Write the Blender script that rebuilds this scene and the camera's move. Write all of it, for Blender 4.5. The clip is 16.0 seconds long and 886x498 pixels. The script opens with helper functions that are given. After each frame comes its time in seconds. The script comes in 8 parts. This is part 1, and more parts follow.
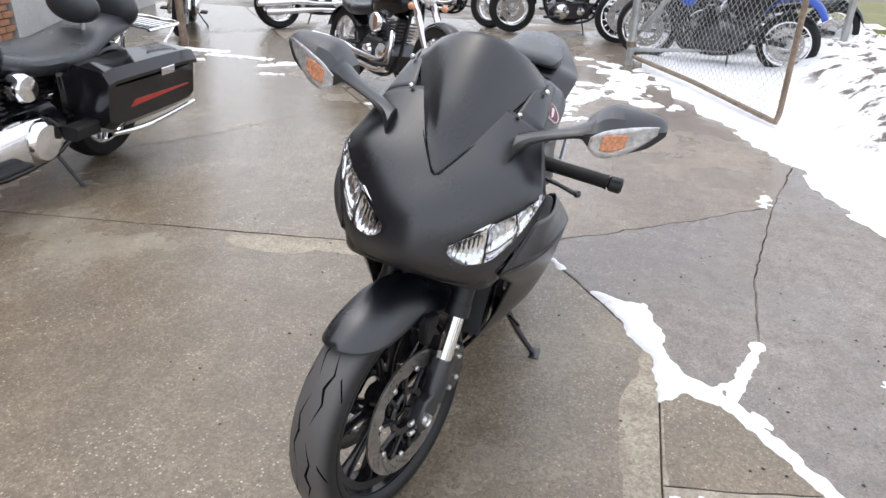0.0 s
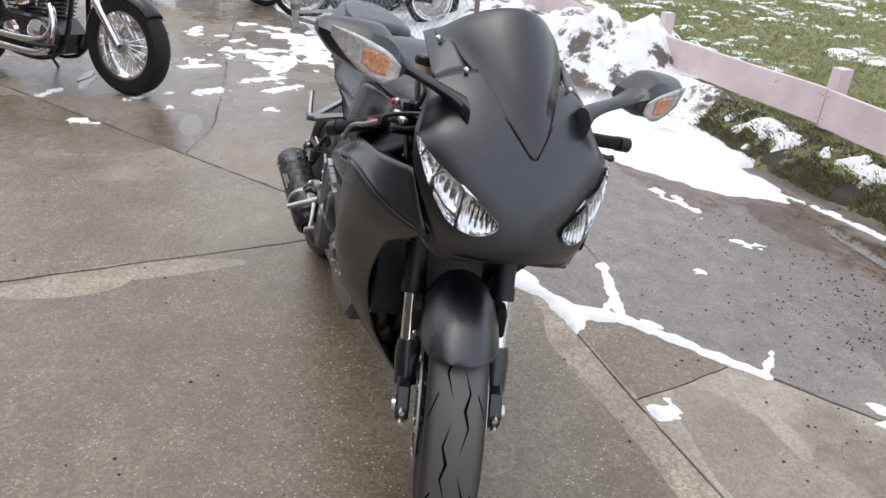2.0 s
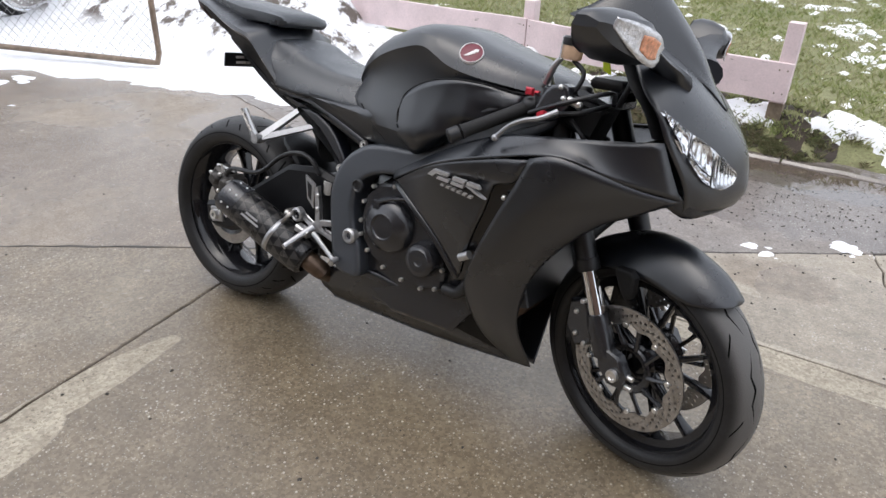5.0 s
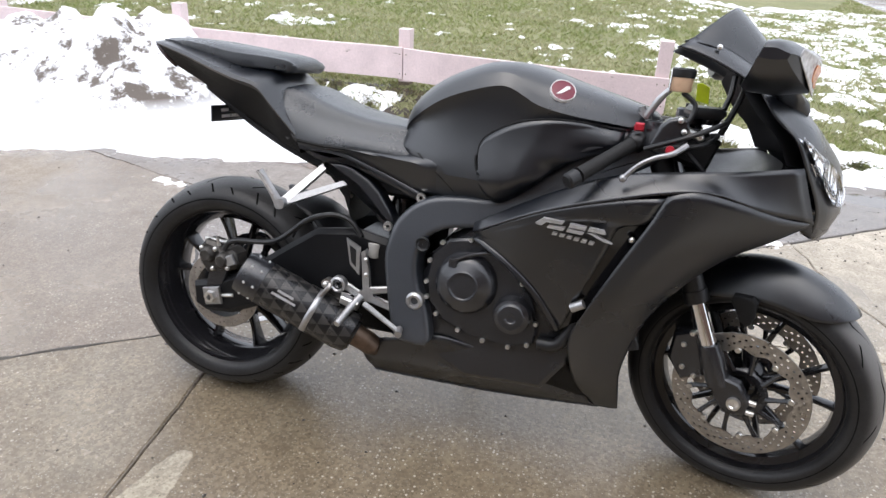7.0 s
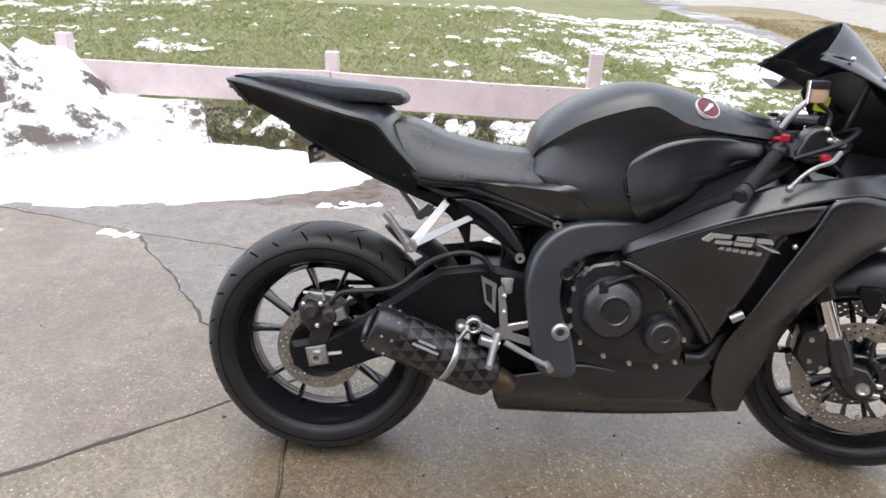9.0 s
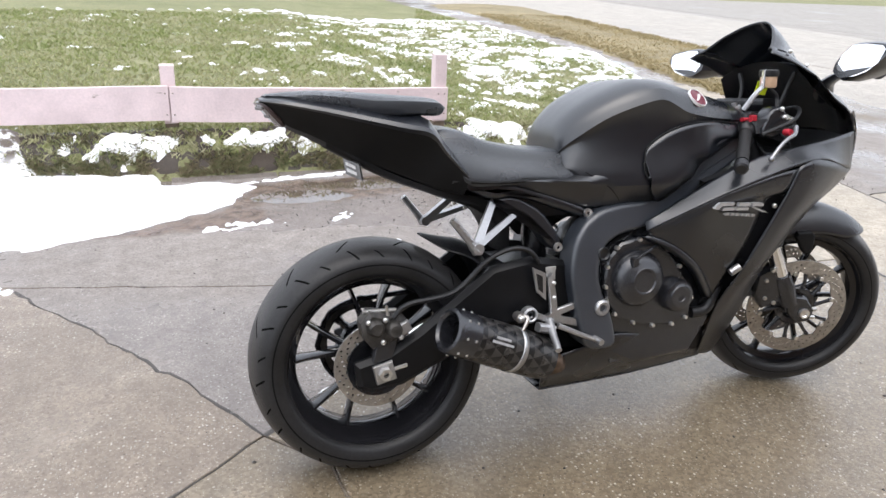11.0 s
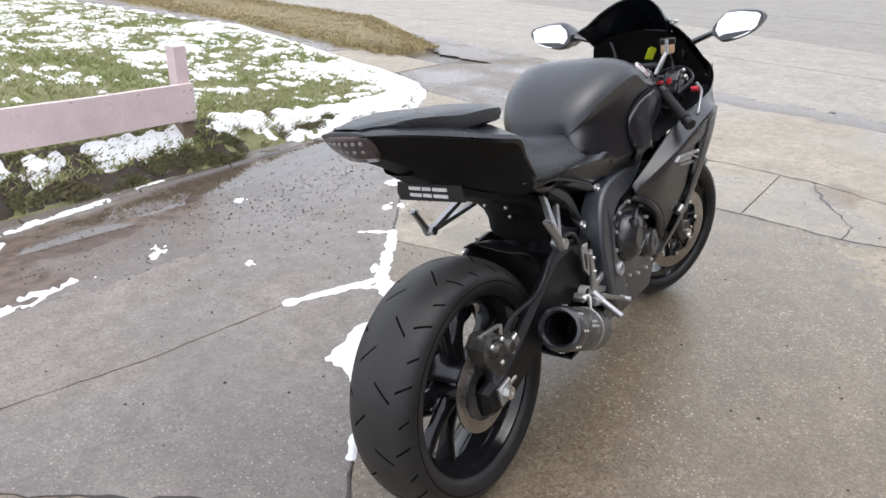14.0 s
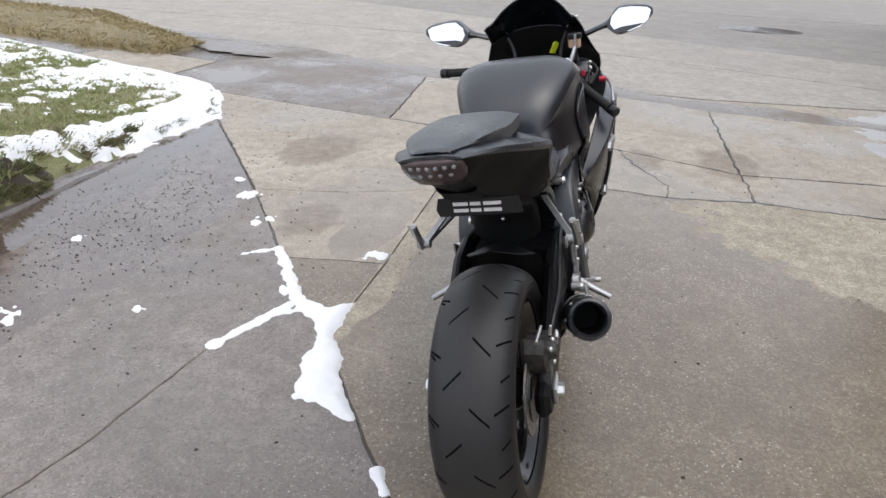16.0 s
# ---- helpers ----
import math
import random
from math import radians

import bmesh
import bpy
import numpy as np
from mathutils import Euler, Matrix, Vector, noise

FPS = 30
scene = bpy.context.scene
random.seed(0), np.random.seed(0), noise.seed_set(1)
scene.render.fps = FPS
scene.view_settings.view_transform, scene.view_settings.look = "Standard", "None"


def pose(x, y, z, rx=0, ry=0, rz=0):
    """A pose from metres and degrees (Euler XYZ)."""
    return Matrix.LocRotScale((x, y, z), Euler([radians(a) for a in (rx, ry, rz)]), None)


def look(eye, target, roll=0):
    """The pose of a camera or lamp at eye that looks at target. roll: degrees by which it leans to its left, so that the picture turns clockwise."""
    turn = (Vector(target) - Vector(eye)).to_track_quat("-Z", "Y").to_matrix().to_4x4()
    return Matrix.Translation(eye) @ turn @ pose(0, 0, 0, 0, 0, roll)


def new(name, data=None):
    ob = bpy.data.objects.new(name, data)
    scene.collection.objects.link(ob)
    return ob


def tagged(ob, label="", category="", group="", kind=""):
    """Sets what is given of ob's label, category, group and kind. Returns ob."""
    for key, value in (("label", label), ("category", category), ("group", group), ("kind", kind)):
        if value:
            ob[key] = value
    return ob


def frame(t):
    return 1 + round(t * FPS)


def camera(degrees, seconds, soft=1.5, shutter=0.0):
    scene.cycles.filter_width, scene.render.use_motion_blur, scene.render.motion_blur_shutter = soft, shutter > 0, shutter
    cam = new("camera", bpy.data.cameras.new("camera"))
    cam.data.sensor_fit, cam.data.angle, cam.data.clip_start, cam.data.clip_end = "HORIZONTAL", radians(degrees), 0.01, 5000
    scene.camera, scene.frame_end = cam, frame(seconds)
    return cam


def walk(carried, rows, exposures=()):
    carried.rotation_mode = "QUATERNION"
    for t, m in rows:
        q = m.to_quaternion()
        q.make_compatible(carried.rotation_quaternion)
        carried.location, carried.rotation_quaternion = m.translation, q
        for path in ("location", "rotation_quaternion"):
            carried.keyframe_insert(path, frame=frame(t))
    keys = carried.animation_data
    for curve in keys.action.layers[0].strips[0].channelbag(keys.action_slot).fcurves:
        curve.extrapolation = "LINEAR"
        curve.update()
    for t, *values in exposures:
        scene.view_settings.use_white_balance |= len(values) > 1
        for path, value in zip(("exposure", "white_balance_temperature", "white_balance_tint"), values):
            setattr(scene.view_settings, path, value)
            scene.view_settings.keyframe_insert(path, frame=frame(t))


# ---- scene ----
cam = camera(65.5, 16.0)
PATH = [
    (0, (2.01, 0.516, 1.37), (0.26, 0.067, 0.512), 1.5),
    (0.5, (2.028, 0.231, 1.362), (0.249, 0.036, 0.469), 2.4),
    (1, (2.044, -0.025, 1.366), (0.264, 0.121, 0.465), 2.9),
    (1.5, (1.942, -0.228, 1.347), (0.206, 0.168, 0.436), 3.3),
    (2, (1.886, -0.415, 1.352), (0.207, 0.186, 0.446), 4.1),
    (2.5, (1.86, -0.665, 1.351), (0.273, 0.166, 0.461), 3.8),
    (3, (1.751, -0.831, 1.335), (0.276, 0.191, 0.452), 5.1),
    (3.5, (1.59, -1.011, 1.343), (0.218, 0.134, 0.444), 4.4),
    (6, (0.678, -1.511, 1.323), (-0.012, 0.119, 0.392), 3.6),
    (6.5, (0.505, -1.528, 1.301), (-0.078, 0.161, 0.402), 4.4),
    (7, (0.33, -1.536, 1.309), (-0.131, 0.207, 0.444), 2.9),
    (7.5, (0.161, -1.62, 1.309), (-0.184, 0.166, 0.478), 3.4),
    (8, (0.016, -1.67, 1.307), (-0.18, 0.147, 0.496), 3.8),
    (8.5, (-0.192, -1.611, 1.285), (-0.302, 0.216, 0.478), 3.1),
    (11, (-1.093, -1.5, 1.283), (-0.446, 0.227, 0.51), 2.9),
    (11.5, (-1.303, -1.47, 1.286), (-0.439, 0.147, 0.486), 2.8),
    (12, (-1.448, -1.33, 1.279), (-0.414, 0.185, 0.48), 3.3),
    (12.5, (-1.572, -1.216, 1.3), (-0.426, 0.228, 0.524), 2.5),
    (13, (-1.761, -1.106, 1.298), (-0.481, 0.221, 0.523), 2.0),
    (13.5, (-1.856, -0.954, 1.297), (-0.459, 0.225, 0.485), 2.7),
    (14, (-1.902, -0.772, 1.317), (-0.428, 0.303, 0.498), 1.9),
    (14.5, (-2.019, -0.627, 1.317), (-0.469, 0.337, 0.499), 2.1),
    (15, (-2.131, -0.495, 1.329), (-0.475, 0.282, 0.521), 2.8),
    (15.5, (-2.136, -0.308, 1.314), (-0.418, 0.323, 0.507), 3.4),
    (16, (-2.137, -0.144, 1.336), (-0.367, 0.287, 0.509), 2.6),
]
walk(cam, [(t, look(eye, target, roll)) for t, eye, target, roll in PATH], [(0, 0.05), (0.5, -0.14), (1.5, -0.17), (2, -0.24), (3.5, -0.24), (6, 0.19), (7, 0.28), (8.5, 0.28), (11, 0.37), (12.5, 0.32), (13, 0.23), (13.5, 0.06), (14, 0.03), (16, -0.28)])

# ---- world, sun and exposure ----
world = bpy.data.worlds.new("overcast_sky")
scene.world = world
world.use_nodes = True
wn = world.node_tree
sky = wn.nodes.new("ShaderNodeTexSky")
sky.sky_type = "NISHITA"
sky.sun_disc = False
sky.sun_elevation = radians(75)
sky.sun_rotation = radians(213)
sky.air_density, sky.dust_density = 1.0, 4.0
grey = wn.nodes.new("ShaderNodeHueSaturation")
grey.inputs["Saturation"].default_value = 0.50
wn.links.new(sky.outputs[0], grey.inputs["Color"])
veil = wn.nodes.new("ShaderNodeMix")
veil.data_type = "RGBA"
veil.inputs[0].default_value = 0.6
veil.inputs[7].default_value = (4.8, 5.0, 5.5, 1)
wn.links.new(grey.outputs[0], veil.inputs[6])
wn.links.new(veil.outputs[2], wn.nodes["Background"].inputs[0])
wn.nodes["Background"].inputs[1].default_value = 0.32
sun = new("sun", bpy.data.lights.new("sun", "SUN"))
sun.data.energy, sun.data.angle, sun.data.color = 0.25, radians(60), (1.0, 0.955, 0.905)
sun.matrix_world = look((-0.87, -1.35, 6), (0, 0, 0))
scene.view_settings.exposure = 0.0


# ---- mesh helpers ----
def spline(pts, n):
    """n + 1 points along a smooth curve through pts."""
    P = [Vector(p) for p in pts]
    if len(P) < 3:
        return [P[0].lerp(P[-1], i / n) for i in range(n + 1)]
    cum = [0.0]
    for a, b in zip(P, P[1:]):
        cum.append(cum[-1] + max((b - a).length, 1e-6))
    out = []
    for i in range(n + 1):
        s = cum[-1] * i / n
        k = 0
        while k < len(P) - 2 and s > cum[k + 1]:
            k += 1
        u = (s - cum[k]) / (cum[k + 1] - cum[k])
        p1, p2 = P[k], P[k + 1]
        p0 = P[k - 1] if k > 0 else p1 * 2 - p2
        p3 = P[k + 2] if k + 2 < len(P) else p2 * 2 - p1
        out.append(0.5 * (2 * p1 + (p2 - p0) * u + (2 * p0 - 5 * p1 + 4 * p2 - p3) * u * u + (3 * p1 - p0 - 3 * p2 + p3) * u ** 3))
    return out


class Build:
    """Collects vertices and faces of one mesh."""

    def __init__(self):
        self.v, self.f = [], []

    def grid(self, rows, close_u=False, close_v=False, flip=False):
        base, nu, nv = len(self.v), len(rows), len(rows[0])
        for r in rows:
            self.v += [tuple(p) for p in r]
        for i in range(nu if close_u else nu - 1):
            for j in range(nv if close_v else nv - 1):
                a, b = base + i * nv + j, base + i * nv + (j + 1) % nv
                c, d = base + ((i + 1) % nu) * nv + (j + 1) % nv, base + ((i + 1) % nu) * nv + j
                self.f.append((d, c, b, a) if flip else (a, b, c, d))
        return self

    def fan(self, ring, flip=False):
        base = len(self.v)
        self.v += [tuple(p) for p in ring]
        idx = tuple(range(base, base + len(ring)))
        self.f.append(idx[::-1] if flip else idx)
        return self

    def loft(self, sections, nu=16, nv=12, caps=False, close_v=False, straight=False):
        """A smooth skin over sections, each a list of the same number of points."""
        secs = [([Vector(p) for p in s] if straight else spline(s, nv)) for s in sections]
        m = len(secs[0])
        cols = [spline([s[j] for s in secs], nu) for j in range(m)]
        rows = [[cols[j][i] for j in range(m)] for i in range(nu + 1)]
        self.grid(rows, close_v=close_v)
        if caps:
            self.fan(rows[0], True).fan(rows[-1])
        return self

    def tube(self, pts, r, n=10, steps=0, caps=True):
        P = spline(pts, steps) if steps else [Vector(p) for p in pts]
        R = r if isinstance(r, (list, tuple)) else [r] * 2
        rows = []
        up = Vector((0, 0, 1))
        side = None
        for i, p in enumerate(P):
            t = (P[min(i + 1, len(P) - 1)] - P[max(i - 1, 0)]).normalized()
            if side is None:
                side = t.cross(up if abs(t.z) < 0.9 else Vector((1, 0, 0))).normalized()
            side = (side - t * side.dot(t)).normalized()
            w = t.cross(side)
            k = i / (len(P) - 1) * (len(R) - 1)
            a = int(min(k, len(R) - 2))
            rad = R[a] + (R[a + 1] - R[a]) * (k - a)
            rows.append([p + (side * math.cos(q) + w * math.sin(q)) * rad for q in [2 * math.pi * j / n for j in range(n)]])
        self.grid(rows, close_v=True, flip=True)
        if caps:
            self.fan(rows[0]).fan(rows[-1], True)
        return self

    def lathe(self, profile, centre, axis="y", n=48, closed=True):
        """Turns a profile of (radius, along) round an axis through centre."""
        rows = []
        for i in range(n):
            q = 2 * math.pi * i / n
            c, s = math.cos(q), math.sin(q)
            if axis == "y":
                rows.append([(centre[0] + r * c, centre[1] + a, centre[2] + r * s) for r, a in profile])
            elif axis == "x":
                rows.append([(centre[0] + a, centre[1] + r * c, centre[2] + r * s) for r, a in profile])
            else:
                rows.append([(centre[0] + r * c, centre[1] + r * s, centre[2] + a) for r, a in profile])
        return self.grid(rows, close_u=True, close_v=closed)

    def prism(self, outline, y0, y1, lip=0.004, axis="y"):
        """A plate: an outline of (x, z) between y0 and y1, with its rim chamfered."""
        n = len(outline)
        cx, cz = sum(p[0] for p in outline) / n, sum(p[1] for p in outline) / n
        def ring(y, k):
            out = []
            for i, (x, z) in enumerate(outline):
                a, b = outline[i - 1], outline[(i + 1) % n]
                tx, tz = b[0] - a[0], b[1] - a[1]
                l = math.hypot(tx, tz) or 1
                nx, nz = tz / l, -tx / l
                if (x - cx) * nx + (z - cz) * nz < 0:
                    nx, nz = -nx, -nz
                out.append((x - nx * k, y, z - nz * k) if axis == "y" else (x - nx * k, z - nz * k, y))
            return out
        s = lip if y1 > y0 else -lip
        rows = [ring(y0, lip), ring(y0 + s, 0), ring(y1 - s, 0), ring(y1, lip)]
        self.grid(rows, close_v=True)
        self.fan(rows[0], True).fan(rows[-1])
        return self

    def pad(self, outline, y0, y1, lip=0.01, soft=2, steps=4):
        """A thick plate of (x, z) outline from y0 out to y1, its corners and outer rim rounded."""
        P = [Vector((a, c)) for a, c in outline]
        if sum(P[i - 1].x * P[i].y - P[i].x * P[i - 1].y for i in range(len(P))) < 0:
            P = P[::-1]
        for _ in range(soft):
            P = [P[i].lerp(P[(i + 1) % len(P)], k) for i in range(len(P)) for k in (0.2, 0.8)]
        n = len(P)
        def ring(y, k):
            out = []
            for i, p in enumerate(P):
                t = (P[(i + 1) % n] - P[i - 1]).normalized()
                out.append((p.x - t.y * k, y, p.y + t.x * k))
            return out
        s = 1 if y1 > y0 else -1
        rows = [ring(y0, 0)] + [ring(y1 - s * lip * (1 - math.sin(a)), lip * (1 - math.cos(a))) for a in np.linspace(0, math.pi / 2, steps + 1)] + [ring(y1, lip + 0.004)]
        self.grid(rows, close_v=True)
        self.fan(rows[0], True).fan(rows[-1])
        return self

    def slant(self, y0, z0, k, low):
        """Leans the outer side, past y0, so that it faces up by k above z0 and by low under it."""
        self.v = [(x, y + (k if z > z0 else low) * (z0 - z) if y > y0 else y, z) for x, y, z in self.v]
        return self

    def box(self, c, size, m=None, lip=0.0):
        x, y, z = (s / 2 for s in size)
        m = m or Matrix.Identity(4)
        base = len(self.v)
        if lip <= 0:
            for dx in (-x, x):
                for dy in (-y, y):
                    for dz in (-z, z):
                        self.v.append(tuple(Vector(c) + m.to_3x3() @ Vector((dx, dy, dz))))
            self.f += [tuple(base + i for i in q) for q in ((0, 1, 3, 2), (4, 6, 7, 5), (0, 4, 5, 1), (2, 3, 7, 6), (0, 2, 6, 4), (1, 5, 7, 3))]
        else:
            b = Build().prism([(-x, -z), (x, -z), (x, z), (-x, z)], -y, y, lip)
            self.v += [tuple(Vector(c) + m.to_3x3() @ Vector(p)) for p in b.v]
            self.f += [tuple(base + i for i in q) for q in b.f]
        return self

    def ball(self, c, r, nu=10, nv=8, scale=(1, 1, 1)):
        rows = []
        for i in range(nv + 1):
            a = math.pi * i / nv
            rows.append([(c[0] + r * scale[0] * math.sin(a) * math.cos(2 * math.pi * j / nu), c[1] + r * scale[1] * math.sin(a) * math.sin(2 * math.pi * j / nu),
                          c[2] + r * scale[2] * math.cos(a)) for j in range(nu)])
        return self.grid(rows, close_v=True, flip=True)

    def add(self, other, m=None):
        base = len(self.v)
        self.v += [tuple((m @ Vector(p)) if m else p) for p in other.v]
        self.f += [tuple(base + i for i in q) for q in other.f]
        return self

    def mirrored(self):
        b = Build()
        b.v = [(x, -y, z) for x, y, z in self.v]
        b.f = [q[::-1] for q in self.f]
        return b

    def mesh(self, name, sharp=38, weld=True, fix=True):
        me = bpy.data.meshes.new(name)
        me.from_pydata([tuple(p) for p in self.v], [], self.f)
        if weld or fix:
            bm = bmesh.new()
            bm.from_mesh(me)
            if weld:
                bmesh.ops.remove_doubles(bm, verts=bm.verts, dist=1e-5)
            if fix:
                bmesh.ops.recalc_face_normals(bm, faces=bm.faces)
            bm.to_mesh(me)
            bm.free()
        if sharp < 180:
            me.polygons.foreach_set("use_smooth", [True] * len(me.polygons))
            me.set_sharp_from_angle(angle=radians(sharp))
        return me


def part(name, b, material, parent=None, label="", sharp=38, thick=0.0, weld=True, fix=True):
    """One mesh object under a thing or a part."""
    ob = new(name, b.mesh(name, sharp, weld, fix))
    ob.data.materials.append(material)
    if parent:
        ob.parent = parent
    if thick:
        mod = ob.modifiers.new("thickness", "SOLIDIFY")
        mod.thickness, mod.offset = thick, -1
    if label:
        tagged(ob, label)
    return ob


def thing(name, label, category, m=None, group="", kind=""):
    ob = new(name)
    ob.empty_display_size = 0.1
    if m:
        ob.matrix_world = m
    return tagged(ob, label, category, group, kind)


# ---- materials ----
def mat(name, colour, rough=0.5, metal=0.0, grain=0.0, scale=60.0, bump=0.0, bump_scale=200.0, stain=0.0, stain_scale=4.0, coat=0.0, spec=0.5):
    """A surface with a fine grain and broad stains in colour, and a fine relief."""
    m = bpy.data.materials.new(name)
    m.use_nodes = True
    nt = m.node_tree
    p = nt.nodes["Principled BSDF"]
    p.inputs["Roughness"].default_value = rough
    p.inputs["Metallic"].default_value = metal
    p.inputs["Coat Weight"].default_value = coat
    p.inputs["Specular IOR Level"].default_value = spec
    tc = nt.nodes.new("ShaderNodeTexCoord")
    rgb = nt.nodes.new("ShaderNodeRGB")
    rgb.outputs[0].default_value = (*colour, 1)
    out = rgb.outputs[0]
    for amount, size, detail in ((grain, scale, 3), (stain, stain_scale, 6)):
        if amount:
            n = nt.nodes.new("ShaderNodeTexNoise")
            n.inputs["Scale"].default_value, n.inputs["Detail"].default_value = size, detail
            nt.links.new(tc.outputs["Object"], n.inputs["Vector"])
            r = nt.nodes.new("ShaderNodeMapRange")
            r.inputs["From Min"].default_value, r.inputs["From Max"].default_value = 0.3, 0.7
            r.inputs["To Min"].default_value, r.inputs["To Max"].default_value = 1 - amount, 1 + amount
            nt.links.new(n.outputs["Fac"], r.inputs["Value"])
            mx = nt.nodes.new("ShaderNodeVectorMath")
            mx.operation = "SCALE"
            nt.links.new(out, mx.inputs[0])
            nt.links.new(r.outputs[0], mx.inputs["Scale"])
            out = mx.outputs[0]
            if amount == stain:
                rr = nt.nodes.new("ShaderNodeMapRange")
                rr.inputs["From Min"].default_value, rr.inputs["From Max"].default_value = 0.3, 0.7
                rr.inputs["To Min"].default_value, rr.inputs["To Max"].default_value = max(rough - 0.06, 0.02), min(rough + 0.06, 1)
                nt.links.new(n.outputs["Fac"], rr.inputs["Value"])
                nt.links.new(rr.outputs[0], p.inputs["Roughness"])
    nt.links.new(out, p.inputs["Base Color"])
    if bump:
        n = nt.nodes.new("ShaderNodeTexNoise")
        n.inputs["Scale"].default_value, n.inputs["Detail"].default_value = bump_scale, 4
        nt.links.new(tc.outputs["Object"], n.inputs["Vector"])
        b = nt.nodes.new("ShaderNodeBump")
        b.inputs["Strength"].default_value, b.inputs["Distance"].default_value = bump, 0.002
        nt.links.new(n.outputs["Fac"], b.inputs["Height"])
        nt.links.new(b.outputs[0], p.inputs["Normal"])
    return m


def glass(name, colour=(1, 1, 1), rough=0.02):
    m = bpy.data.materials.new(name)
    m.use_nodes = True
    p = m.node_tree.nodes["Principled BSDF"]
    p.inputs["Base Color"].default_value = (*colour, 1)
    p.inputs["Roughness"].default_value = rough
    p.inputs["Transmission Weight"].default_value = 1.0
    p.inputs["IOR"].default_value = 1.3
    return m


M = dict(
    paint=mat("matte_black_paint", (0.0050, 0.0065, 0.0102), 0.30, 0, 0.08, 300, 0.12, 900, 0.10, 5, spec=1.0),
    seat=mat("seat_vinyl", (0.024, 0.028, 0.034), 0.31, 0, 0.1, 200, 0.5, 700, 0.1, 6, spec=0.9),
    plastic=mat("black_plastic", (0.010, 0.0105, 0.012), 0.38, 0, 0.1, 200, 0.3, 500, 0.15, 8),
    gloss=mat("gloss_black", (0.012, 0.012, 0.014), 0.09, 0, 0, 1, 0.03, 300, 0.2, 10),
    engine=mat("black_engine_case", (0.020, 0.021, 0.025), 0.22, 0.2, 0.15, 150, 0.3, 300, 0.22, 14, spec=1.0),
    frame=mat("satin_charcoal_paint", (0.030, 0.035, 0.044), 0.36, 0, 0.08, 200, 0.15, 600, 0.12, 6, spec=1.0),
    rubber=mat("tyre_rubber", (0.016, 0.0158, 0.016), 0.62, 0, 0.15, 120, 0.35, 260, 0.2, 10, spec=0.3),
    alloy=mat("cast_aluminium", (0.46, 0.46, 0.465), 0.40, 0.9, 0.08, 150, 0.15, 400, 0.08, 12),
    steel=mat("brake_disc_steel", (0.42, 0.40, 0.38), 0.32, 0.9, 0.12, 100, 0.1, 500, 0.2, 25),
    chrome=mat("chrome", (0.85, 0.85, 0.86), 0.07, 1.0, 0, 1, 0, 1, 0.05, 10),
    bolt=mat("zinc_bolt", (0.75, 0.74, 0.72), 0.28, 0.9, 0.1, 80),
    red=mat("red_anodised", (0.55, 0.03, 0.05), 0.35, 0.4, 0.1, 80),
    amber=mat("amber_lens", (0.72, 0.33, 0.19), 0.15, 0, 0.3, 160, 0.6, 260),
    yellow=mat("yellow_sticker", (0.62, 0.72, 0.02), 0.5, 0, 0.05, 60),
    silver=mat("silver_decal", (0.50, 0.50, 0.51), 0.35, 0.5, 0.08, 100),
    white=mat("white_decal", (0.78, 0.76, 0.76), 0.4, 0, 0.05, 60),
    maroon=mat("maroon_emblem", (0.16, 0.018, 0.035), 0.35, 0, 0.1, 80),
    lampglass=mat("ribbed_clear_plastic", (0.66, 0.66, 0.67), 0.22, 0.55, 0.25, 90, 0.9, 180),
    fluid=mat("brake_fluid_plastic", (0.62, 0.42, 0.28), 0.35, 0, 0.1, 60),
    mirror=mat("mirror_glass", (0.95, 0.95, 0.95), 0.01, 1.0),
    reflector=mat("headlight_reflector", (0.78, 0.79, 0.81), 0.16, 1.0, 0.12, 60, 0.5, 90),
    clear=glass("clear_lens"),
    smoke=mat("dark_screen", (0.0042, 0.0054, 0.0078), 0.26, 0, 0.05, 300, 0.04, 300, 0.1, 4, spec=0.9),
    carbon=mat("carbon_fibre", (0.022, 0.022, 0.024), 0.30, 0.2, 0.15, 160, 0.1, 300, 0.25, 34),
    satin=mat("satin_black_cast", (0.008, 0.0085, 0.0095), 0.24, 0, 0.1, 150, 0.2, 400, 0.2, 9),
    swing=mat("black_swingarm_paint", (0.006, 0.0063, 0.0075), 0.42, 0, 0.1, 150, 0.2, 400, 0.2, 9, spec=0.25),
    under=mat("textured_black_plastic", (0.006, 0.006, 0.0065), 0.65, 0, 0.1, 200, 0.5, 600, 0.1, 8, spec=0.3),
    grime=mat("grimy_cast_alloy", (0.055, 0.051, 0.047), 0.42, 0.4, 0.35, 60, 0.5, 120, 0.5, 20),
    diode=mat("dull_diode", (0.30, 0.29, 0.29), 0.25, 0.3, 0.1, 80),
    exhaust=mat("heated_steel", (0.13, 0.09, 0.065), 0.4, 0.7, 0.2, 60, 0.1, 200, 0.3, 15),
)


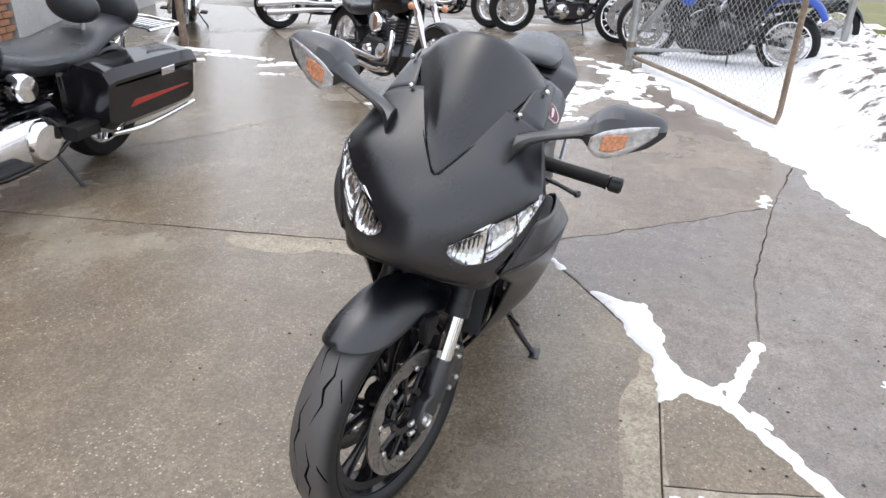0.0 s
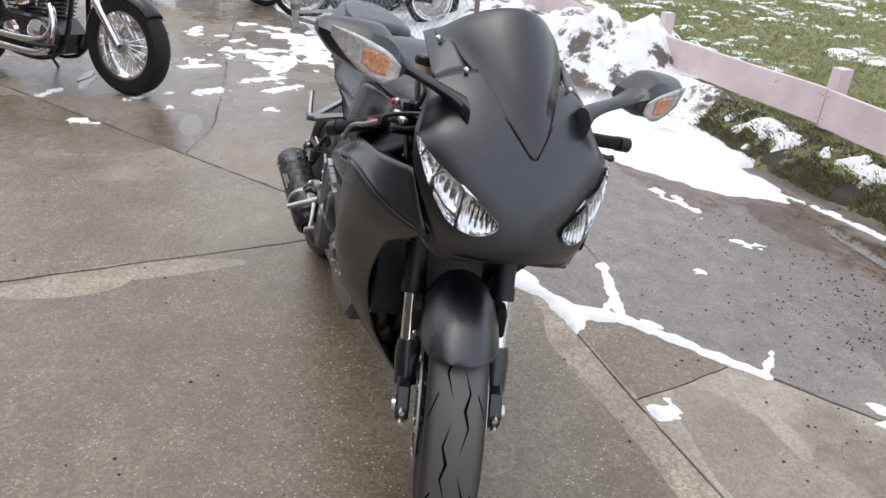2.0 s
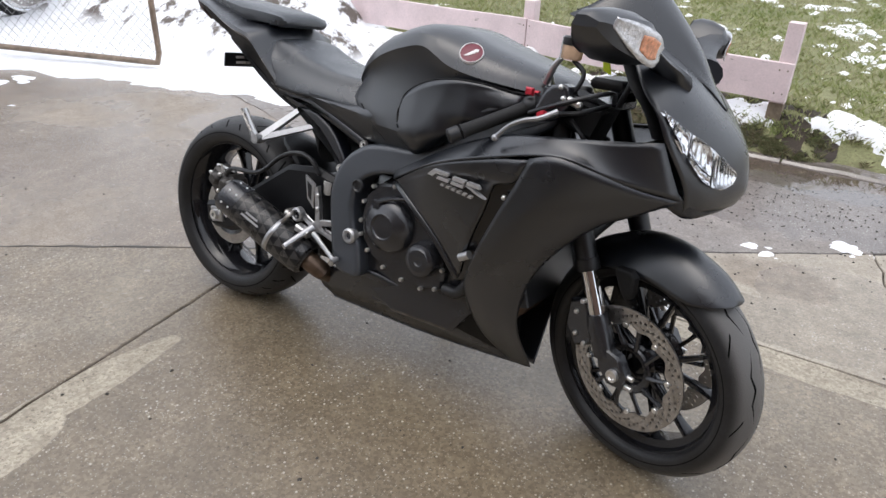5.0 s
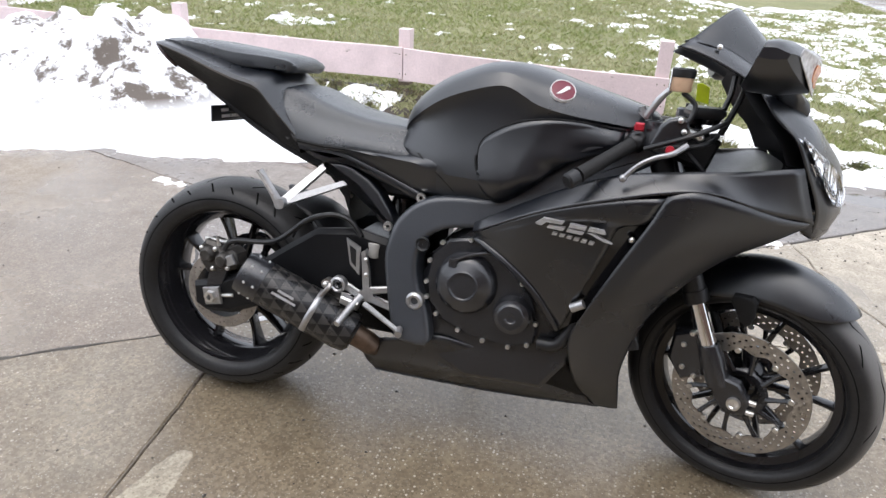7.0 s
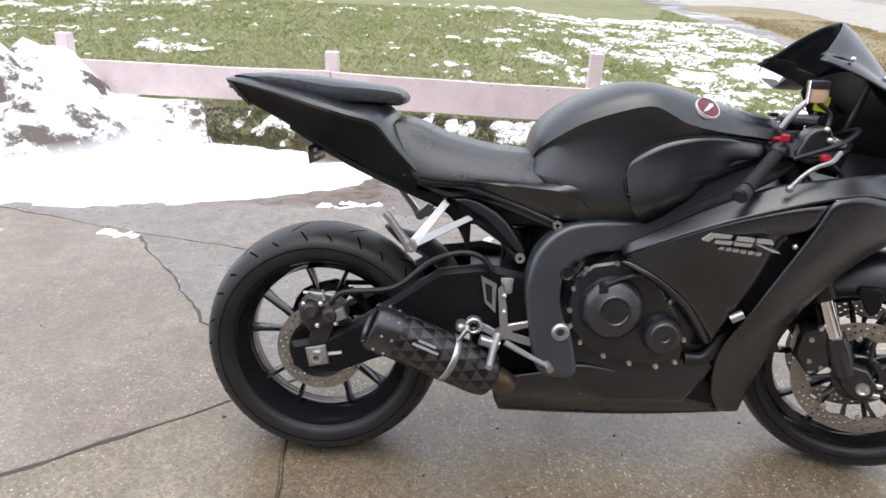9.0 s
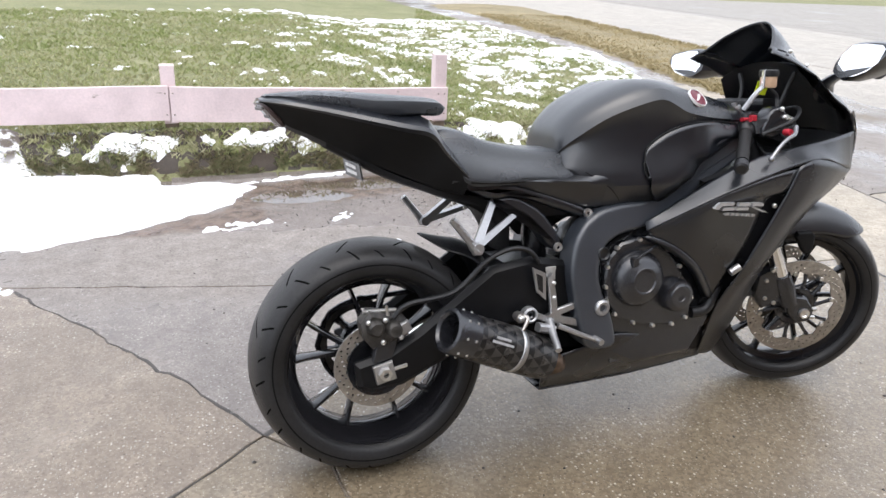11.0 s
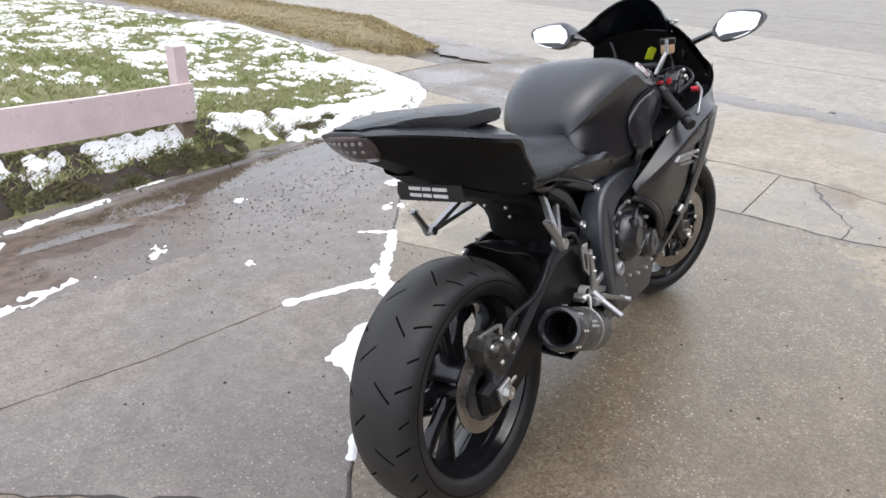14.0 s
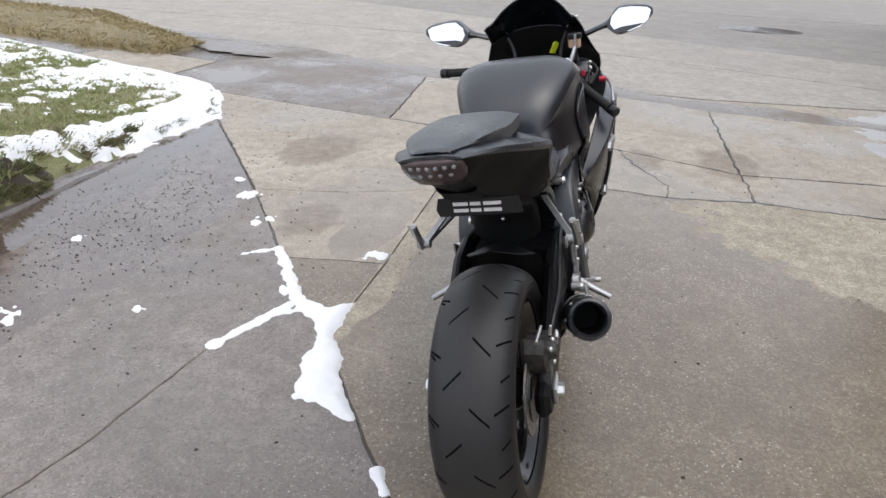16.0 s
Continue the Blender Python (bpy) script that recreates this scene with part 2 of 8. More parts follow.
# ---- ground ----
def ground_mat(name, base, dark, speck, wet_rough=0.22, dry_rough=0.75, wet_scale=0.7, wet_bias=0.0, speck_scale=95.0, dry_spots=(), wet_spots=(), pools=(), mud=(), mud_cover=0.85, grit=0.35, spec=0.3, stones=0.12):
    """Weathered concrete: fine aggregate, stains, and wet areas that are darker and smoother. Spots: (x, y, radius x, radius y)."""
    m = bpy.data.materials.new(name)
    m.use_nodes = True
    nt = m.node_tree
    L, N = nt.links.new, nt.nodes.new
    p = nt.nodes["Principled BSDF"]
    geo = N("ShaderNodeNewGeometry")

    def noise_tex(scale, detail=4.0, rough=0.55):
        n = N("ShaderNodeTexNoise")
        n.inputs["Scale"].default_value, n.inputs["Detail"].default_value, n.inputs["Roughness"].default_value = scale, detail, rough
        L(geo.outputs["Position"], n.inputs["Vector"])
        return n.outputs["Fac"]

    def ramp(v, a, b, lo=0.0, hi=1.0):
        r = N("ShaderNodeMapRange")
        r.interpolation_type = "SMOOTHSTEP"
        for k, x in zip(("From Min", "From Max", "To Min", "To Max"), (a, b, lo, hi)):
            r.inputs[k].default_value = x
        L(v, r.inputs["Value"])
        return r.outputs[0]

    def arith(op, a, b):
        q = N("ShaderNodeMath")
        q.operation = op
        for i, x in enumerate((a, b)):
            if isinstance(x, (int, float)):
                q.inputs[i].default_value = x
            else:
                L(x, q.inputs[i])
        return q.outputs[0]

    def mix(f, a, b):
        q = N("ShaderNodeMix")
        q.data_type = "RGBA"
        L(f, q.inputs[0])
        for i, x in ((6, a), (7, b)):
            if isinstance(x, tuple):
                q.inputs[i].default_value = (*x, 1)
            else:
                L(x, q.inputs[i])
        return q.outputs[2]

    wet = arith("ADD", noise_tex(wet_scale, 5, 0.6), wet_bias)
    edge = noise_tex(5.0, 4)
    sep = N("ShaderNodeSeparateXYZ")
    L(geo.outputs["Position"], sep.inputs[0])
    for spots, sign in ((dry_spots, "SUBTRACT"), (wet_spots, "ADD")):
        for x, y, rx, ry in spots:
            dx = arith("DIVIDE", arith("SUBTRACT", sep.outputs[0], x), rx)
            dy = arith("DIVIDE", arith("SUBTRACT", sep.outputs[1], y), ry)
            d = arith("ADD", arith("MULTIPLY", dx, dx), arith("MULTIPLY", dy, dy))
            d = arith("ADD", d, arith("MULTIPLY", arith("SUBTRACT", edge, 0.5), 1.1))
            wet = arith(sign, wet, ramp(d, 0.8, 1.15, 0.45, 0.0))
    wet = ramp(wet, 0.34, 0.63)
    pool = None
    for x, y, rx, ry in pools:
        dx = arith("DIVIDE", arith("SUBTRACT", sep.outputs[0], x), rx)
        dy = arith("DIVIDE", arith("SUBTRACT", sep.outputs[1], y), ry)
        d = arith("ADD", arith("MULTIPLY", dx, dx), arith("MULTIPLY", dy, dy))
        d = ramp(arith("ADD", d, arith("MULTIPLY", arith("SUBTRACT", edge, 0.5), 2.2)), 0.8, 1.1, 1.0, 0.0)
        pool = d if pool is None else arith("MAXIMUM", pool, d)
    colour = mix(ramp(noise_tex(2.2, 8, 0.65), 0.3, 0.7), tuple(c * 0.86 for c in base), tuple(c * 1.1 for c in base))
    colour = mix(wet, colour, mix(ramp(noise_tex(3.5, 8, 0.65), 0.3, 0.7), tuple(c * 0.85 for c in dark), tuple(c * 1.15 for c in dark)))
    colour = mix(ramp(noise_tex(60, 3), 0.52, 0.72, 0.0, 0.35), colour, tuple(c * 0.55 for c in dark))
    # stones of the aggregate, each a little lighter or darker
    stone = N("ShaderNodeTexVoronoi")
    stone.inputs["Scale"].default_value = speck_scale * 1.25
    L(geo.outputs["Position"], stone.inputs["Vector"])
    stonesel = N("ShaderNodeSeparateColor")
    L(stone.outputs["Color"], stonesel.inputs[0])
    tone = N("ShaderNodeVectorMath")
    tone.operation = "SCALE"
    L(colour, tone.inputs[0])
    L(ramp(stonesel.outputs[2], 0.0, 1.0, 1 - stones, 1 + stones), tone.inputs["Scale"])
    colour = tone.outputs[0]
    vor = N("ShaderNodeTexVoronoi")
    vor.inputs["Scale"].default_value = speck_scale
    L(geo.outputs["Position"], vor.inputs["Vector"])
    seldot = N("ShaderNodeSeparateColor")
    L(vor.outputs["Color"], seldot.inputs[0])
    dots = arith("MULTIPLY", ramp(vor.outputs["Distance"], 0.22, 0.36, 1.0, 0.0), ramp(seldot.outputs[0], 0.66, 0.90))
    dots = arith("MULTIPLY", dots, ramp(noise_tex(1.6, 3), 0.40, 0.60, 0.25, 0.9))
    colour = mix(dots, colour, speck)
    fine = N("ShaderNodeTexVoronoi")
    fine.inputs["Scale"].default_value = speck_scale * 2.1
    L(geo.outputs["Position"], fine.inputs["Vector"])
    finesel = N("ShaderNodeSeparateColor")
    L(fine.outputs["Color"], finesel.inputs[0])
    colour = mix(arith("MULTIPLY", ramp(fine.outputs["Distance"], 0.15, 0.45, 1.0, 0.0), ramp(finesel.outputs[0], 0.55, 1.0, 0.0, 0.75)), colour, tuple(c * 0.9 for c in speck))
    colour = mix(arith("MULTIPLY", ramp(fine.outputs["Distance"], 0.2, 0.5, 1.0, 0.0), ramp(finesel.outputs[1], 0.62, 1.0, 0.0, 0.75)), colour, tuple(c * 0.45 for c in dark))
    colour = mix(ramp(noise_tex(11, 9, 0.7), 0.35, 0.66, 0.40, 0.0), colour, tuple(c * 0.62 for c in dark))
    spots2 = arith("MULTIPLY", ramp(vor.outputs["Distance"], 0.2, 0.4, 1.0, 0.0), ramp(seldot.outputs[1], 0.86, 0.9, 0.0, 0.6))
    colour = mix(spots2, colour, tuple(c * 0.35 for c in dark))
    for x, y, rx, ry in mud:
        dx = arith("DIVIDE", arith("SUBTRACT", sep.outputs[0], x), rx)
        dy = arith("DIVIDE", arith("SUBTRACT", sep.outputs[1], y), ry)
        d = arith("ADD", arith("MULTIPLY", dx, dx), arith("MULTIPLY", dy, dy))
        d = ramp(arith("ADD", d, arith("MULTIPLY", arith("SUBTRACT", edge, 0.5), 2.4)), 0.5, 1.2, mud_cover, 0.0)
        colour = mix(d, colour, mix(ramp(noise_tex(14, 6), 0.35, 0.65), (0.085, 0.058, 0.042), (0.17, 0.125, 0.095)))
    if pool is not None:
        colour = mix(arith("MULTIPLY", pool, 0.55), colour, (0.075, 0.062, 0.052))
    L(colour, p.inputs["Base Color"])
    rough = ramp(wet, 0.0, 1.0, dry_rough, wet_rough)
    rough = arith("ADD", rough, arith("MULTIPLY", arith("SUBTRACT", noise_tex(25, 4), 0.5), 0.25))
    if pool is not None:
        rough = arith("MULTIPLY", rough, ramp(pool, 0.0, 1.0, 1.0, 0.02))
    L(rough, p.inputs["Roughness"])
    p.inputs["Specular IOR Level"].default_value = spec
    if pool is not None:
        L(ramp(pool, 0.0, 1.0, spec, 1.0), p.inputs["Specular IOR Level"])
    bp = N("ShaderNodeBump")
    bp.inputs["Strength"].default_value, bp.inputs["Distance"].default_value = grit, 0.004
    h = arith("ADD", noise_tex(90, 5, 0.7), arith("MULTIPLY", vor.outputs["Distance"], 0.25))
    L(h, bp.inputs["Height"])
    if pool is not None:
        L(ramp(pool, 0.0, 1.0, 0.35, 0.0), bp.inputs["Strength"])
    L(bp.outputs[0], p.inputs["Normal"])
    return m


CONC = ground_mat("tan_concrete", (0.42, 0.372, 0.290), (0.200, 0.158, 0.106), (0.62, 0.56, 0.46), wet_bias=0.12, speck_scale=85.0, wet_rough=0.10, grit=0.42, spec=0.62, stones=0.20,
                  dry_spots=[(-0.665, -0.72, 0.07, 0.36), (-0.60, -0.98, 0.09, 0.22), (0.85, 0.715, 1.0, 0.06), (0.25, 0.69, 0.25, 0.06), (2.1, -1.85, 1.42, 1.32)])
CONC_DRY = ground_mat("pale_concrete", (0.49, 0.44, 0.365), (0.32, 0.278, 0.22), (0.58, 0.55, 0.5), wet_bias=-0.04, dry_rough=0.8, wet_spots=[(0.9, 0.95, 0.45, 0.15), (1.1, 1.2, 0.3, 0.3)], mud=[(2.75, -0.92, 0.4, 0.22), (2.0, 1.75, 0.4, 0.25), (0.85, 1.28, 0.25, 0.16), (2.6, -0.35, 0.25, 0.15)], mud_cover=0.42,
                      pools=[(4.25, -2.7, 0.8, 0.6), (3.55, -2.15, 0.3, 0.14)])
CONC_GREY = ground_mat("grey_concrete", (0.303, 0.272, 0.247), (0.194, 0.170, 0.153), (0.47, 0.45, 0.42), wet_bias=-0.02, wet_scale=0.9,
                       wet_spots=[(0.3, 2.3, 2.4, 0.55), (-3.0, -1.0, 1.8, 1.0), (1.9, 2.5, 0.8, 0.4)], wet_rough=0.14, spec=0.4,
                       pools=[(0.75, 2.54, 0.75, 0.24), (1.6, 2.62, 0.5, 0.16), (0.05, 2.46, 0.55, 0.12), (-0.55, 2.28, 0.30, 0.12), (1.9, 2.72, 0.5, 0.12), (4.2, 4.6, 0.5, 0.55), (4.55, 7.6, 0.45, 1.0)],
                       mud=[(-0.55, 2.38, 0.75, 0.22), (0.15, 2.52, 0.6, 0.10), (0.7, 2.6, 0.7, 0.10), (1.9, 2.8, 0.8, 0.12), (-1.2, 2.0, 0.5, 0.18)])
CONC_TAN = ground_mat("tan_grey_concrete", (0.375, 0.322, 0.264), (0.212, 0.170, 0.129), (0.52, 0.48, 0.41), wet_bias=0.06, wet_scale=0.9, wet_rough=0.14, spec=0.5, stones=0.14,
                      pools=[(-2.52, -0.55, 0.26, 0.07), (-3.75, -1.28, 0.28, 0.05)], mud=[(-2.5, -0.6, 0.5, 0.2)], mud_cover=0.55)
ROADC = ground_mat("worn_road_concrete", (0.46, 0.43, 0.385), (0.33, 0.305, 0.27), (0.52, 0.485, 0.44), wet_bias=-0.16, wet_scale=0.35, speck_scale=80, wet_rough=0.4, spec=0.2)
EARTH = ground_mat("dark_soil", (0.06, 0.045, 0.032), (0.035, 0.026, 0.02), (0.10, 0.08, 0.06), speck_scale=90)
GRIT = ground_mat("joint_grit", (0.10, 0.088, 0.076), (0.055, 0.048, 0.042), (0.12, 0.11, 0.1), speck_scale=300)
DRY_TURF = ground_mat("flattened_dead_turf", (0.34, 0.285, 0.17), (0.24, 0.20, 0.115), (0.40, 0.34, 0.21), speck_scale=60, dry_rough=0.9, wet_rough=0.85)
TURF = ground_mat("turf_soil", (0.27, 0.265, 0.145), (0.19, 0.20, 0.09), (0.30, 0.27, 0.14), speck_scale=60, dry_rough=0.9, wet_rough=0.8)
SNOW = mat("snow", (0.86, 0.87, 0.89), 0.65, 0, 0.03, 20, 0.9, 120, 0.05, 6)

# one sheet to the horizon, under everything else
b = Build()
b.v, b.f = [(-600, -600, -0.02), (600, -600, -0.02), (600, 600, -0.02), (-600, 600, -0.02)], [(0, 1, 2, 3)]
SUBSOIL = ground_mat("bare_ground", (0.20, 0.175, 0.145), (0.13, 0.11, 0.09), (0.25, 0.22, 0.19), speck_scale=60)
tagged(part("ground", b, SUBSOIL), "dark gritty ground under the slabs, reaching the horizon", "ground", kind="structure")


def wander(pts, step=0.06, amount=0.008, seed=0.0):
    """A line that strays a little, like the edge of a crack."""
    out = []
    for (ax, ay), (bx, by) in zip(pts, pts[1:]):
        n = max(1, int(math.hypot(bx - ax, by - ay) / step))
        for i in range(n):
            x, y = ax + (bx - ax) * i / n, ay + (by - ay) * i / n
            k = noise.noise(Vector((x * 9 + seed, y * 9, seed))) + 0.6 * noise.noise(Vector((x * 31, y * 31, seed)))
            l = math.hypot(bx - ax, by - ay) or 1
            keep = 0 if i == 0 else 1
            out.append((x - (by - ay) / l * k * amount * keep, y + (bx - ax) / l * k * amount * keep))
    out.append(pts[-1])
    return out


def slab(lines, gap=0.004, top=0.0, deep=0.07, worn=0.003):
    """A concrete slab with a worn edge; lines is its outline."""
    n = len(lines)
    area = sum(lines[i - 1][0] * lines[i][1] - lines[i][0] * lines[i - 1][1] for i in range(n))
    if area < 0:
        lines = lines[::-1]
    def ring(k, z):
        out = []
        for i, (x, y) in enumerate(lines):
            a, c = lines[i - 1], lines[(i + 1) % n]
            tx, ty = c[0] - a[0], c[1] - a[1]
            l = math.hypot(tx, ty) or 1
            out.append((x - ty / l * k, y + tx / l * k, z))
        return out
    q = Build()
    rows = [ring(gap, -deep), ring(gap, top - worn), ring(gap + worn, top)]
    q.grid(rows, close_v=True)
    q.fan(rows[-1])
    return q


def D(x):
    """The long slanting joint across the yard."""
    return 0.925 + 0.757 * x


def L3(y):
    """The joint behind the sport bike's rear wheel."""
    return -0.815 - 0.118 * y


jointD1 = wander([(-9.0, D(-9.0)), (-4.0, D(-4.0)), (-0.985, 0.178)], amount=0.006, seed=1)
jointD2 = wander([(-0.985, 0.178), (-0.60, 0.462), (-0.12, 0.80)], amount=0.008, seed=2)
jointD3 = wander([(-0.12, 0.80), (0.07, 0.98), (0.48, 1.27)], amount=0.008, seed=3)
jointD4 = wander([(0.48, 1.27), (1.15, 1.76)], amount=0.005, seed=4)
jointD5 = wander([(1.15, 1.76), (2.47, 2.80)], amount=0.005, seed=5)
joint3 = wander([(-0.985, 0.178), (-0.82, 0.0), (L3(-0.5), -0.5), (L3(-6.0), -6.0)], amount=0.006, seed=6)
jointY = [(-0.12, 0.80), (-0.10, 0.755), (0.48, 0.757), (1.50, 0.80), (1.93, 0.80)]
crackR = wander([(0.07, 0.98), (-0.34, 1.11), (-0.87, 1.16), (-1.85, 1.38), (-4.0, 2.0)], step=0.05, amount=0.014, seed=7)
crackC = wander([(-0.985, 0.178), (-1.24, 0.58), (-1.76, 1.26), (-1.85, 1.38)], step=0.04, amount=0.02, seed=8)
joint19 = wander([(1.93, 0.80), (1.90, -0.17), (1.87, -0.5), (1.97, -1.0), (1.95, -1.45), (1.95, -6.0)], amount=0.012, seed=9)
joint26 = wander([(3.0, 1.59), (2.85, 0.6), (2.81, -0.18), (2.51, -0.98), (2.63, -1.87), (2.6, -6.0)], amount=0.012, seed=10)
jointX1 = wander([(1.97, -1.0), (2.25, -0.99), (2.51, -0.98)], step=0.04, amount=0.018, seed=11)
jointX2 = wander([(2.51, -0.98), (3.94, -0.95), (4.95, -0.93)], amount=0.012, seed=12)
jointX3 = wander([(3.0, 1.59), (3.9, 1.70), (5.05, 1.84)], amount=0.012, seed=13)
crack2 = wander([(0.39, 1.20), (0.44, 1.0), (0.48, 0.757)], step=0.04, amount=0.01, seed=14)
joint1 = wander([(1.15, 1.76), (1.27, 1.30), (1.50, 0.80)], step=0.05, amount=0.012, seed=15)
crackS = wander([(-2.0, -0.58), (-2.5, -0.42), (-3.43, -0.33), (-5.16, -0.21), (-6.4, -0.1)], step=0.05, amount=0.02, seed=17)
crackT = wander([(-2.82, -1.22), (-3.49, -1.28), (-4.4, -1.0)], step=0.05, amount=0.015, seed=18)
crackU = wander([(-1.2, -2.9), (-2.05, -2.23), (-2.76, -1.88), (-3.5, -1.75)], step=0.05, amount=0.015, seed=19)
crackN = wander([(1.87, -0.5), (2.1, -0.52), (2.4, -0.35), (2.81, -0.18)], step=0.04, amount=0.02, seed=16)

yard = thing("pavement", "wet stained concrete slabs of a yard with cracked joints", "pavement", kind="structure")
jd3a = [p for p in jointD3 if p[0] < 0.40] + [(0.39, 1.20)]
jd3b = [(0.39, 1.20)] + [p for p in jointD3 if p[0] > 0.40]
SLABS = [
    ("main", joint3[::-1][:-1] + jointD2[:-1] + jointY[:] + joint19[1:], CONC),
    ("rear", jointD1[:-1] + joint3 + [(-9.0, -7.5)], CONC),
    ("wedge_dark", jd3a + crack2[1:] + [(-0.10, 0.755)][:1] + [(-0.12, 0.80)], CONC),
    ("wedge_pale", crack2[::-1][:-1] + jd3b + jointD4[1:] + joint1[1:-1] + [(1.50, 0.80), (0.48, 0.757)], CONC_DRY),
    ("wedge_front", joint1[::-1][:-1] + jointD5 + [(3.0, 3.2), (3.3, 3.25), (3.0, 1.59)] + joint26[1:5] + [(2.82, 0.0), (1.905, 0.0)] + [(1.93, 0.80)], CONC_DRY),
    ("front_a", [(1.903, -0.0), (2.815, 0.0)] + [(2.81, -0.18)] + crackN[::-1][1:] + [(1.89, -0.3)], CONC_DRY),
    ("front_b", crackN[:-1] + [p for p in joint26 if -0.98 < p[1] < -0.18] + jointX1[::-1] + [p for p in joint19 if -1.0 < p[1] < -0.5][::-1], CONC_DRY),
    ("front_c", jointX1[:-1] + [p for p in joint26 if p[1] <= -0.98] + [p for p in joint19 if p[1] <= -1.0][::-1][:-1], CONC_DRY),
    ("front_d", [p for p in joint26 if p[1] >= -0.98] + jointX2[1:] + [(5.0, 0.2)] + jointX3[::-1][:-1], CONC_DRY),
    ("front_e", jointX2[:-1] + [(4.95, -0.93), (5.2, -2.6), (5.5, -6.0), (2.6, -6.0)] + [p for p in joint26 if p[1] < -0.98][::-1], CONC_DRY),
    ("front_f", jointX3[:-1] + [(5.05, 1.84), (5.2, 3.7), (4.55, 4.1), (3.85, 4.1), (3.3, 3.27)], CONC_GREY),
    ("rear_left", jointD1[::-1][:-1][::-1] + crackC + crackR[crackR.index(crackC[-1]) + 1:] + [(-9, 3.4)], CONC_TAN),
    ("left_low", [p for p in jointD2 if p[0] > -0.98] + jointD3[:1] + [(0.07, 0.98)] + crackR[1:crackR.index(crackC[-1])] + crackC[::-1], CONC_GREY),
    ("left", crackR[::-1] + [p for p in jointD3 if p[0] > 0.07] + jointD4[1:] + jointD5[1:] + [(2.0, 2.86), (0.75, 2.75), (-9.0, 3.2), (-9, 3.0)], CONC_GREY),
]
for key, line, material in SLABS:
    hair = key in ("rear_left", "left_low", "front_a", "front_b", "wedge_dark", "wedge_pale")
    part("slab", slab(line, 0.0010 if hair else 0.007 if key.startswith("front") or key == "wedge_front" else 0.004, worn=0.0022 if hair else 0.0035), material, yard, sharp=30)

# street beyond the yard
road = thing("road", "pale worn concrete street with seams and patches", "road", kind="structure")
seam = [(9.0, 30), (8.3, 3.0), (7.6, 0.0), (6.45, -3.0), (5.6, -6.0), (2.0, -30)]
part("lane", slab([(6.6, 30), (6.3, 8.5), (5.65, 4.8), (5.3, 3.7), (5.15, 1.8), (5.05, -0.9), (5.3, -2.6), (5.6, -4.5)] + [(5.2, -6.0), (-2, -30), (1.9, -30)] + seam[::-1][1:], 0.01, -0.012), ROADC, road)
part("lane", slab(seam + [(3.4, -30), (7.4, -6), (10.05, 0.0), (12.3, 5.2), (14.6, 12), (15.5, 30)], 0.012, -0.01), ROADC, road)
ROADG = ground_mat("grey_road", (0.36, 0.34, 0.31), (0.27, 0.252, 0.228), (0.40, 0.38, 0.35), wet_bias=-0.14, wet_scale=0.3, speck_scale=80, wet_rough=0.4, spec=0.2)
part("lane", slab([(3.4, -30), (7.4, -6), (10.05, 0.0), (12.3, 5.2), (14.6, 12), (15.5, 30)][::-1] + [(12, -30), (15.0, -6), (15.6, 5.3), (15.7, 19), (16, 30)], 0.012, -0.013), ROADG, road)
part("lane", slab([(16, 30), (15.7, 19), (15.6, 5.3), (15.0, -6), (12, -30), (60, -30), (40, 10), (39, 30)], 0.012, -0.01), ROADG, road)
part("far_kerb", slab([(39, 30), (40, 10), (60, -30), (60.4, -30), (40.4, 10), (39.4, 30)], 0.004, 0.12), ROADC, road)
b = Build()
b.ball((12.3, -2.5, -0.012), 1.0, 24, 4, (0.6, 0.75, 0.006))
tagged(part("road_patch", b, GRIT), "dark tar patch on the street", "patch", kind="structure")
# sidewalk across the lawn
walkway = thing("sidewalk", "wet concrete sidewalk slabs beside the lawn", "sidewalk", kind="structure")
for i in range(9):
    y0, y1 = 4.12 + i * 1.5, 4.12 + (i + 1) * 1.5
    left, right = (lambda y: 3.55 + 0.10 * (y - 4)), (lambda y: 4.75 + 0.20 * (y - 4.7))
    part("slab", slab([(left(y0), y0), (right(y0), y0), (right(y1), y1), (left(y1), y1)], 0.008, 0.0), CONC_DRY if i == 0 else CONC_GREY, walkway)


# ---- lawn, verge and kerb ----
def smooth(a, b, x):
    t = min(max((x - a) / (b - a), 0), 1)
    return t * t * (3 - 2 * t)


def lawn_front(x):
    """The y at which the turf begins."""
    if x < 0.6:
        return 2.72
    if x < 2.5:
        return 2.72 + 0.13 * smooth(0.6, 1.0, x)
    return 2.85 + 0.45 * (x - 2.5) / 0.75 if x < 3.25 else 3.3 + (x - 3.25) * 3.0


def lawn_z(x, y):
    f = lawn_front(x)
    rise = smooth(f, f + 0.30, y)
    high = 0.19 * (1 - 0.75 * smooth(0.4, 2.2, x))
    return -0.012 + 0.05 * smooth(f - 0.02, f + 0.04, y) + high * rise + 0.012 * noise.noise(Vector((x * 2.1, y * 2.1, 3)))


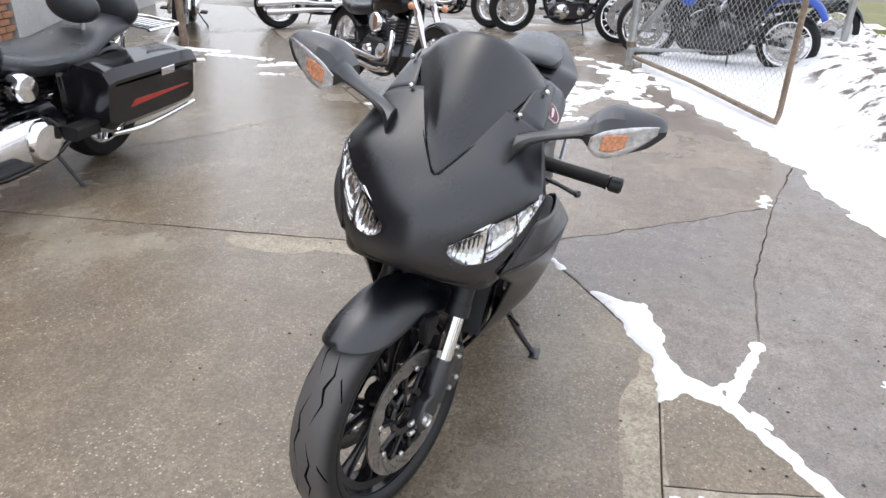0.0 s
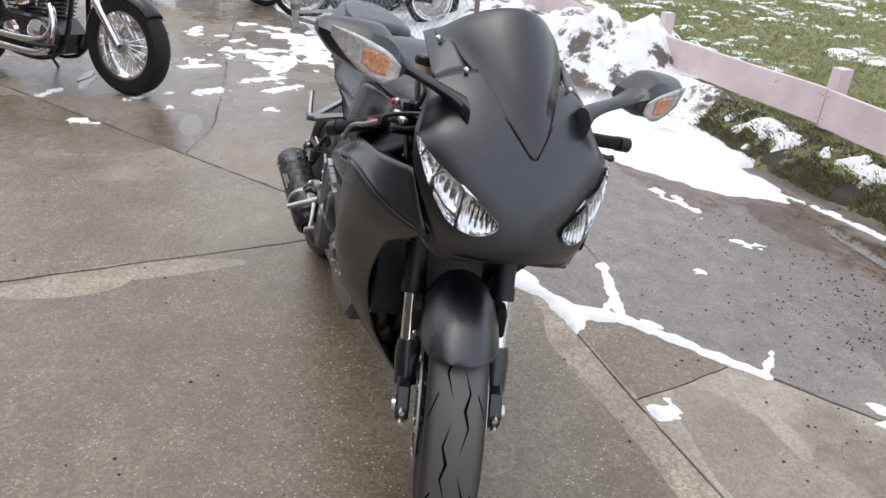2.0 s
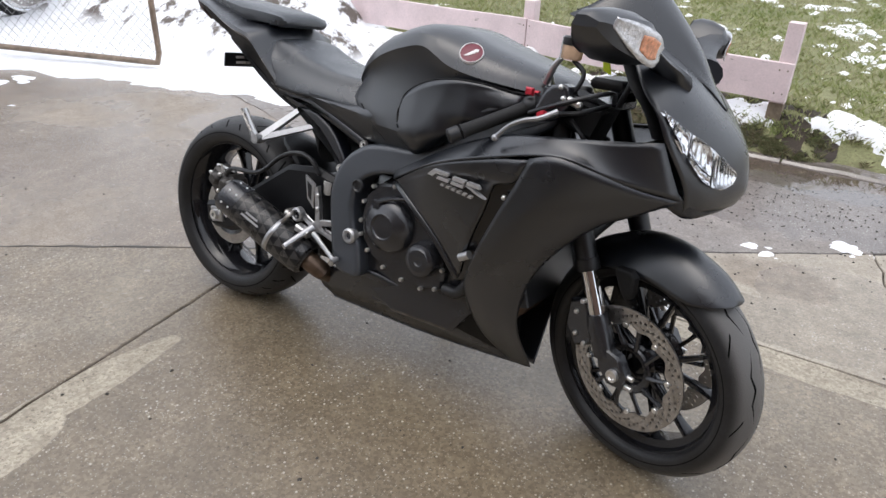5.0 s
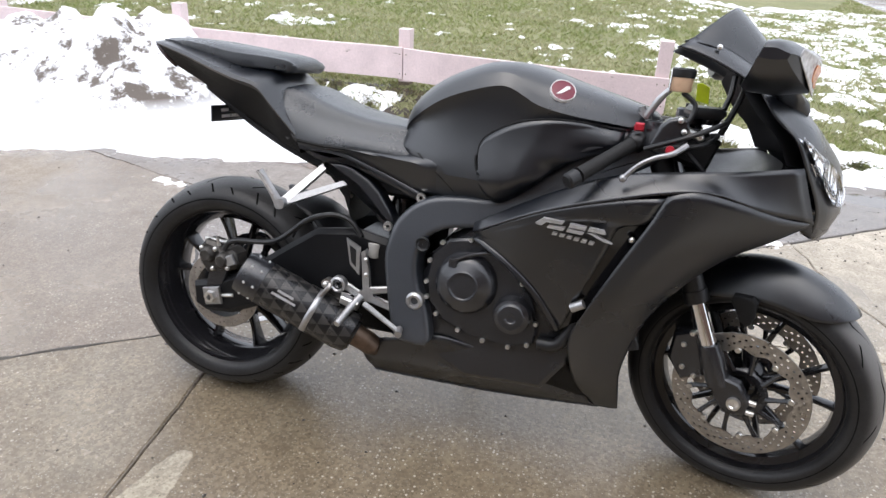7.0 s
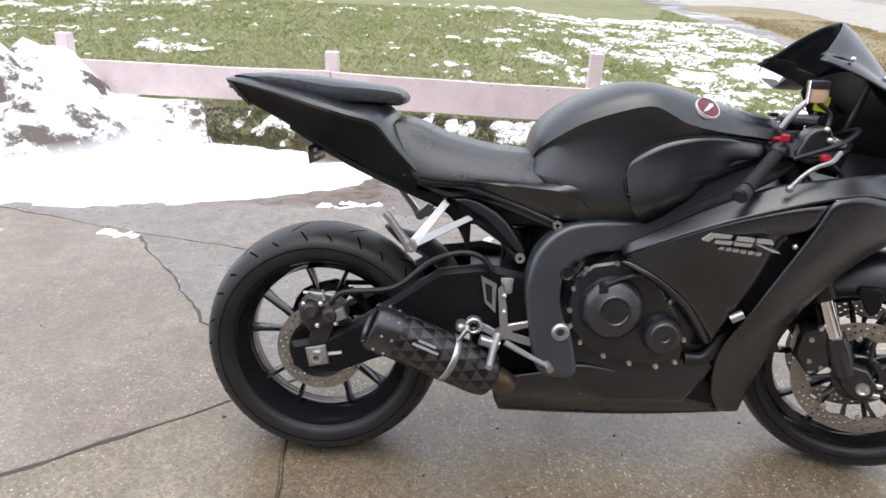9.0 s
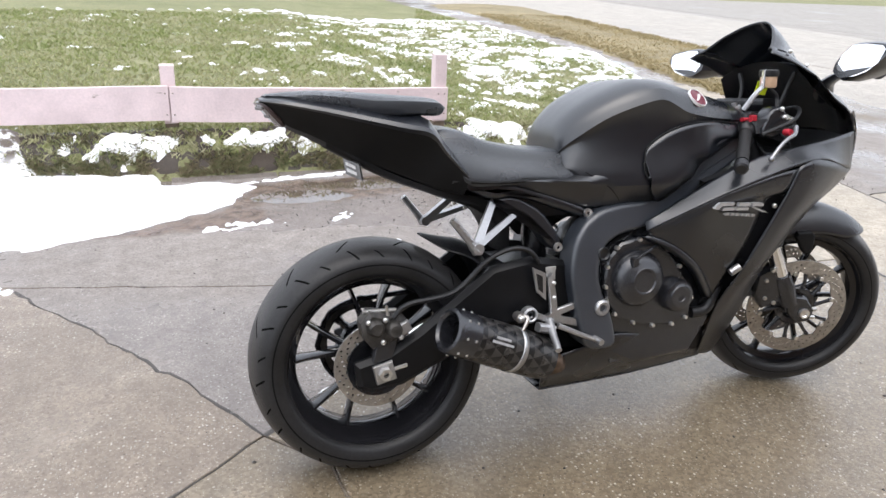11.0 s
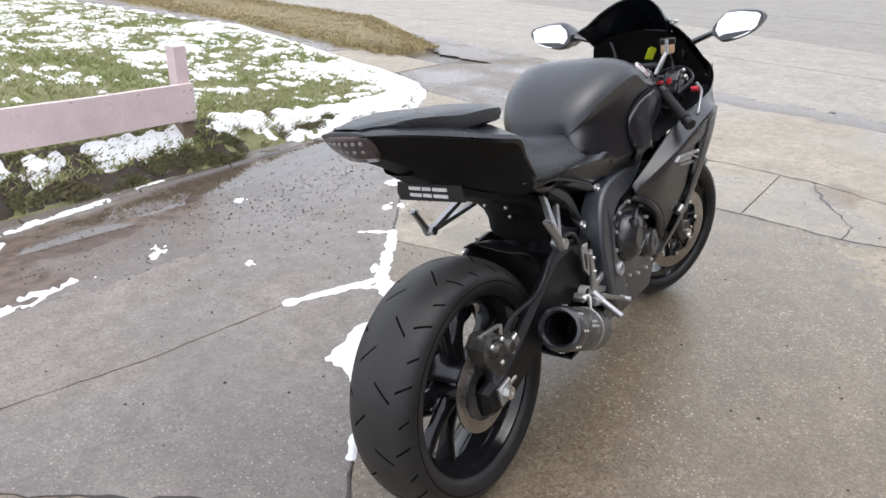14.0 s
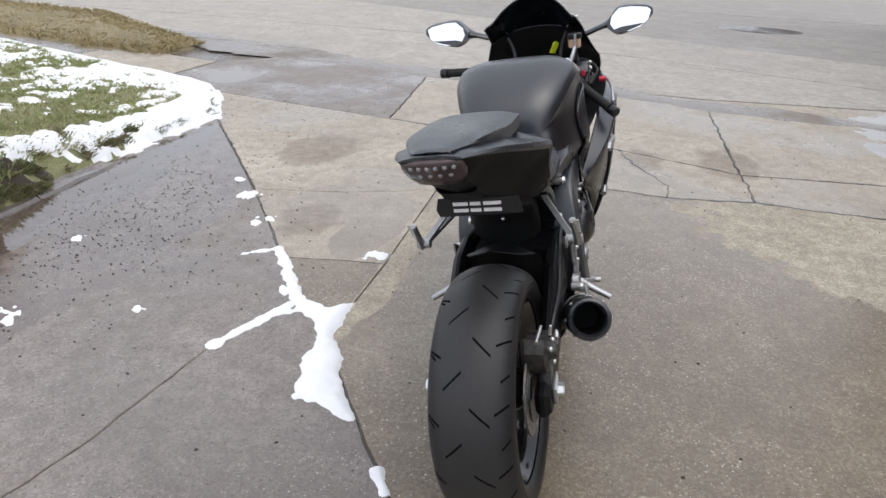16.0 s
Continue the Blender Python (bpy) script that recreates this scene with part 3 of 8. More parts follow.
b = Build()
xs = list(np.arange(-13, 4.75, 0.12))
rows = []
for x in xs:
    f = lawn_front(x)
    rows.append([(x, y, lawn_z(x, y)) for y in [f - 0.02 + 0.045 * j for j in range(9)] + [f + 0.4 + 0.18 * j ** 1.12 for j in range(64)]])
b.grid(rows, flip=True)
tagged(part("lawn", b, TURF), "wet winter lawn behind the low pink fence", "lawn", kind="structure")
def verge(t, y):
    """A place across the strip between sidewalk and street."""
    near = 4.6 + 0.21 * (y - 5.0) if y < 9.5 else 5.55 + 0.08 * (y - 9.5)
    far = 5.5 + 0.70 * (y - 4.8) if y < 8.0 else 7.74 + 0.12 * (y - 8.0)
    return near + t * max(far - near, 0.1) + 0.12 * noise.noise(Vector((y * 2.3, t * 3, 8)))


b = Build()
b.grid([[(verge(t, y), y, -0.035 + 0.085 * math.sin(math.pi * min(max((t + 0.2) / 1.4, 0), 1)) * smooth(4.6, 5.5, y) + 0.012 * noise.noise(Vector((t * 5, y * 3, 1)))) for t in np.linspace(-0.2, 1.2, 14)] for y in np.linspace(4.5, 20, 110)])
tagged(part("street_verge", b, DRY_TURF), "strip of brown dead grass between sidewalk and street", "verge", kind="structure")
b = Build()
b.grid([[(x, y, -0.01) for y in (30, 200)] for x in (-200, 200)])
b.grid([[(x, y, -0.005) for y in (-60, 60)] for x in (41, 300)])
tagged(part("far_lawn", b, TURF), "far grass beyond the yard and street", "lawn", kind="structure")

# kerb: short lengths of worn concrete
kerb = thing("kerb", "worn low concrete kerb with snow along it", "kerb", kind="structure")
x = -1.25
while x < 0.62:
    l = 0.62
    q = Build()
    secs = []
    for i in range(9):
        xx = x + (l - 0.012) * i / 8
        w = 0.006 * noise.noise(Vector((xx * 7, 1, 2)))
        y0 = 2.60 + 0.045 * (xx + 1.2) + w
        hgt = 0.015 + 0.008 * noise.noise(Vector((xx * 5, 4, 2)))
        secs.append([(xx, y0, -0.03), (xx, y0 + 0.004, hgt - 0.015), (xx, y0 + 0.02, hgt), (xx, y0 + 0.115, hgt + 0.004), (xx, y0 + 0.12, -0.03)])
    q.grid(secs, flip=True)
    q.fan(secs[0]).fan(secs[-1], True)
    part("kerb_stone", q, CONC_GREY, kerb)
    x += l


def field(name, x0, x1, y0, y1, step, height, material, label, category, floor=None, cut=0.0):
    """A heightfield kept only where it stands above its floor."""
    nx, ny = int((x1 - x0) / step) + 1, int((y1 - y0) / step) + 1
    q, idx = Build(), {}
    H = [[height(x0 + i * step, y0 + j * step) for j in range(ny)] for i in range(nx)]
    for i in range(nx - 1):
        for j in range(ny - 1):
            cs = ((i, j), (i + 1, j), (i + 1, j + 1), (i, j + 1))
            if max(H[a][c] for a, c in cs) <= cut:
                continue
            face = []
            for a, c in cs:
                if (a, c) not in idx:
                    xx, yy = x0 + a * step, y0 + c * step
                    idx[(a, c)] = len(q.v)
                    q.v.append((xx, yy, (floor(xx, yy) if floor else 0.0) + max(H[a][c], -0.008)))
                face.append(idx[(a, c)])
            q.f.append(tuple(face))
    ob = part(name, q, material, sharp=180, weld=False, fix=False)
    ob.data.polygons.foreach_set("use_smooth", [True] * len(ob.data.polygons))
    return tagged(ob, label, category, kind="stuff")


def strokes(lines, h, rag=0.02, scale=14.0, seed=0.0):
    """A height made of strokes (x0, y0, x1, y1, r0, r1), with a ragged rim."""
    def f(x, y):
        best = -1.0
        for ax, ay, bx, by, r0, r1 in lines:
            dx, dy = bx - ax, by - ay
            t = min(max(((x - ax) * dx + (y - ay) * dy) / (dx * dx + dy * dy + 1e-9), 0), 1)
            best = max(best, r0 + (r1 - r0) * t - math.hypot(x - ax - dx * t, y - ay - dy * t))
        if best < -0.08:
            return -1.0
        best += rag * (noise.noise(Vector((x * scale, y * scale, seed))) + 0.6 * noise.noise(Vector((x * scale * 2.7, y * scale * 2.7, seed))))
        return h * (1 - math.exp(-max(best, 0) / 0.025)) * (1 + 0.3 * noise.noise(Vector((x * 22, y * 22, 5)))) if best > 0 else best
    return f


# snow lying in the joints beside the sport bike
field("snow_in_joint", -1.05, 0.75, 0.05, 1.6, 0.011, strokes([
    (0.05, 0.97, 0.48, 1.27, 0.030, 0.022), (0.46, 1.28, 0.36, 1.39, 0.015, 0.010), (0.05, 0.97, -0.34, 1.11, 0.022, 0.022), (0.03, 0.93, -0.02, 0.83, 0.040, 0.060), (-0.02, 0.81, 0.10, 0.755, 0.060, 0.012),
    (-0.03, 0.80, -0.19, 0.755, 0.060, 0.028), (-0.17, 0.755, -0.26, 0.715, 0.030, 0.050), (-0.30, 0.71, -0.47, 0.66, 0.065, 0.065), (-0.47, 0.67, -0.52, 0.70, 0.040, 0.020), (-0.47, 0.63, -0.575, 0.50, 0.060, 0.014), (-0.15, 0.785, -0.57, 0.50, 0.012, 0.012), (-0.83, 0.30, -0.76, 0.35, 0.014, 0.02), (0.08, 1.04, 0.14, 1.08, 0.012, 0.012), (-0.02, 0.93, -0.05, 0.97, 0.012, 0.015)], 0.022, 0.014, 16, 3),
      SNOW, "melting snow lying along the joint between slabs", "snow")
field("snow_scraps", -5.4, 2.6, -4.9, 2.6, 0.02, strokes([
    (0.54, 0.84, 0.56, 0.80, 0.03, 0.03), (1.02, 1.75, 1.10, 1.72, 0.04, 0.03), (0.72, 1.52, 0.80, 1.47, 0.03, 0.02), (1.25, 1.9, 1.28, 1.92, 0.015, 0.015),
    (-0.42, 1.89, -0.36, 1.95, 0.025, 0.02), (-0.22, 1.50, -0.21, 1.51, 0.018, 0.018), (0.25, 2.17, 0.29, 2.18, 0.015, 0.01),
    (-1.09, 1.85, -0.89, 1.91, 0.022, 0.028), (-0.89, 1.91, -0.75, 1.90, 0.02, 0.008), (-1.98, 1.37, -1.86, 1.34, 0.03, 0.02),
        (-3.30, 0.0, -3.42, 0.22, 0.05, 0.04), (-3.6, -0.15, -3.72, 0.12, 0.05, 0.03), (-3.15, -0.95, -3.2, -0.88, 0.02, 0.02), (-2.7, -1.22, -2.62, -1.1, 0.04, 0.02), (-4.1, -0.6, -4.15, -0.35, 0.05, 0.04),
    (-5.0, -4.6, -4.98, -3.85, 0.09, 0.06), (-4.43, -4.04, -4.5, -3.8, 0.03, 0.03), (-4.42, -3.1, -4.7, -2.7, 0.05, 0.04), (-3.30, -1.50, -3.42, -1.42, 0.03, 0.03), (-3.30, -0.48, -3.36, -0.34, 0.07, 0.05), (-2.92, -0.70, -2.95, -0.68, 0.02, 0.02), (-2.81, -0.06, -2.83, -0.02, 0.03, 0.03), (-4.05, -2.9, -4.1, -2.7, 0.04, 0.03), (-4.6, -2.95, -4.65, -2.7, 0.06, 0.05), (-4.36, -2.45, -4.4, -2.2, 0.04, 0.03), (-4.8, -3.9, -4.75, -3.2, 0.05, 0.04)], 0.02, 0.055, 21, 7),
      SNOW, "small scraps of melting snow on the wet concrete", "snow")
field("snow_on_kerb", -1.25, 0.3, 2.45, 2.8, 0.011, strokes([
    (-1.12, 2.52, -0.63, 2.625, 0.020, 0.016), (-0.63, 2.625, -0.2, 2.675, 0.018, 0.010), (-0.16, 2.69, 0.15, 2.73, 0.008, 0.022)], 0.012, 0.020, 18, 9),
      SNOW, "thin ragged strip of snow along the low kerb", "snow", floor=lambda x, y: 0.014 * smooth(2.59 + 0.045 * (x + 1.2), 2.62 + 0.045 * (x + 1.2), y))
def scatter(x, y):
    m = smooth(-2.9, -4.6, x) * smooth(-1.6, 0.6, y + 0.25 * (x + 4.5)) * smooth(1.5, 0.9, y - 0.2 * (x + 4))
    n = noise.noise(Vector((x * 1.7, y * 3.0, 21))) * 0.6 + noise.noise(Vector((x * 4.5, y * 6.5, 22))) * 0.5 + noise.noise(Vector((x * 12, y * 14, 23))) * 0.32
    d = n - 0.68 + 0.75 * m if m > 0.02 else -1
    return 0.02 * (1 - math.exp(-d * 6)) + 0.002 if d > 0 else d * 0.03


field("thin_snow", -6.2, -2.8, -1.9, 1.6, 0.03, scatter, SNOW, "thin scattered snow near the gate", "snow")


# the ploughed bank and the snow sheet behind the fence
def bank(x, y):
    # front line of the snow sheet
    pts = [(-9, 0.2), (-5.5, 0.75), (-4.24, 1.05), (-3.38, 1.38), (-2.65, 1.62), (-2.15, 1.70), (-1.5, 1.88), (-1.0, 2.15), (-0.78, 2.5), (-0.72, 3.0)]
    fy = 9.0
    for (ax, ay), (bx, by) in zip(pts, pts[1:]):
        if ax <= x <= bx:
            fy = ay + (by - ay) * (x - ax) / (bx - ax)
    d = y - fy + 0.09 * noise.noise(Vector((x * 3.2, y * 3.2, 2))) + 0.05 * noise.noise(Vector((x * 9, y * 9, 2)))
    if x > -1.35:
        d = min(d, (2.62 + 0.045 * (x + 1.2)) - y + 0.04 * noise.noise(Vector((x * 7, y * 7, 8))))
    if x > -1.9:
        d = min(d, 2.86 - y + 0.35 * (-1.35 - x) / 0.55 + 0.05 * noise.noise(Vector((x * 7, y * 7, 8))))
    if x < -2.6:
        d = min(d, 6.5 - y + 0.3 * noise.noise(Vector((x, y, 8))))
    else:
        d = min(d, 3.22 - y + 0.1 * noise.noise(Vector((x * 3, y * 3, 8))))
    if d <= 0:
        return d
    sheet = 0.035 * (1 - math.exp(-d / 0.05))
    heap = 0.47 * smooth(-2.35, -2.95, x) * smooth(1.85, 2.65, y) * (1 - 0.6 * smooth(3.1, 3.9, y)) * (0.55 + 0.45 * smooth(-5.5, -3.2, x)) * (1 + 0.25 * noise.noise(Vector((x * 1.3, y * 1.3, 6)))) \
        + math.exp(-(((x + 1.9) / 0.5) ** 2 + ((y - 2.4) / 0.35) ** 2)) * 0.06
    lump = noise.turbulence(Vector((x * 2.6, y * 2.6, 4)), 4, True)
    rough = 0.20 * heap / 0.5 * (lump - 0.35) + 0.02 * noise.noise(Vector((x * 8, y * 8, 1)))
    turf = (max(0.0, lawn_z(x, y)) + 0.02) * smooth(-1.75, -2.15, x) * smooth(3.22, 3.04, y)
    return max(sheet + heap * min(1, d / 0.4) + rough * min(1, d / 0.25), turf + 0.7 * sheet + 0.012 * noise.noise(Vector((x * 6, y * 6, 3))))


DIRTY = mat("dirty_snow", (0.84, 0.85, 0.87), 0.7, 0, 0.04, 15, 1.0, 60, 0.06, 5)
nt = DIRTY.node_tree
pr = nt.nodes["Principled BSDF"]
geo = nt.nodes.new("ShaderNodeNewGeometry")
n1 = nt.nodes.new("ShaderNodeTexNoise")
n1.inputs["Scale"].default_value, n1.inputs["Detail"].default_value, n1.inputs["Roughness"].default_value = 3.4, 9, 0.72
nt.links.new(geo.outputs["Position"], n1.inputs["Vector"])
r1 = nt.nodes.new("ShaderNodeMapRange")
r1.inputs["From Min"].default_value, r1.inputs["From Max"].default_value = 0.52, 0.57
nt.links.new(n1.outputs["Fac"], r1.inputs["Value"])
sepz = nt.nodes.new("ShaderNodeSeparateXYZ")
nt.links.new(geo.outputs["Position"], sepz.inputs[0])
r2 = nt.nodes.new("ShaderNodeMapRange")
r2.inputs["From Min"].default_value, r2.inputs["From Max"].default_value = 0.07, 0.16
nt.links.new(sepz.outputs[2], r2.inputs["Value"])
mm = nt.nodes.new("ShaderNodeMath")
mm.operation = "MULTIPLY"
nt.links.new(r1.outputs[0], mm.inputs[0])
nt.links.new(r2.outputs[0], mm.inputs[1])
old = pr.inputs["Base Color"].links[0].from_socket
mxs = nt.nodes.new("ShaderNodeMix")
mxs.data_type = "RGBA"
nt.links.new(mm.outputs[0], mxs.inputs[0])
nt.links.new(old, mxs.inputs[6])
mxs.inputs[7].default_value = (0.13, 0.108, 0.092, 1)
nt.links.new(mxs.outputs[2], pr.inputs["Base Color"])
field("snow_bank", -9.0, -0.66, 0.2, 6.6, 0.045, bank, DIRTY, "ploughed snow bank with dirt lumps, against the fence", "snow bank")


def bare_soil(x, y):
    """Height of the soil worn bare along the foot of the fence."""
    f = lawn_front(x)
    n = 0.5 * noise.noise(Vector((x * 2.6, y * 5, 31))) + 0.5 * noise.noise(Vector((x * 9, y * 11, 32))) + 0.25 * noise.noise(Vector((x * 24, y * 24, 33)))
    d = 0.16 + n - 2.2 * max(0.0, abs(y - f - 0.17) - 0.14) / 0.14
    d = min(d, 1.0 - 2 * smooth(0.5, 1.2, x))
    return 0.007 + 0.006 * n if d > 0 else d * 0.05


field("bare_soil", -4.5, 1.2, 2.70, 3.12, 0.02, bare_soil, EARTH, "dark wet soil worn bare under the fence", "soil", floor=lawn_z)


def lawn_snow(x, y):
    f = lawn_front(x)
    n = noise.noise(Vector((x * 1.1, y * 1.3, 11))) * 0.5 + noise.noise(Vector((x * 3.0, y * 2.6, 12))) * 0.5 + noise.noise(Vector((x * 8.0, y * 7.0, 13))) * 0.62 + noise.noise(Vector((x * 19, y * 17, 14))) * 0.28
    more = 0.24 * smooth(-1.4, 0.8, x) + 0.27 * smooth(1.2, 3.4, x + 0.15 * (y - 3)) - 0.06 + 0.9 * smooth(1.3, 2.0, x) * math.exp(-((y - f - 0.02) / 0.16) ** 2) + 0.25 * smooth(1.2, 3.4, x) * smooth(1.2, 0.2, y - f) + 0.30 * smooth(-3.0, -6.5, x)
    # along the foot of the fence
    more += (0.72 + 0.5 * noise.noise(Vector((x * 3.4, y * 3, 17))) + 0.5 * noise.noise(Vector((x * 11, y * 14, 18)))) * math.exp(-((y - f - 0.20) / 0.075) ** 2) * smooth(-2.4, -1.6, x)
    d = n - 0.50 + more
    if y < f + (0.03 if x < 1.2 else -0.07) + 0.03 * noise.noise(Vector((x * 9, y * 9, 1))):
        d = -1
    return 0.03 * (1 - math.exp(-d * 5)) + 0.006 if d > 0 else d * 0.05


field("lawn_snow", -3.5, 4.6, 2.72, 6.0, 0.028, lawn_snow, SNOW, "thin patches of melting snow on the grass", "snow", floor=lawn_z)
field("lawn_snow", -9.0, 4.7, 6.0, 13.0, 0.06, lawn_snow, SNOW, "thin patches of melting snow on the far grass", "snow", floor=lawn_z)
field("lawn_snow", -9.0, -3.5, 3.0, 6.0, 0.06, lawn_snow, SNOW, "thin patches of melting snow behind the bank", "snow", floor=lawn_z)


def mud_line(x, y):
    """Dirt washed along the foot of the drive."""
    line = [(-8.0, 3.9), (-3.0, 4.3), (-1.2, 4.6), (0.0, 4.85), (2.0, 5.15), (3.3, 5.45), (4.2, 5.6), (5.3, 6.1), (7.0, 6.4)]
    cx = line[-1][1]
    for (y0, x0), (y1, x1) in zip(line, line[1:]):
        if y0 <= y <= y1:
            cx = x0 + (x1 - x0) * (y - y0) / (y1 - y0)
    wide = 0.10 + 0.14 * smooth(-3.0, -0.5, y) + 0.16 * smooth(2.6, 4.2, y)
    d = wide - abs(x - cx) + 0.20 * noise.noise(Vector((x * 1.6, y * 0.9, 31))) + 0.09 * noise.noise(Vector((x * 6, y * 3.5, 32)))
    return 0.006 * (1 - math.exp(-d * 12)) if d > 0 else d * 0.05


MUD = ground_mat("washed_mud", (0.27, 0.232, 0.188), (0.17, 0.14, 0.112), (0.32, 0.29, 0.24), wet_bias=0.1, speck_scale=60)
field("gutter_mud", 3.2, 7.2, -6.0, 6.8, 0.06, mud_line, MUD, "brown mud and grit washed along the street edge", "mud")


def dirt_line(line, wide, seed):
    """Dark grit caught along a crack, of uneven width."""
    q, rows = Build(), []
    pts = [Vector((x, y, 0)) for x, y in line]
    for i, p in enumerate(pts):
        d = (pts[min(i + 1, len(pts) - 1)] - pts[max(i - 1, 0)]).normalized()
        n = Vector((-d.y, d.x, 0))
        w = wide * max(0.12 if wide > 0.0075 else 0.0, (0.65 if wide > 0.0075 else 0.35) + 1.3 * noise.noise(Vector((p.x * 5, p.y * 5, seed))) + 0.8 * noise.noise(Vector((p.x * 17, p.y * 17, seed))))
        o = wide * 0.7 * noise.noise(Vector((p.x * 9, p.y * 9, seed + 4)))
        rows.append([p + n * (o - w) + Vector((0, 0, -0.004)), p + n * (o - w * 0.4) + Vector((0, 0, 0.0012)), p + n * (o + w * 0.4) + Vector((0, 0, 0.0012)), p + n * (o + w) + Vector((0, 0, -0.004))])
    return q.grid(rows)


for k, (line, wide) in enumerate(((joint19, 0.020), (joint26, 0.024), (jointX1, 0.016), (jointX2, 0.014), (jointX3, 0.012), (crackN, 0.016), (crackR, 0.006), (crackC, 0.013), (jointD1, 0.015), (joint3, 0.006), (jointD5, 0.016), (jointD4, 0.010), (jointD2, 0.012), (crack2, 0.006), (crackS, 0.012), (crackT, 0.007), (crackU, 0.004))):
    fine_line = []
    for (ax, ay), (bx, by) in zip(line, line[1:]):
        m = max(1, int(math.hypot(bx - ax, by - ay) / 0.03))
        fine_line += [(ax + (bx - ax) * i / m, ay + (by - ay) * i / m) for i in range(m)]
    part("joint_dirt", dirt_line(fine_line, wide, k * 3.1), MUD if wide < 0.0075 else GRIT, yard, "dark grit caught in a crack", fix=False)


# ---- low pink fence ----
PINK = mat("faded_pink_paint", (0.74, 0.61, 0.615), 0.6, 0, 0.05, 80, 0.5, 90, 0.10, 5)
BARE = mat("bare_wood", (0.20, 0.155, 0.11), 0.8, 0, 0.2, 60, 0.5, 120, 0.2, 8)
# flaked paint: bare wood shows through in specks
nt = PINK.node_tree
tcn, n1, r1, mxp = nt.nodes.new("ShaderNodeTexCoord"), nt.nodes.new("ShaderNodeTexNoise"), nt.nodes.new("ShaderNodeMapRange"), nt.nodes.new("ShaderNodeMix")
mp = nt.nodes.new("ShaderNodeMapping")
mp.inputs["Scale"].default_value = (4, 20, 20)
n1.inputs["Scale"].default_value, n1.inputs["Detail"].default_value = 2.2, 8
nt.links.new(tcn.outputs["Object"], mp.inputs["Vector"])
nt.links.new(mp.outputs[0], n1.inputs["Vector"])
r1.inputs["From Min"].default_value, r1.inputs["From Max"].default_value = 0.68, 0.74
nt.links.new(n1.outputs["Fac"], r1.inputs["Value"])
mxp.data_type = "RGBA"
pp = nt.nodes["Principled BSDF"]
nt.links.new(pp.inputs["Base Color"].links[0].from_socket, mxp.inputs[6])
nt.links.new(r1.outputs[0], mxp.inputs[0])
mxp.inputs[7].default_value = (0.30, 0.24, 0.20, 1)
nt.links.new(mxp.outputs[2], pp.inputs["Base Color"])

fence = thing("fence", "low pink-painted wooden fence with one broad board between posts", "fence")
POSTS = [(-6.6, 3.30, 0.64), (-4.8, 3.18, 0.64), (-3.0, 3.06, 0.66), (-1.225, 3.05, 0.622), (0.475, 2.90, 0.71)]
for x, y, top in POSTS:
    w = 0.045
    q = Build().box((x, y + 0.03, (top + 0.27) / 2), (0.082, 0.085, top - 0.27), lip=0.004)
    p = part("post", q, PINK, fence, "square pink fence post with a bare foot")
    part("foot", Build().box((x, y + 0.032, 0.12), (0.08, 0.08, 0.30), lip=0.003), BARE, p)
    for dz in (0.33, 0.46):
        for dx in (-0.022, 0.022):
            part("nail", Build().ball((x + dx, y - 0.0385, dz), 0.005, 6, 4, (1, 0.5, 1)), BARE, p)
for (x0, y0, _), (x1, y1, _) in zip(POSTS, POSTS[1:]):
    z0, z1 = (0.295, 0.505) if x0 < -1.5 else (0.285, 0.500)
    a, c = Vector((x0 + 0.004, y0 - 0.024, 0)), Vector((x1 - 0.004 + (0.05 if x1 > 0 else 0), y1 - 0.024, 0))
    ang = math.atan2(c.y - a.y, c.x - a.x)
    q = Build()
    l = (c - a).length
    secs = []
    for i in range(13):
        t = i / 12
        sag = -0.006 * math.sin(math.pi * t) + 0.003 * noise.noise(Vector((t * 4 + x0, 0, 0)))
        off = a.lerp(c, t)
        nx, ny = -math.sin(ang), math.cos(ang)
        secs.append([(off.x - nx * 0.012, off.y - ny * 0.012, z0 + sag), (off.x - nx * 0.012, off.y - ny * 0.012, z1 + sag - 0.003), (off.x - nx * 0.009, off.y - ny * 0.009, z1 + sag), (off.x + nx * 0.012, off.y + ny * 0.012, z1 + sag), (off.x + nx * 0.012, off.y + ny * 0.012, z0 + sag)])
    q.grid(secs, close_v=True)
    q.fan(secs[0]).fan(secs[-1], True)
    part("board", q, PINK, fence)


# ---- grass ----
def blades(name, spots, material, label, height=(0.03, 0.07), lean=0.6, wide=0.004, floor=lawn_z, per=5):
    vs, fs = [], []
    rng = random.Random(5)
    for x, y, k in spots:
        z = floor(x, y)
        for _ in range(per):
            a = rng.uniform(0, 6.283)
            bx, by = x + rng.uniform(-0.02, 0.02), y + rng.uniform(-0.02, 0.02)
            h = rng.uniform(*height) * k
            w = wide * rng.uniform(0.6, 1.3)
            d = rng.uniform(0.1, lean) * h
            da = rng.uniform(0, 6.283)
            ca, sa = math.cos(a) * w, math.sin(a) * w
            i = len(vs)
            vs += [(bx - ca, by - sa, z - 0.004), (bx + ca, by + sa, z - 0.004), (bx + d * 0.5 * math.cos(da) + ca * 0.6, by + d * 0.5 * math.sin(da) + sa * 0.6, z + h * 0.6), (bx + d * math.cos(da) * 1.4, by + d * math.sin(da) * 1.4, z + h)]
            fs += [(i, i + 1, i + 2), (i, i + 2, i + 3)]
    me = bpy.data.meshes.new(name)
    me.from_pydata(vs, [], fs)
    me.materials.append(material)
    return tagged(new(name, me), label, "grass", kind="stuff")


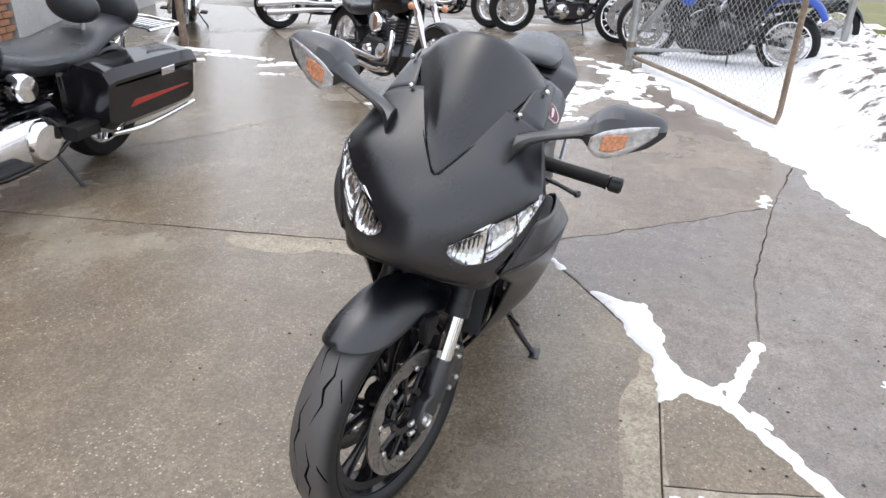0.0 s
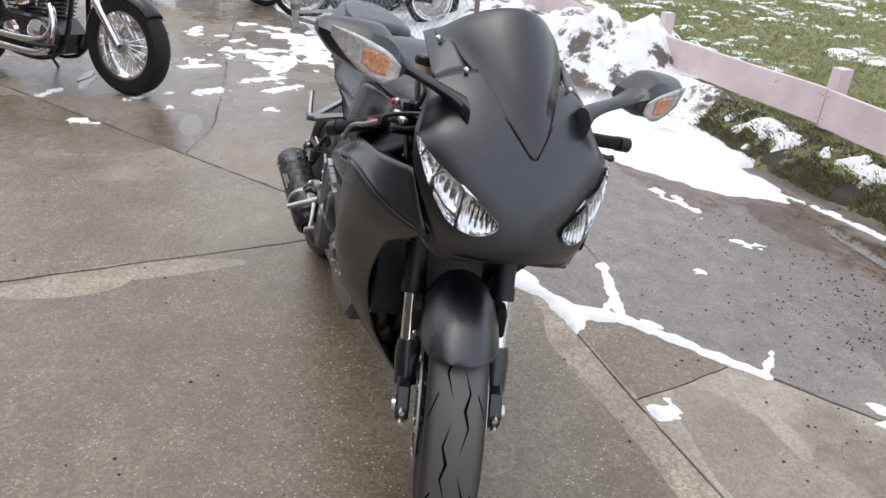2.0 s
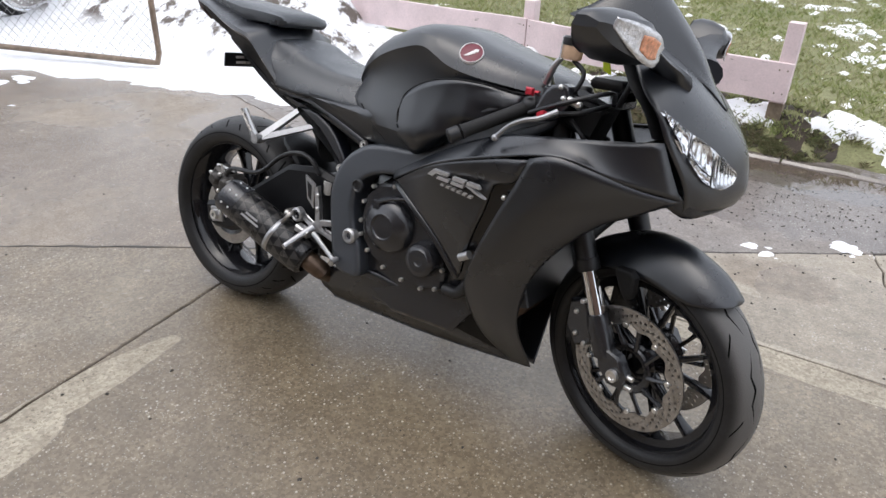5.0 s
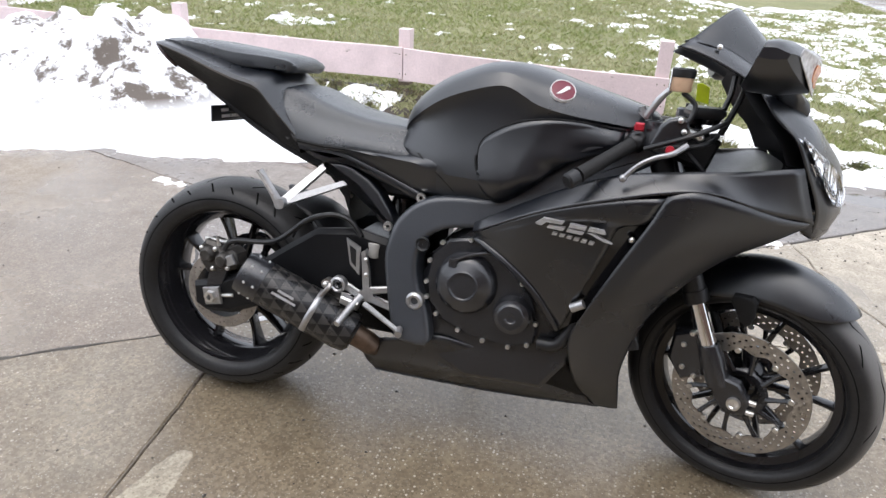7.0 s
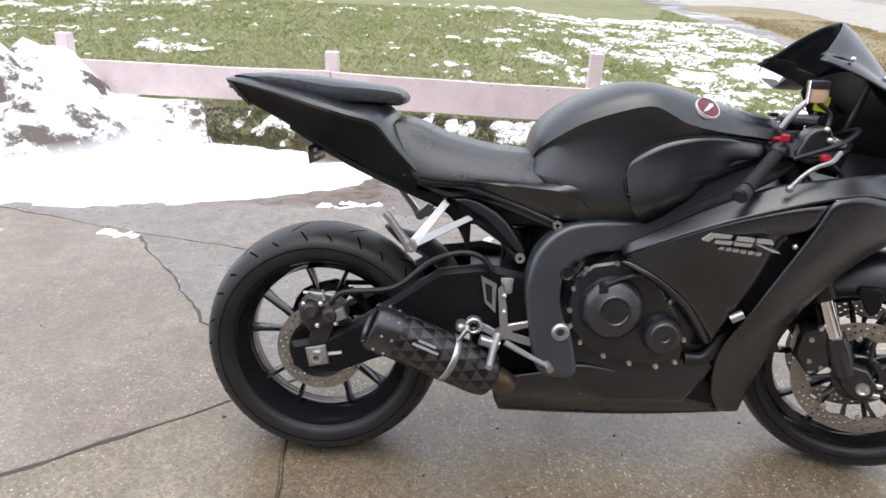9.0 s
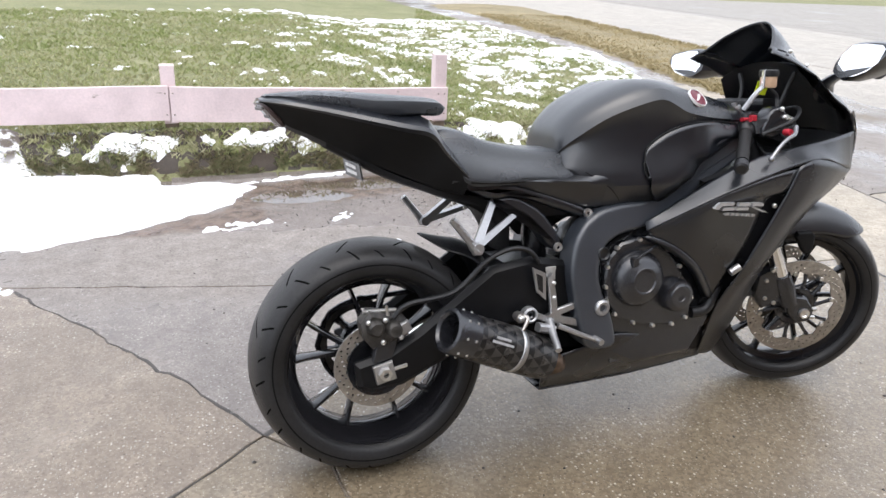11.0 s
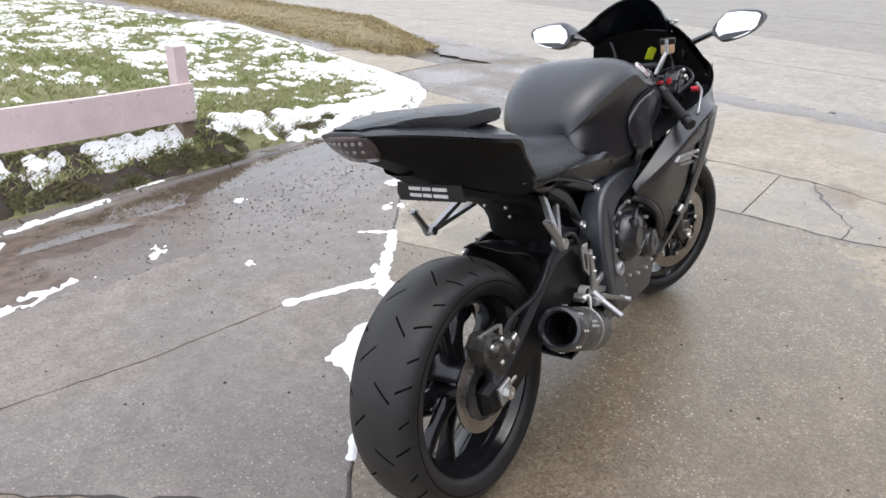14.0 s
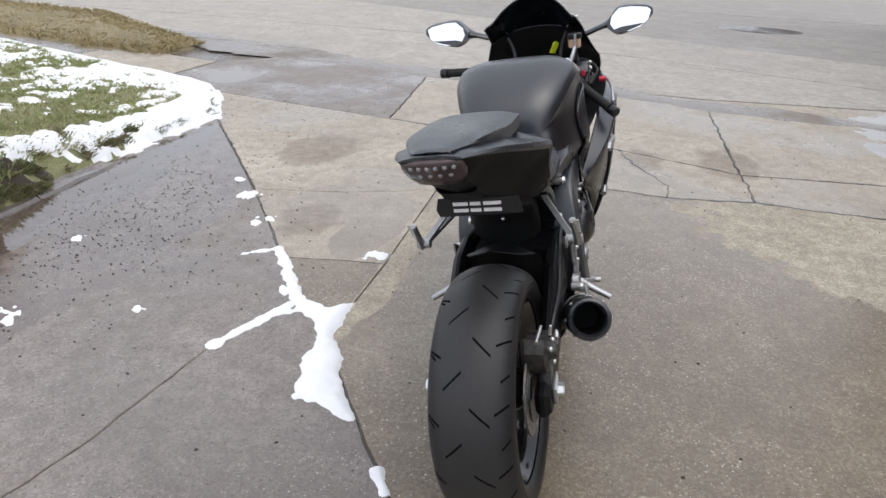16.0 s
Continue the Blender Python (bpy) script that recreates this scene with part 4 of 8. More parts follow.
def grass_mat(name, cols):
    m = bpy.data.materials.new(name)
    m.use_nodes = True
    nt = m.node_tree
    p = nt.nodes["Principled BSDF"]
    p.inputs["Roughness"].default_value = 0.6
    geo = nt.nodes.new("ShaderNodeNewGeometry")
    ramp = nt.nodes.new("ShaderNodeValToRGB")
    ramp.color_ramp.elements[0].color, ramp.color_ramp.elements[1].color = (*cols[0], 1), (*cols[-1], 1)
    for i, c in enumerate(cols[1:-1]):
        e = ramp.color_ramp.elements.new((i + 1) / (len(cols) - 1))
        e.color = (*c, 1)
    n = nt.nodes.new("ShaderNodeTexNoise")
    n.inputs["Scale"].default_value, n.inputs["Detail"].default_value = 1.3, 5
    nt.links.new(geo.outputs["Position"], n.inputs["Vector"])
    mix = nt.nodes.new("ShaderNodeMath")
    mix.operation = "MULTIPLY_ADD"
    nt.links.new(geo.outputs["Random Per Island"], mix.inputs[0])
    mix.inputs[1].default_value = 0.55
    sub = nt.nodes.new("ShaderNodeMapRange")
    for k, v in zip(("From Min", "From Max", "To Min", "To Max"), (0.3, 0.7, -0.05, 0.5)):
        sub.inputs[k].default_value = v
    nt.links.new(n.outputs["Fac"], sub.inputs["Value"])
    nt.links.new(sub.outputs[0], mix.inputs[2])
    nt.links.new(mix.outputs[0], ramp.inputs[0])
    nt.links.new(ramp.outputs[0], p.inputs["Base Color"])
    return m


LAWN_GRASS = grass_mat("lawn_grass", [(0.16, 0.22, 0.065), (0.27, 0.31, 0.105), (0.37, 0.36, 0.20), (0.46, 0.43, 0.29)])
DEAD_GRASS = grass_mat("dead_grass", [(0.22, 0.18, 0.085), (0.34, 0.275, 0.14), (0.44, 0.36, 0.20)])
VERGE_GRASS = grass_mat("verge_grass", [(0.08, 0.095, 0.035), (0.13, 0.145, 0.06), (0.20, 0.17, 0.095), (0.16, 0.115, 0.078)])
rng = random.Random(2)
spots = []
while len(spots) < 34000:
    x = rng.uniform(-8.5, 4.5)
    y = lawn_front(x) + 0.12 + 9.0 * rng.random() ** 1.7
    spots.append((x, y, 1 + 0.05 * (y - 3)))
blades("lawn_blades", spots, LAWN_GRASS, "short green and straw-coloured lawn grass", (0.016, 0.036), 1.1, 0.0045, per=5)
spots = [(x, lawn_front(x) + 0.01 + abs(rng.gauss(0, 0.13)), 1.0) for x in [rng.uniform(-4.5, 3.2) for _ in range(17000)]]
spots = [p for p in spots if noise.noise(Vector((p[0] * 5, p[1] * 9, 41))) + 0.6 * noise.noise(Vector((p[0] * 14, p[1] * 16, 42))) > -0.05 + 0.25 * smooth(2.8, 2.95, p[1])]
blades("verge_tufts", spots, VERGE_GRASS, "rough dark grass along the kerb", (0.010, 0.030), 1.4, 0.0026, per=5)
spots = []
for _ in range(8000):
    y = rng.uniform(4.85, 16)
    t = rng.random()
    spots.append((verge(t, y), y, 1.0))
blades("dead_verge_grass", spots, DEAD_GRASS, "flattened brown grass beside the street", (0.02, 0.05), 1.2, 0.008, floor=lambda x, y: 0.02, per=4)
# grit and leaf crumbs on the slabs
q = Build()
for _ in range(1700):
    k = rng.random()
    if k < 0.15:
        x, y = rng.gauss(3.5, 0.5), rng.gauss(2.6, 0.45)
    elif k < 0.45:
        x, y = rng.gauss(0.2, 0.9), rng.gauss(2.15, 0.25)
    elif k < 0.75:
        x, y = rng.gauss(0.6, 0.6), rng.gauss(2.0, 0.4)
    else:
        x, y = rng.uniform(-3, 4), rng.uniform(-2, 2.4)
    r = rng.uniform(0.002, 0.0075)
    h = [(rng.uniform(0.6, 1.2) * r * math.cos(a), rng.uniform(0.6, 1.2) * r * math.sin(a)) for a in (0, 1.3, 2.5, 3.8, 5.0)]
    i = len(q.v)
    q.v += [(x + a, y + c, 0.0005) for a, c in h] + [(x, y, r * 0.9)]
    q.f += [(i + j, i + (j + 1) % 5, i + 5) for j in range(5)]
tagged(part("grit", q, GRIT, sharp=180, weld=False, fix=False), "dark grit and crumbs scattered on the slabs", "grit", kind="stuff")


# ---- sport bike: x ahead, y to its left, z up, then leaned on its stand ----
bike = thing("motorcycle", "matte black sport motorcycle leaning on its side stand", "motorcycle", pose(0, 0, 0, -10.5, 0, 0))
SIDES = (1, -1)


def both(name, b, material, parent=bike, label="", **k):
    """The same part on both sides."""
    a = part(name, b, material, parent, label, **k)
    c = part(name, b.mirrored(), material, parent, label, **k)
    return a, c


def halves(secs):
    """Whole sections from half sections (y, z) at x, mirrored over the middle."""
    out = []
    for x, half in secs:
        out.append([(x, y, z) for y, z in half[::-1]] + [(x, -y, z) for y, z in half[1:]])
    return out


def tread(name, turns, slant, scuff, kinks=(), worn=(0.062, 0.060, 0.059)):
    """Rubber with grooves laid out round the tyre, the shade inside them put into the colour."""
    m = mat(name, (0.019, 0.019, 0.020), 0.42, 0, 0.15, 120, 0.3, 260, 0.25, 12, spec=0.35)
    nt = m.node_tree
    p = nt.nodes["Principled BSDF"]
    N, L = nt.nodes.new, nt.links.new
    uv = N("ShaderNodeUVMap")
    sep = N("ShaderNodeSeparateXYZ")
    L(uv.outputs[0], sep.inputs[0])
    def ar(op, a, b=0.0):
        q = N("ShaderNodeMath")
        q.operation = op
        for i, x in enumerate((a, b)):
            if isinstance(x, (int, float)):
                q.inputs[i].default_value = x
            else:
                L(x, q.inputs[i])
        return q.outputs[0]
    masks = []
    for off, lo, hi, sl, freq in slant:
        f = ar("FRACT", ar("ADD", ar("ADD", ar("MULTIPLY", sep.outputs[0], turns * freq), off), ar("MULTIPLY", sep.outputs[1], sl)))
        line = ar("LESS_THAN", ar("ABSOLUTE", ar("SUBTRACT", f, 0.5)), 0.022 * freq)
        masks.append(ar("MULTIPLY", line, ar("MULTIPLY", ar("GREATER_THAN", sep.outputs[1], lo), ar("LESS_THAN", sep.outputs[1], hi))))
    # long kinked grooves along the tread
    for off, v0, bend in kinks:
        f = ar("FRACT", ar("ADD", ar("MULTIPLY", sep.outputs[0], turns), off))
        d = ar("ABSOLUTE", ar("SUBTRACT", f, 0.42))
        mid = ar("ADD", ar("MULTIPLY", ar("ABSOLUTE", ar("SUBTRACT", d, 0.16)), bend), v0)
        wid = ar("SUBTRACT", 0.015, ar("MULTIPLY", d, 0.035))
        masks.append(ar("LESS_THAN", ar("ABSOLUTE", ar("SUBTRACT", sep.outputs[1], mid)), wid))
    # the step where the tread ends on each sidewall
    for v0 in (0.135, 0.865):
        masks.append(ar("MULTIPLY", ar("LESS_THAN", ar("ABSOLUTE", ar("SUBTRACT", sep.outputs[1], v0)), 0.006), 0.8))
    g = masks[0]
    for x in masks[1:]:
        g = ar("MAXIMUM", g, x)
    # the middle of the tread is scuffed grey
    band = N("ShaderNodeMapRange")
    band.interpolation_type = "SMOOTHSTEP"
    for k, v in zip(("From Min", "From Max", "To Min", "To Max"), (0.16, 0.30, 1.0, 0.0)):
        band.inputs[k].default_value = v
    L(ar("ABSOLUTE", ar("SUBTRACT", sep.outputs[1], 0.5)), band.inputs["Value"])
    old = p.inputs["Base Color"].links[0].from_socket
    mx = N("ShaderNodeMix")
    mx.data_type = "RGBA"
    L(ar("MULTIPLY", band.outputs[0], scuff), mx.inputs[0])
    L(old, mx.inputs[6])
    mx.inputs[7].default_value = (*worn, 1)
    # grooves painted near black and without sheen, for the shade inside them
    mg = N("ShaderNodeMix")
    mg.data_type = "RGBA"
    L(g, mg.inputs[0])
    L(mx.outputs[2], mg.inputs[6])
    mg.inputs[7].default_value = (0.006, 0.006, 0.006, 1)
    L(mg.outputs[2], p.inputs["Base Color"])
    L(ar("MULTIPLY", ar("SUBTRACT", 1.0, g), 0.35), p.inputs["Specular IOR Level"])
    bp = N("ShaderNodeBump")
    bp.inputs["Distance"].default_value = 0.005
    bp.invert = True
    L(g, bp.inputs["Height"])
    L(p.inputs["Normal"].links[0].from_socket, bp.inputs["Normal"])
    L(bp.outputs[0], p.inputs["Normal"])
    return m


REAR_TREAD = tread("rear_tyre_tread", 13, [(0.0, 0.34, 0.47, 2.0, 1), (0.5, 0.53, 0.66, -2.0, 1), (0.25, 0.20, 0.31, -1.3, 1), (0.75, 0.69, 0.80, 1.3, 1), (0.80, 0.20, 0.27, -1.8, 1), (0.30, 0.73, 0.80, 1.8, 1)], 0.42, (), (0.046, 0.044, 0.043))
FRONT_TREAD = tread("front_tyre_tread", 9, [(0.25, 0.24, 0.33, -2.5, 1), (0.75, 0.67, 0.76, 2.5, 1)], 0.9, [(0.0, 0.40, 0.24), (0.5, 0.60, -0.24)], (0.125, 0.12, 0.116))


def tyre(parent, centre, profile, material, n=96, label=""):
    """A tyre with its own unrolled layout. profile: (radius, y) from bead to bead."""
    pr2 = [tuple(p) for p in spline([(a, b, 0) for a, b in profile], 34)]
    me = bpy.data.meshes.new("tyre")
    vs, fs, uvs = [], [], []
    k = len(pr2)
    for i in range(n):
        q = 2 * math.pi * i / n
        vs += [(centre[0] + r * math.cos(q), centre[1] + y, centre[2] + r * math.sin(q)) for r, y, _ in pr2]
    for i in range(n):
        for j in range(k - 1):
            fs.append((i * k + j, i * k + j + 1, ((i + 1) % n) * k + j + 1, ((i + 1) % n) * k + j))
            uvs += [(i / n, j / (k - 1)), (i / n, (j + 1) / (k - 1)), ((i + 1) / n, (j + 1) / (k - 1)), ((i + 1) / n, j / (k - 1))]
    me.from_pydata(vs, [], fs)
    lay = me.uv_layers.new(name="UVMap")
    lay.data.foreach_set("uv", [c for u in uvs for c in u])
    me.polygons.foreach_set("use_smooth", [True] * len(me.polygons))
    me.materials.append(material)
    ob = new("tyre", me)
    ob.parent = parent
    return tagged(ob, label)


def disc(centre, r0, r1, y, n=132, rows=7, t=0.005):
    """A brake disc ring with drilled holes."""
    q = Build()
    for yy, flip in ((y - t / 2, False), (y + t / 2, True)):
        base = len(q.v)
        for i in range(n):
            a = 2 * math.pi * i / n
            for j in range(rows + 1):
                r = r0 + (r1 - r0) * j / rows
                if j == 0:
                    r += 0.005 * math.sin(a * 12)
                q.v.append((centre[0] + r * math.cos(a), yy, centre[2] + r * math.sin(a)))
        for i in range(n):
            for j in range(rows):
                if 0 < j < rows - 1 and (i + 2 * j) % 6 == 0:
                    continue
                a, c = base + i * (rows + 1) + j, base + ((i + 1) % n) * (rows + 1) + j
                q.f.append((a, a + 1, c + 1, c) if flip else (c, c + 1, a + 1, a))
    q.lathe([(r1, y - t / 2), (r1, y + t / 2)], (centre[0], 0, centre[2]), n=n, closed=False)
    return q


def wheel(name, c, tyre_profile, rim_r, half, material, spokes=5, hub=0.05):
    w = part(name, Build().lathe([(rim_r + 0.012, -half), (rim_r - 0.006, -half + 0.004), (rim_r - 0.012, -half + 0.016), (rim_r - 0.03, -half * 0.55), (rim_r - 0.034, 0),
                                  (rim_r - 0.03, half * 0.55), (rim_r - 0.012, half - 0.016), (rim_r - 0.006, half - 0.004), (rim_r + 0.012, half), (rim_r, half * 0.6), (rim_r - 0.02, 0), (rim_r, -half * 0.6)], c, n=72),
             M["gloss"], bike, "gloss black cast wheel")
    tyre(w, c, tyre_profile, material, label="black rubber tyre with cut grooves and scuffed middle")
    part("hub", Build().lathe([(0.018, -half * 0.95), (hub * 0.7, -half * 0.9), (hub, -half * 0.6), (hub * 0.8, 0), (hub, half * 0.6), (hub * 0.7, half * 0.9), (0.018, half * 0.95)], c, n=32), M["gloss"], w)
    for i in range(spokes):
        for d in (-1, 1):
            a = 2 * math.pi * i / spokes + 0.3
            a0, a1 = a + d * 0.16, a + d * 0.27
            q = Build()
            secs = []
            for t in np.linspace(0, 1, 7):
                r = hub * 0.85 + (rim_r - 0.028 - hub * 0.85) * t
                ang = a0 + (a1 - a0) * t
                wid = 0.0085 - 0.003 * t
                hw = half * (0.40 - 0.16 * math.sin(math.pi * t))
                ca, sa = math.cos(ang), math.sin(ang)
                ring = []
                for u, v in ((-1, -0.6), (-0.6, -1), (0.6, -1), (1, -0.6), (1, 0.6), (0.6, 1), (-0.6, 1), (-1, 0.6)):
                    ring.append((c[0] + r * ca - wid * u * sa, c[1] + hw * v, c[2] + r * sa + wid * u * ca))
                secs.append(ring)
            q.grid(secs, close_v=True)
            part("spoke", q, M["gloss"], w)
    return w


RW, FW = (-0.708, -0.008, 0.312), (0.713, 0.0, 0.304)
rear = wheel("rear_wheel", RW, [(0.226, -0.078), (0.235, -0.090), (0.253, -0.0965), (0.272, -0.0945), (0.290, -0.080), (0.303, -0.055), (0.311, -0.025), (0.313, 0), (0.311, 0.025), (0.303, 0.055), (0.290, 0.080), (0.272, 0.0945), (0.253, 0.0965), (0.235, 0.090), (0.226, 0.078)],
             0.230, 0.078, REAR_TREAD, hub=0.06)
front = wheel("front_wheel", FW, [(0.226, -0.045), (0.231, -0.053), (0.240, -0.060), (0.258, -0.0605), (0.275, -0.053), (0.288, -0.038), (0.296, -0.018), (0.298, 0), (0.296, 0.018), (0.288, 0.038), (0.275, 0.053), (0.258, 0.0605), (0.240, 0.060), (0.231, 0.053), (0.226, 0.045)],
              0.230, 0.046, FRONT_TREAD, hub=0.05)
for s in SIDES:
    d = part("brake_disc", disc(FW, 0.118, 0.160, s * 0.072), M["steel"], front, "drilled steel front brake disc", sharp=30, fix=False)
    q = Build().lathe([(0.042, s * 0.052), (0.058, s * 0.056), (0.066, s * 0.066), (0.062, s * 0.070), (0.046, s * 0.066)], FW, n=32)
    arms = []
    for i in range(10):
        a = i * math.pi / 5 + 0.2
        arms.append(Build().tube([(FW[0] + r * math.cos(a + o), s * 0.068, FW[2] + r * math.sin(a + o)) for r, o in ((0.060, -0.12), (0.09, -0.05), (0.118, 0.0))], [0.007, 0.0055, 0.007], 6))
    carrier = part("carrier", q, M["engine"], front)
    for arm in arms:
        part("arm", arm, M["engine"], carrier)
    for i in range(8):
        a = i * math.pi / 4 + 0.2
        part("rivet", Build().lathe([(0.001, s * 0.076), (0.006, s * 0.0765), (0.008, s * 0.074), (0.008, s * 0.069)], (FW[0] + 0.116 * math.cos(a), 0, FW[2] + 0.116 * math.sin(a)), n=10), M["bolt"], front)
part("brake_disc", disc(RW, 0.078, 0.112, -0.098, n=96, rows=6), M["steel"], rear, "drilled steel rear brake disc", sharp=30, fix=False)
part("carrier", Build().lathe([(0.03, -0.085), (0.06, -0.092), (0.08, -0.098), (0.08, -0.092), (0.03, -0.08)], RW, n=32), M["engine"], rear)
q = Build()
n = 84
for yy, fl in ((0.092, False), (0.098, True)):
    ring_o = [(RW[0] + (0.121 if i % 2 else 0.114) * math.cos(2 * math.pi * i / n), yy, RW[2] + (0.121 if i % 2 else 0.114) * math.sin(2 * math.pi * i / n)) for i in range(n)]
    ring_i = [(RW[0] + 0.094 * math.cos(2 * math.pi * i / n), yy, RW[2] + 0.094 * math.sin(2 * math.pi * i / n)) for i in range(n)]
    q.grid([ring_i, ring_o], close_v=True, flip=fl)
sprocket = part("sprocket", q, M["grime"], rear, "greasy steel chain sprocket with open windows", sharp=20)
for k in range(6):
    a = k * math.pi / 3 + 0.2
    part("lug", Build().tube([(RW[0] + r * math.cos(a), 0.094, RW[2] + r * math.sin(a)) for r in (0.05, 0.075, 0.098)], [0.016, 0.010, 0.015], 8), M["engine"], sprocket)
    part("nut", Build().lathe([(0.001, 0.108), (0.007, 0.108), (0.009, 0.098)], (RW[0] + 0.082 * math.cos(a), 0, RW[2] + 0.082 * math.sin(a)), n=6), M["bolt"], sprocket)
part("drum", Build().lathe([(0.02, 0.07), (0.06, 0.074), (0.064, 0.09), (0.058, 0.10), (0.02, 0.102)], RW, n=36), M["engine"], sprocket)
part("chain", Build().tube([(RW[0] - 0.122, 0.095, RW[2]), (RW[0] - 0.085, 0.095, RW[2] + 0.088), (RW[0], 0.095, RW[2] + 0.122), (RW[0] + 0.06, 0.095, RW[2] + 0.122), (-0.14, 0.095, 0.46), (-0.10, 0.095, 0.42), (-0.14, 0.095, 0.38), (RW[0] + 0.05, 0.095, RW[2] - 0.118), (RW[0], 0.095, RW[2] - 0.122), (RW[0] - 0.085, 0.095, RW[2] - 0.088), (RW[0] - 0.122, 0.095, RW[2])], 0.008, 6, 50, caps=False), M["engine"], bike)


# ---- bodywork ----
def skin(name, secs, material, parent=bike, label="", nu=24, nv=24, caps=False, thick=0.0, sharp=40, straight=False):
    return part(name, Build().loft(secs, nu, nv, caps=caps, straight=straight), material, parent, label, sharp=sharp, thick=thick)


def fold(runs, n=8):
    """One line through several smooth runs, with an edge kept where two runs meet."""
    out = []
    for r in runs:
        p = spline([(0, a, c) for a, c in r], n)
        out += [(q.y, q.z) for q in (p[1:] if out else p)]
    return out


# x, top, shoulder edge (y, z), belt (y, z), lower rim (y, z) tucked under the belt
TANK_LINES = [(-0.207, 0.832, 0.075, 0.812, 0.100, 0.788, 0.095, 0.772), (-0.193, 0.890, 0.108, 0.842, 0.128, 0.788, 0.120, 0.770), (-0.15, 0.937, 0.140, 0.880, 0.151, 0.770, 0.138, 0.745), (-0.09, 0.975, 0.163, 0.918, 0.173, 0.753, 0.146, 0.690),
              (-0.01, 1.008, 0.182, 0.948, 0.189, 0.747, 0.150, 0.687), (0.05, 1.015, 0.189, 0.960, 0.195, 0.745, 0.154, 0.684), (0.095, 1.012, 0.190, 0.943, 0.195, 0.748, 0.160, 0.708), (0.13, 1.005, 0.189, 0.926, 0.193, 0.760, 0.164, 0.732),
              (0.2, 0.985, 0.184, 0.912, 0.187, 0.812, 0.168, 0.795), (0.30, 0.960, 0.160, 0.902, 0.166, 0.856, 0.154, 0.843), (0.38, 0.938, 0.122, 0.893, 0.131, 0.870, 0.122, 0.861), (0.41, 0.912, 0.092, 0.882, 0.098, 0.872, 0.092, 0.864)]
TANK = []
for x, zt, yc, zc, yb, zb, yl, zl in TANK_LINES:
    dip = 0.014 * min(1.0, (zc - zb) / 0.2)
    half = fold([[(0, zt), (0.55 * yc, zt - 0.06 * (zt - zc)), (0.88 * yc, zc + 0.58 * (zt - zc)), (yc, zc)], [(yc, zc), (yc - 0.010, zc - 0.18 * (zc - zb)), (0.5 * (yc + yb) - dip, 0.5 * (zc + zb)), (yb, zb + 0.16 * (zb - zl)), (yb - 0.10 * (yb - yl), zb - 0.22 * (zb - zl)), (yl, zl)]], 12)
    TANK.append([(x, y, z) for y, z in half[::-1]] + [(x, -y, z) for y, z in half[1:]])
tank = skin("fuel_tank", TANK, M["paint"], label="matte black fuel tank with flared knee recesses", nu=52, sharp=22, straight=True)
# knee panel, 5 mm proud of the tank's flank
def flank(x, z):
    """Half the width of the tank at x and height z."""
    def wid(s, z):
        pts = [(p[2], p[1]) for p in s[:25]]
        for (z0, y0), (z1, y1) in zip(pts, pts[1:]):
            if z0 <= z <= z1:
                return y0 + (y1 - y0) * (z - z0) / (z1 - z0 + 1e-9)
        return pts[0][1] if z < pts[0][0] else pts[-1][1]
    for s0, s1 in zip(TANK, TANK[1:]):
        if s0[0][0] <= x <= s1[0][0]:
            return wid(s0, z) + (wid(s1, z) - wid(s0, z)) * (x - s0[0][0]) / (s1[0][0] - s0[0][0])
    return 0.15


knee_top = spline([(0.006, 0, 0.800), (0.014, 0, 0.836), (0.069, 0, 0.873), (0.137, 0, 0.893), (0.22, 0, 0.897), (0.325, 0, 0.888)], 30)
knee_low = spline([(0.014, 0, 0.760), (0.022, 0, 0.724), (0.058, 0, 0.692), (0.115, 0, 0.722), (0.20, 0, 0.798), (0.325, 0, 0.853)], 30)
q, rows = Build(), []
for top, low in zip(knee_top, knee_low):
    row = []
    for u in np.linspace(0, 1, 13):
        x, z = top.x + (low.x - top.x) * u, top.z + (low.z - top.z) * u
        # the panel folds along a slanting line and falls inwards behind it
        fold_x = 0.150 - 0.45 * (0.885 - z)
        row.append((x, flank(x, z) + 0.006 + 0.012 * max(0.0, 1 - abs(x - fold_x) / 0.13), z))
    rows.append(row)
q.grid(rows)
for ob in both("knee_panel", q, M["paint"], tank, thick=0.006):
    ob.data.set_sharp_from_angle(angle=radians(30))
seam = [(p.x, flank(p.x, p.z) + 0.0045, p.z + 0.002) for p in knee_top[::2]]
rear_seam = [(0.002, flank(0.002, 0.80) + 0.0045, 0.802), (0.003, flank(0.003, 0.78) + 0.0045, 0.78), (0.012, flank(0.012, 0.755) + 0.0045, 0.755)]
both("panel_gap", Build().tube([tuple(p) for p in rear_seam[::-1]] + seam, 0.0032, 6, 40), M["under"], tank)
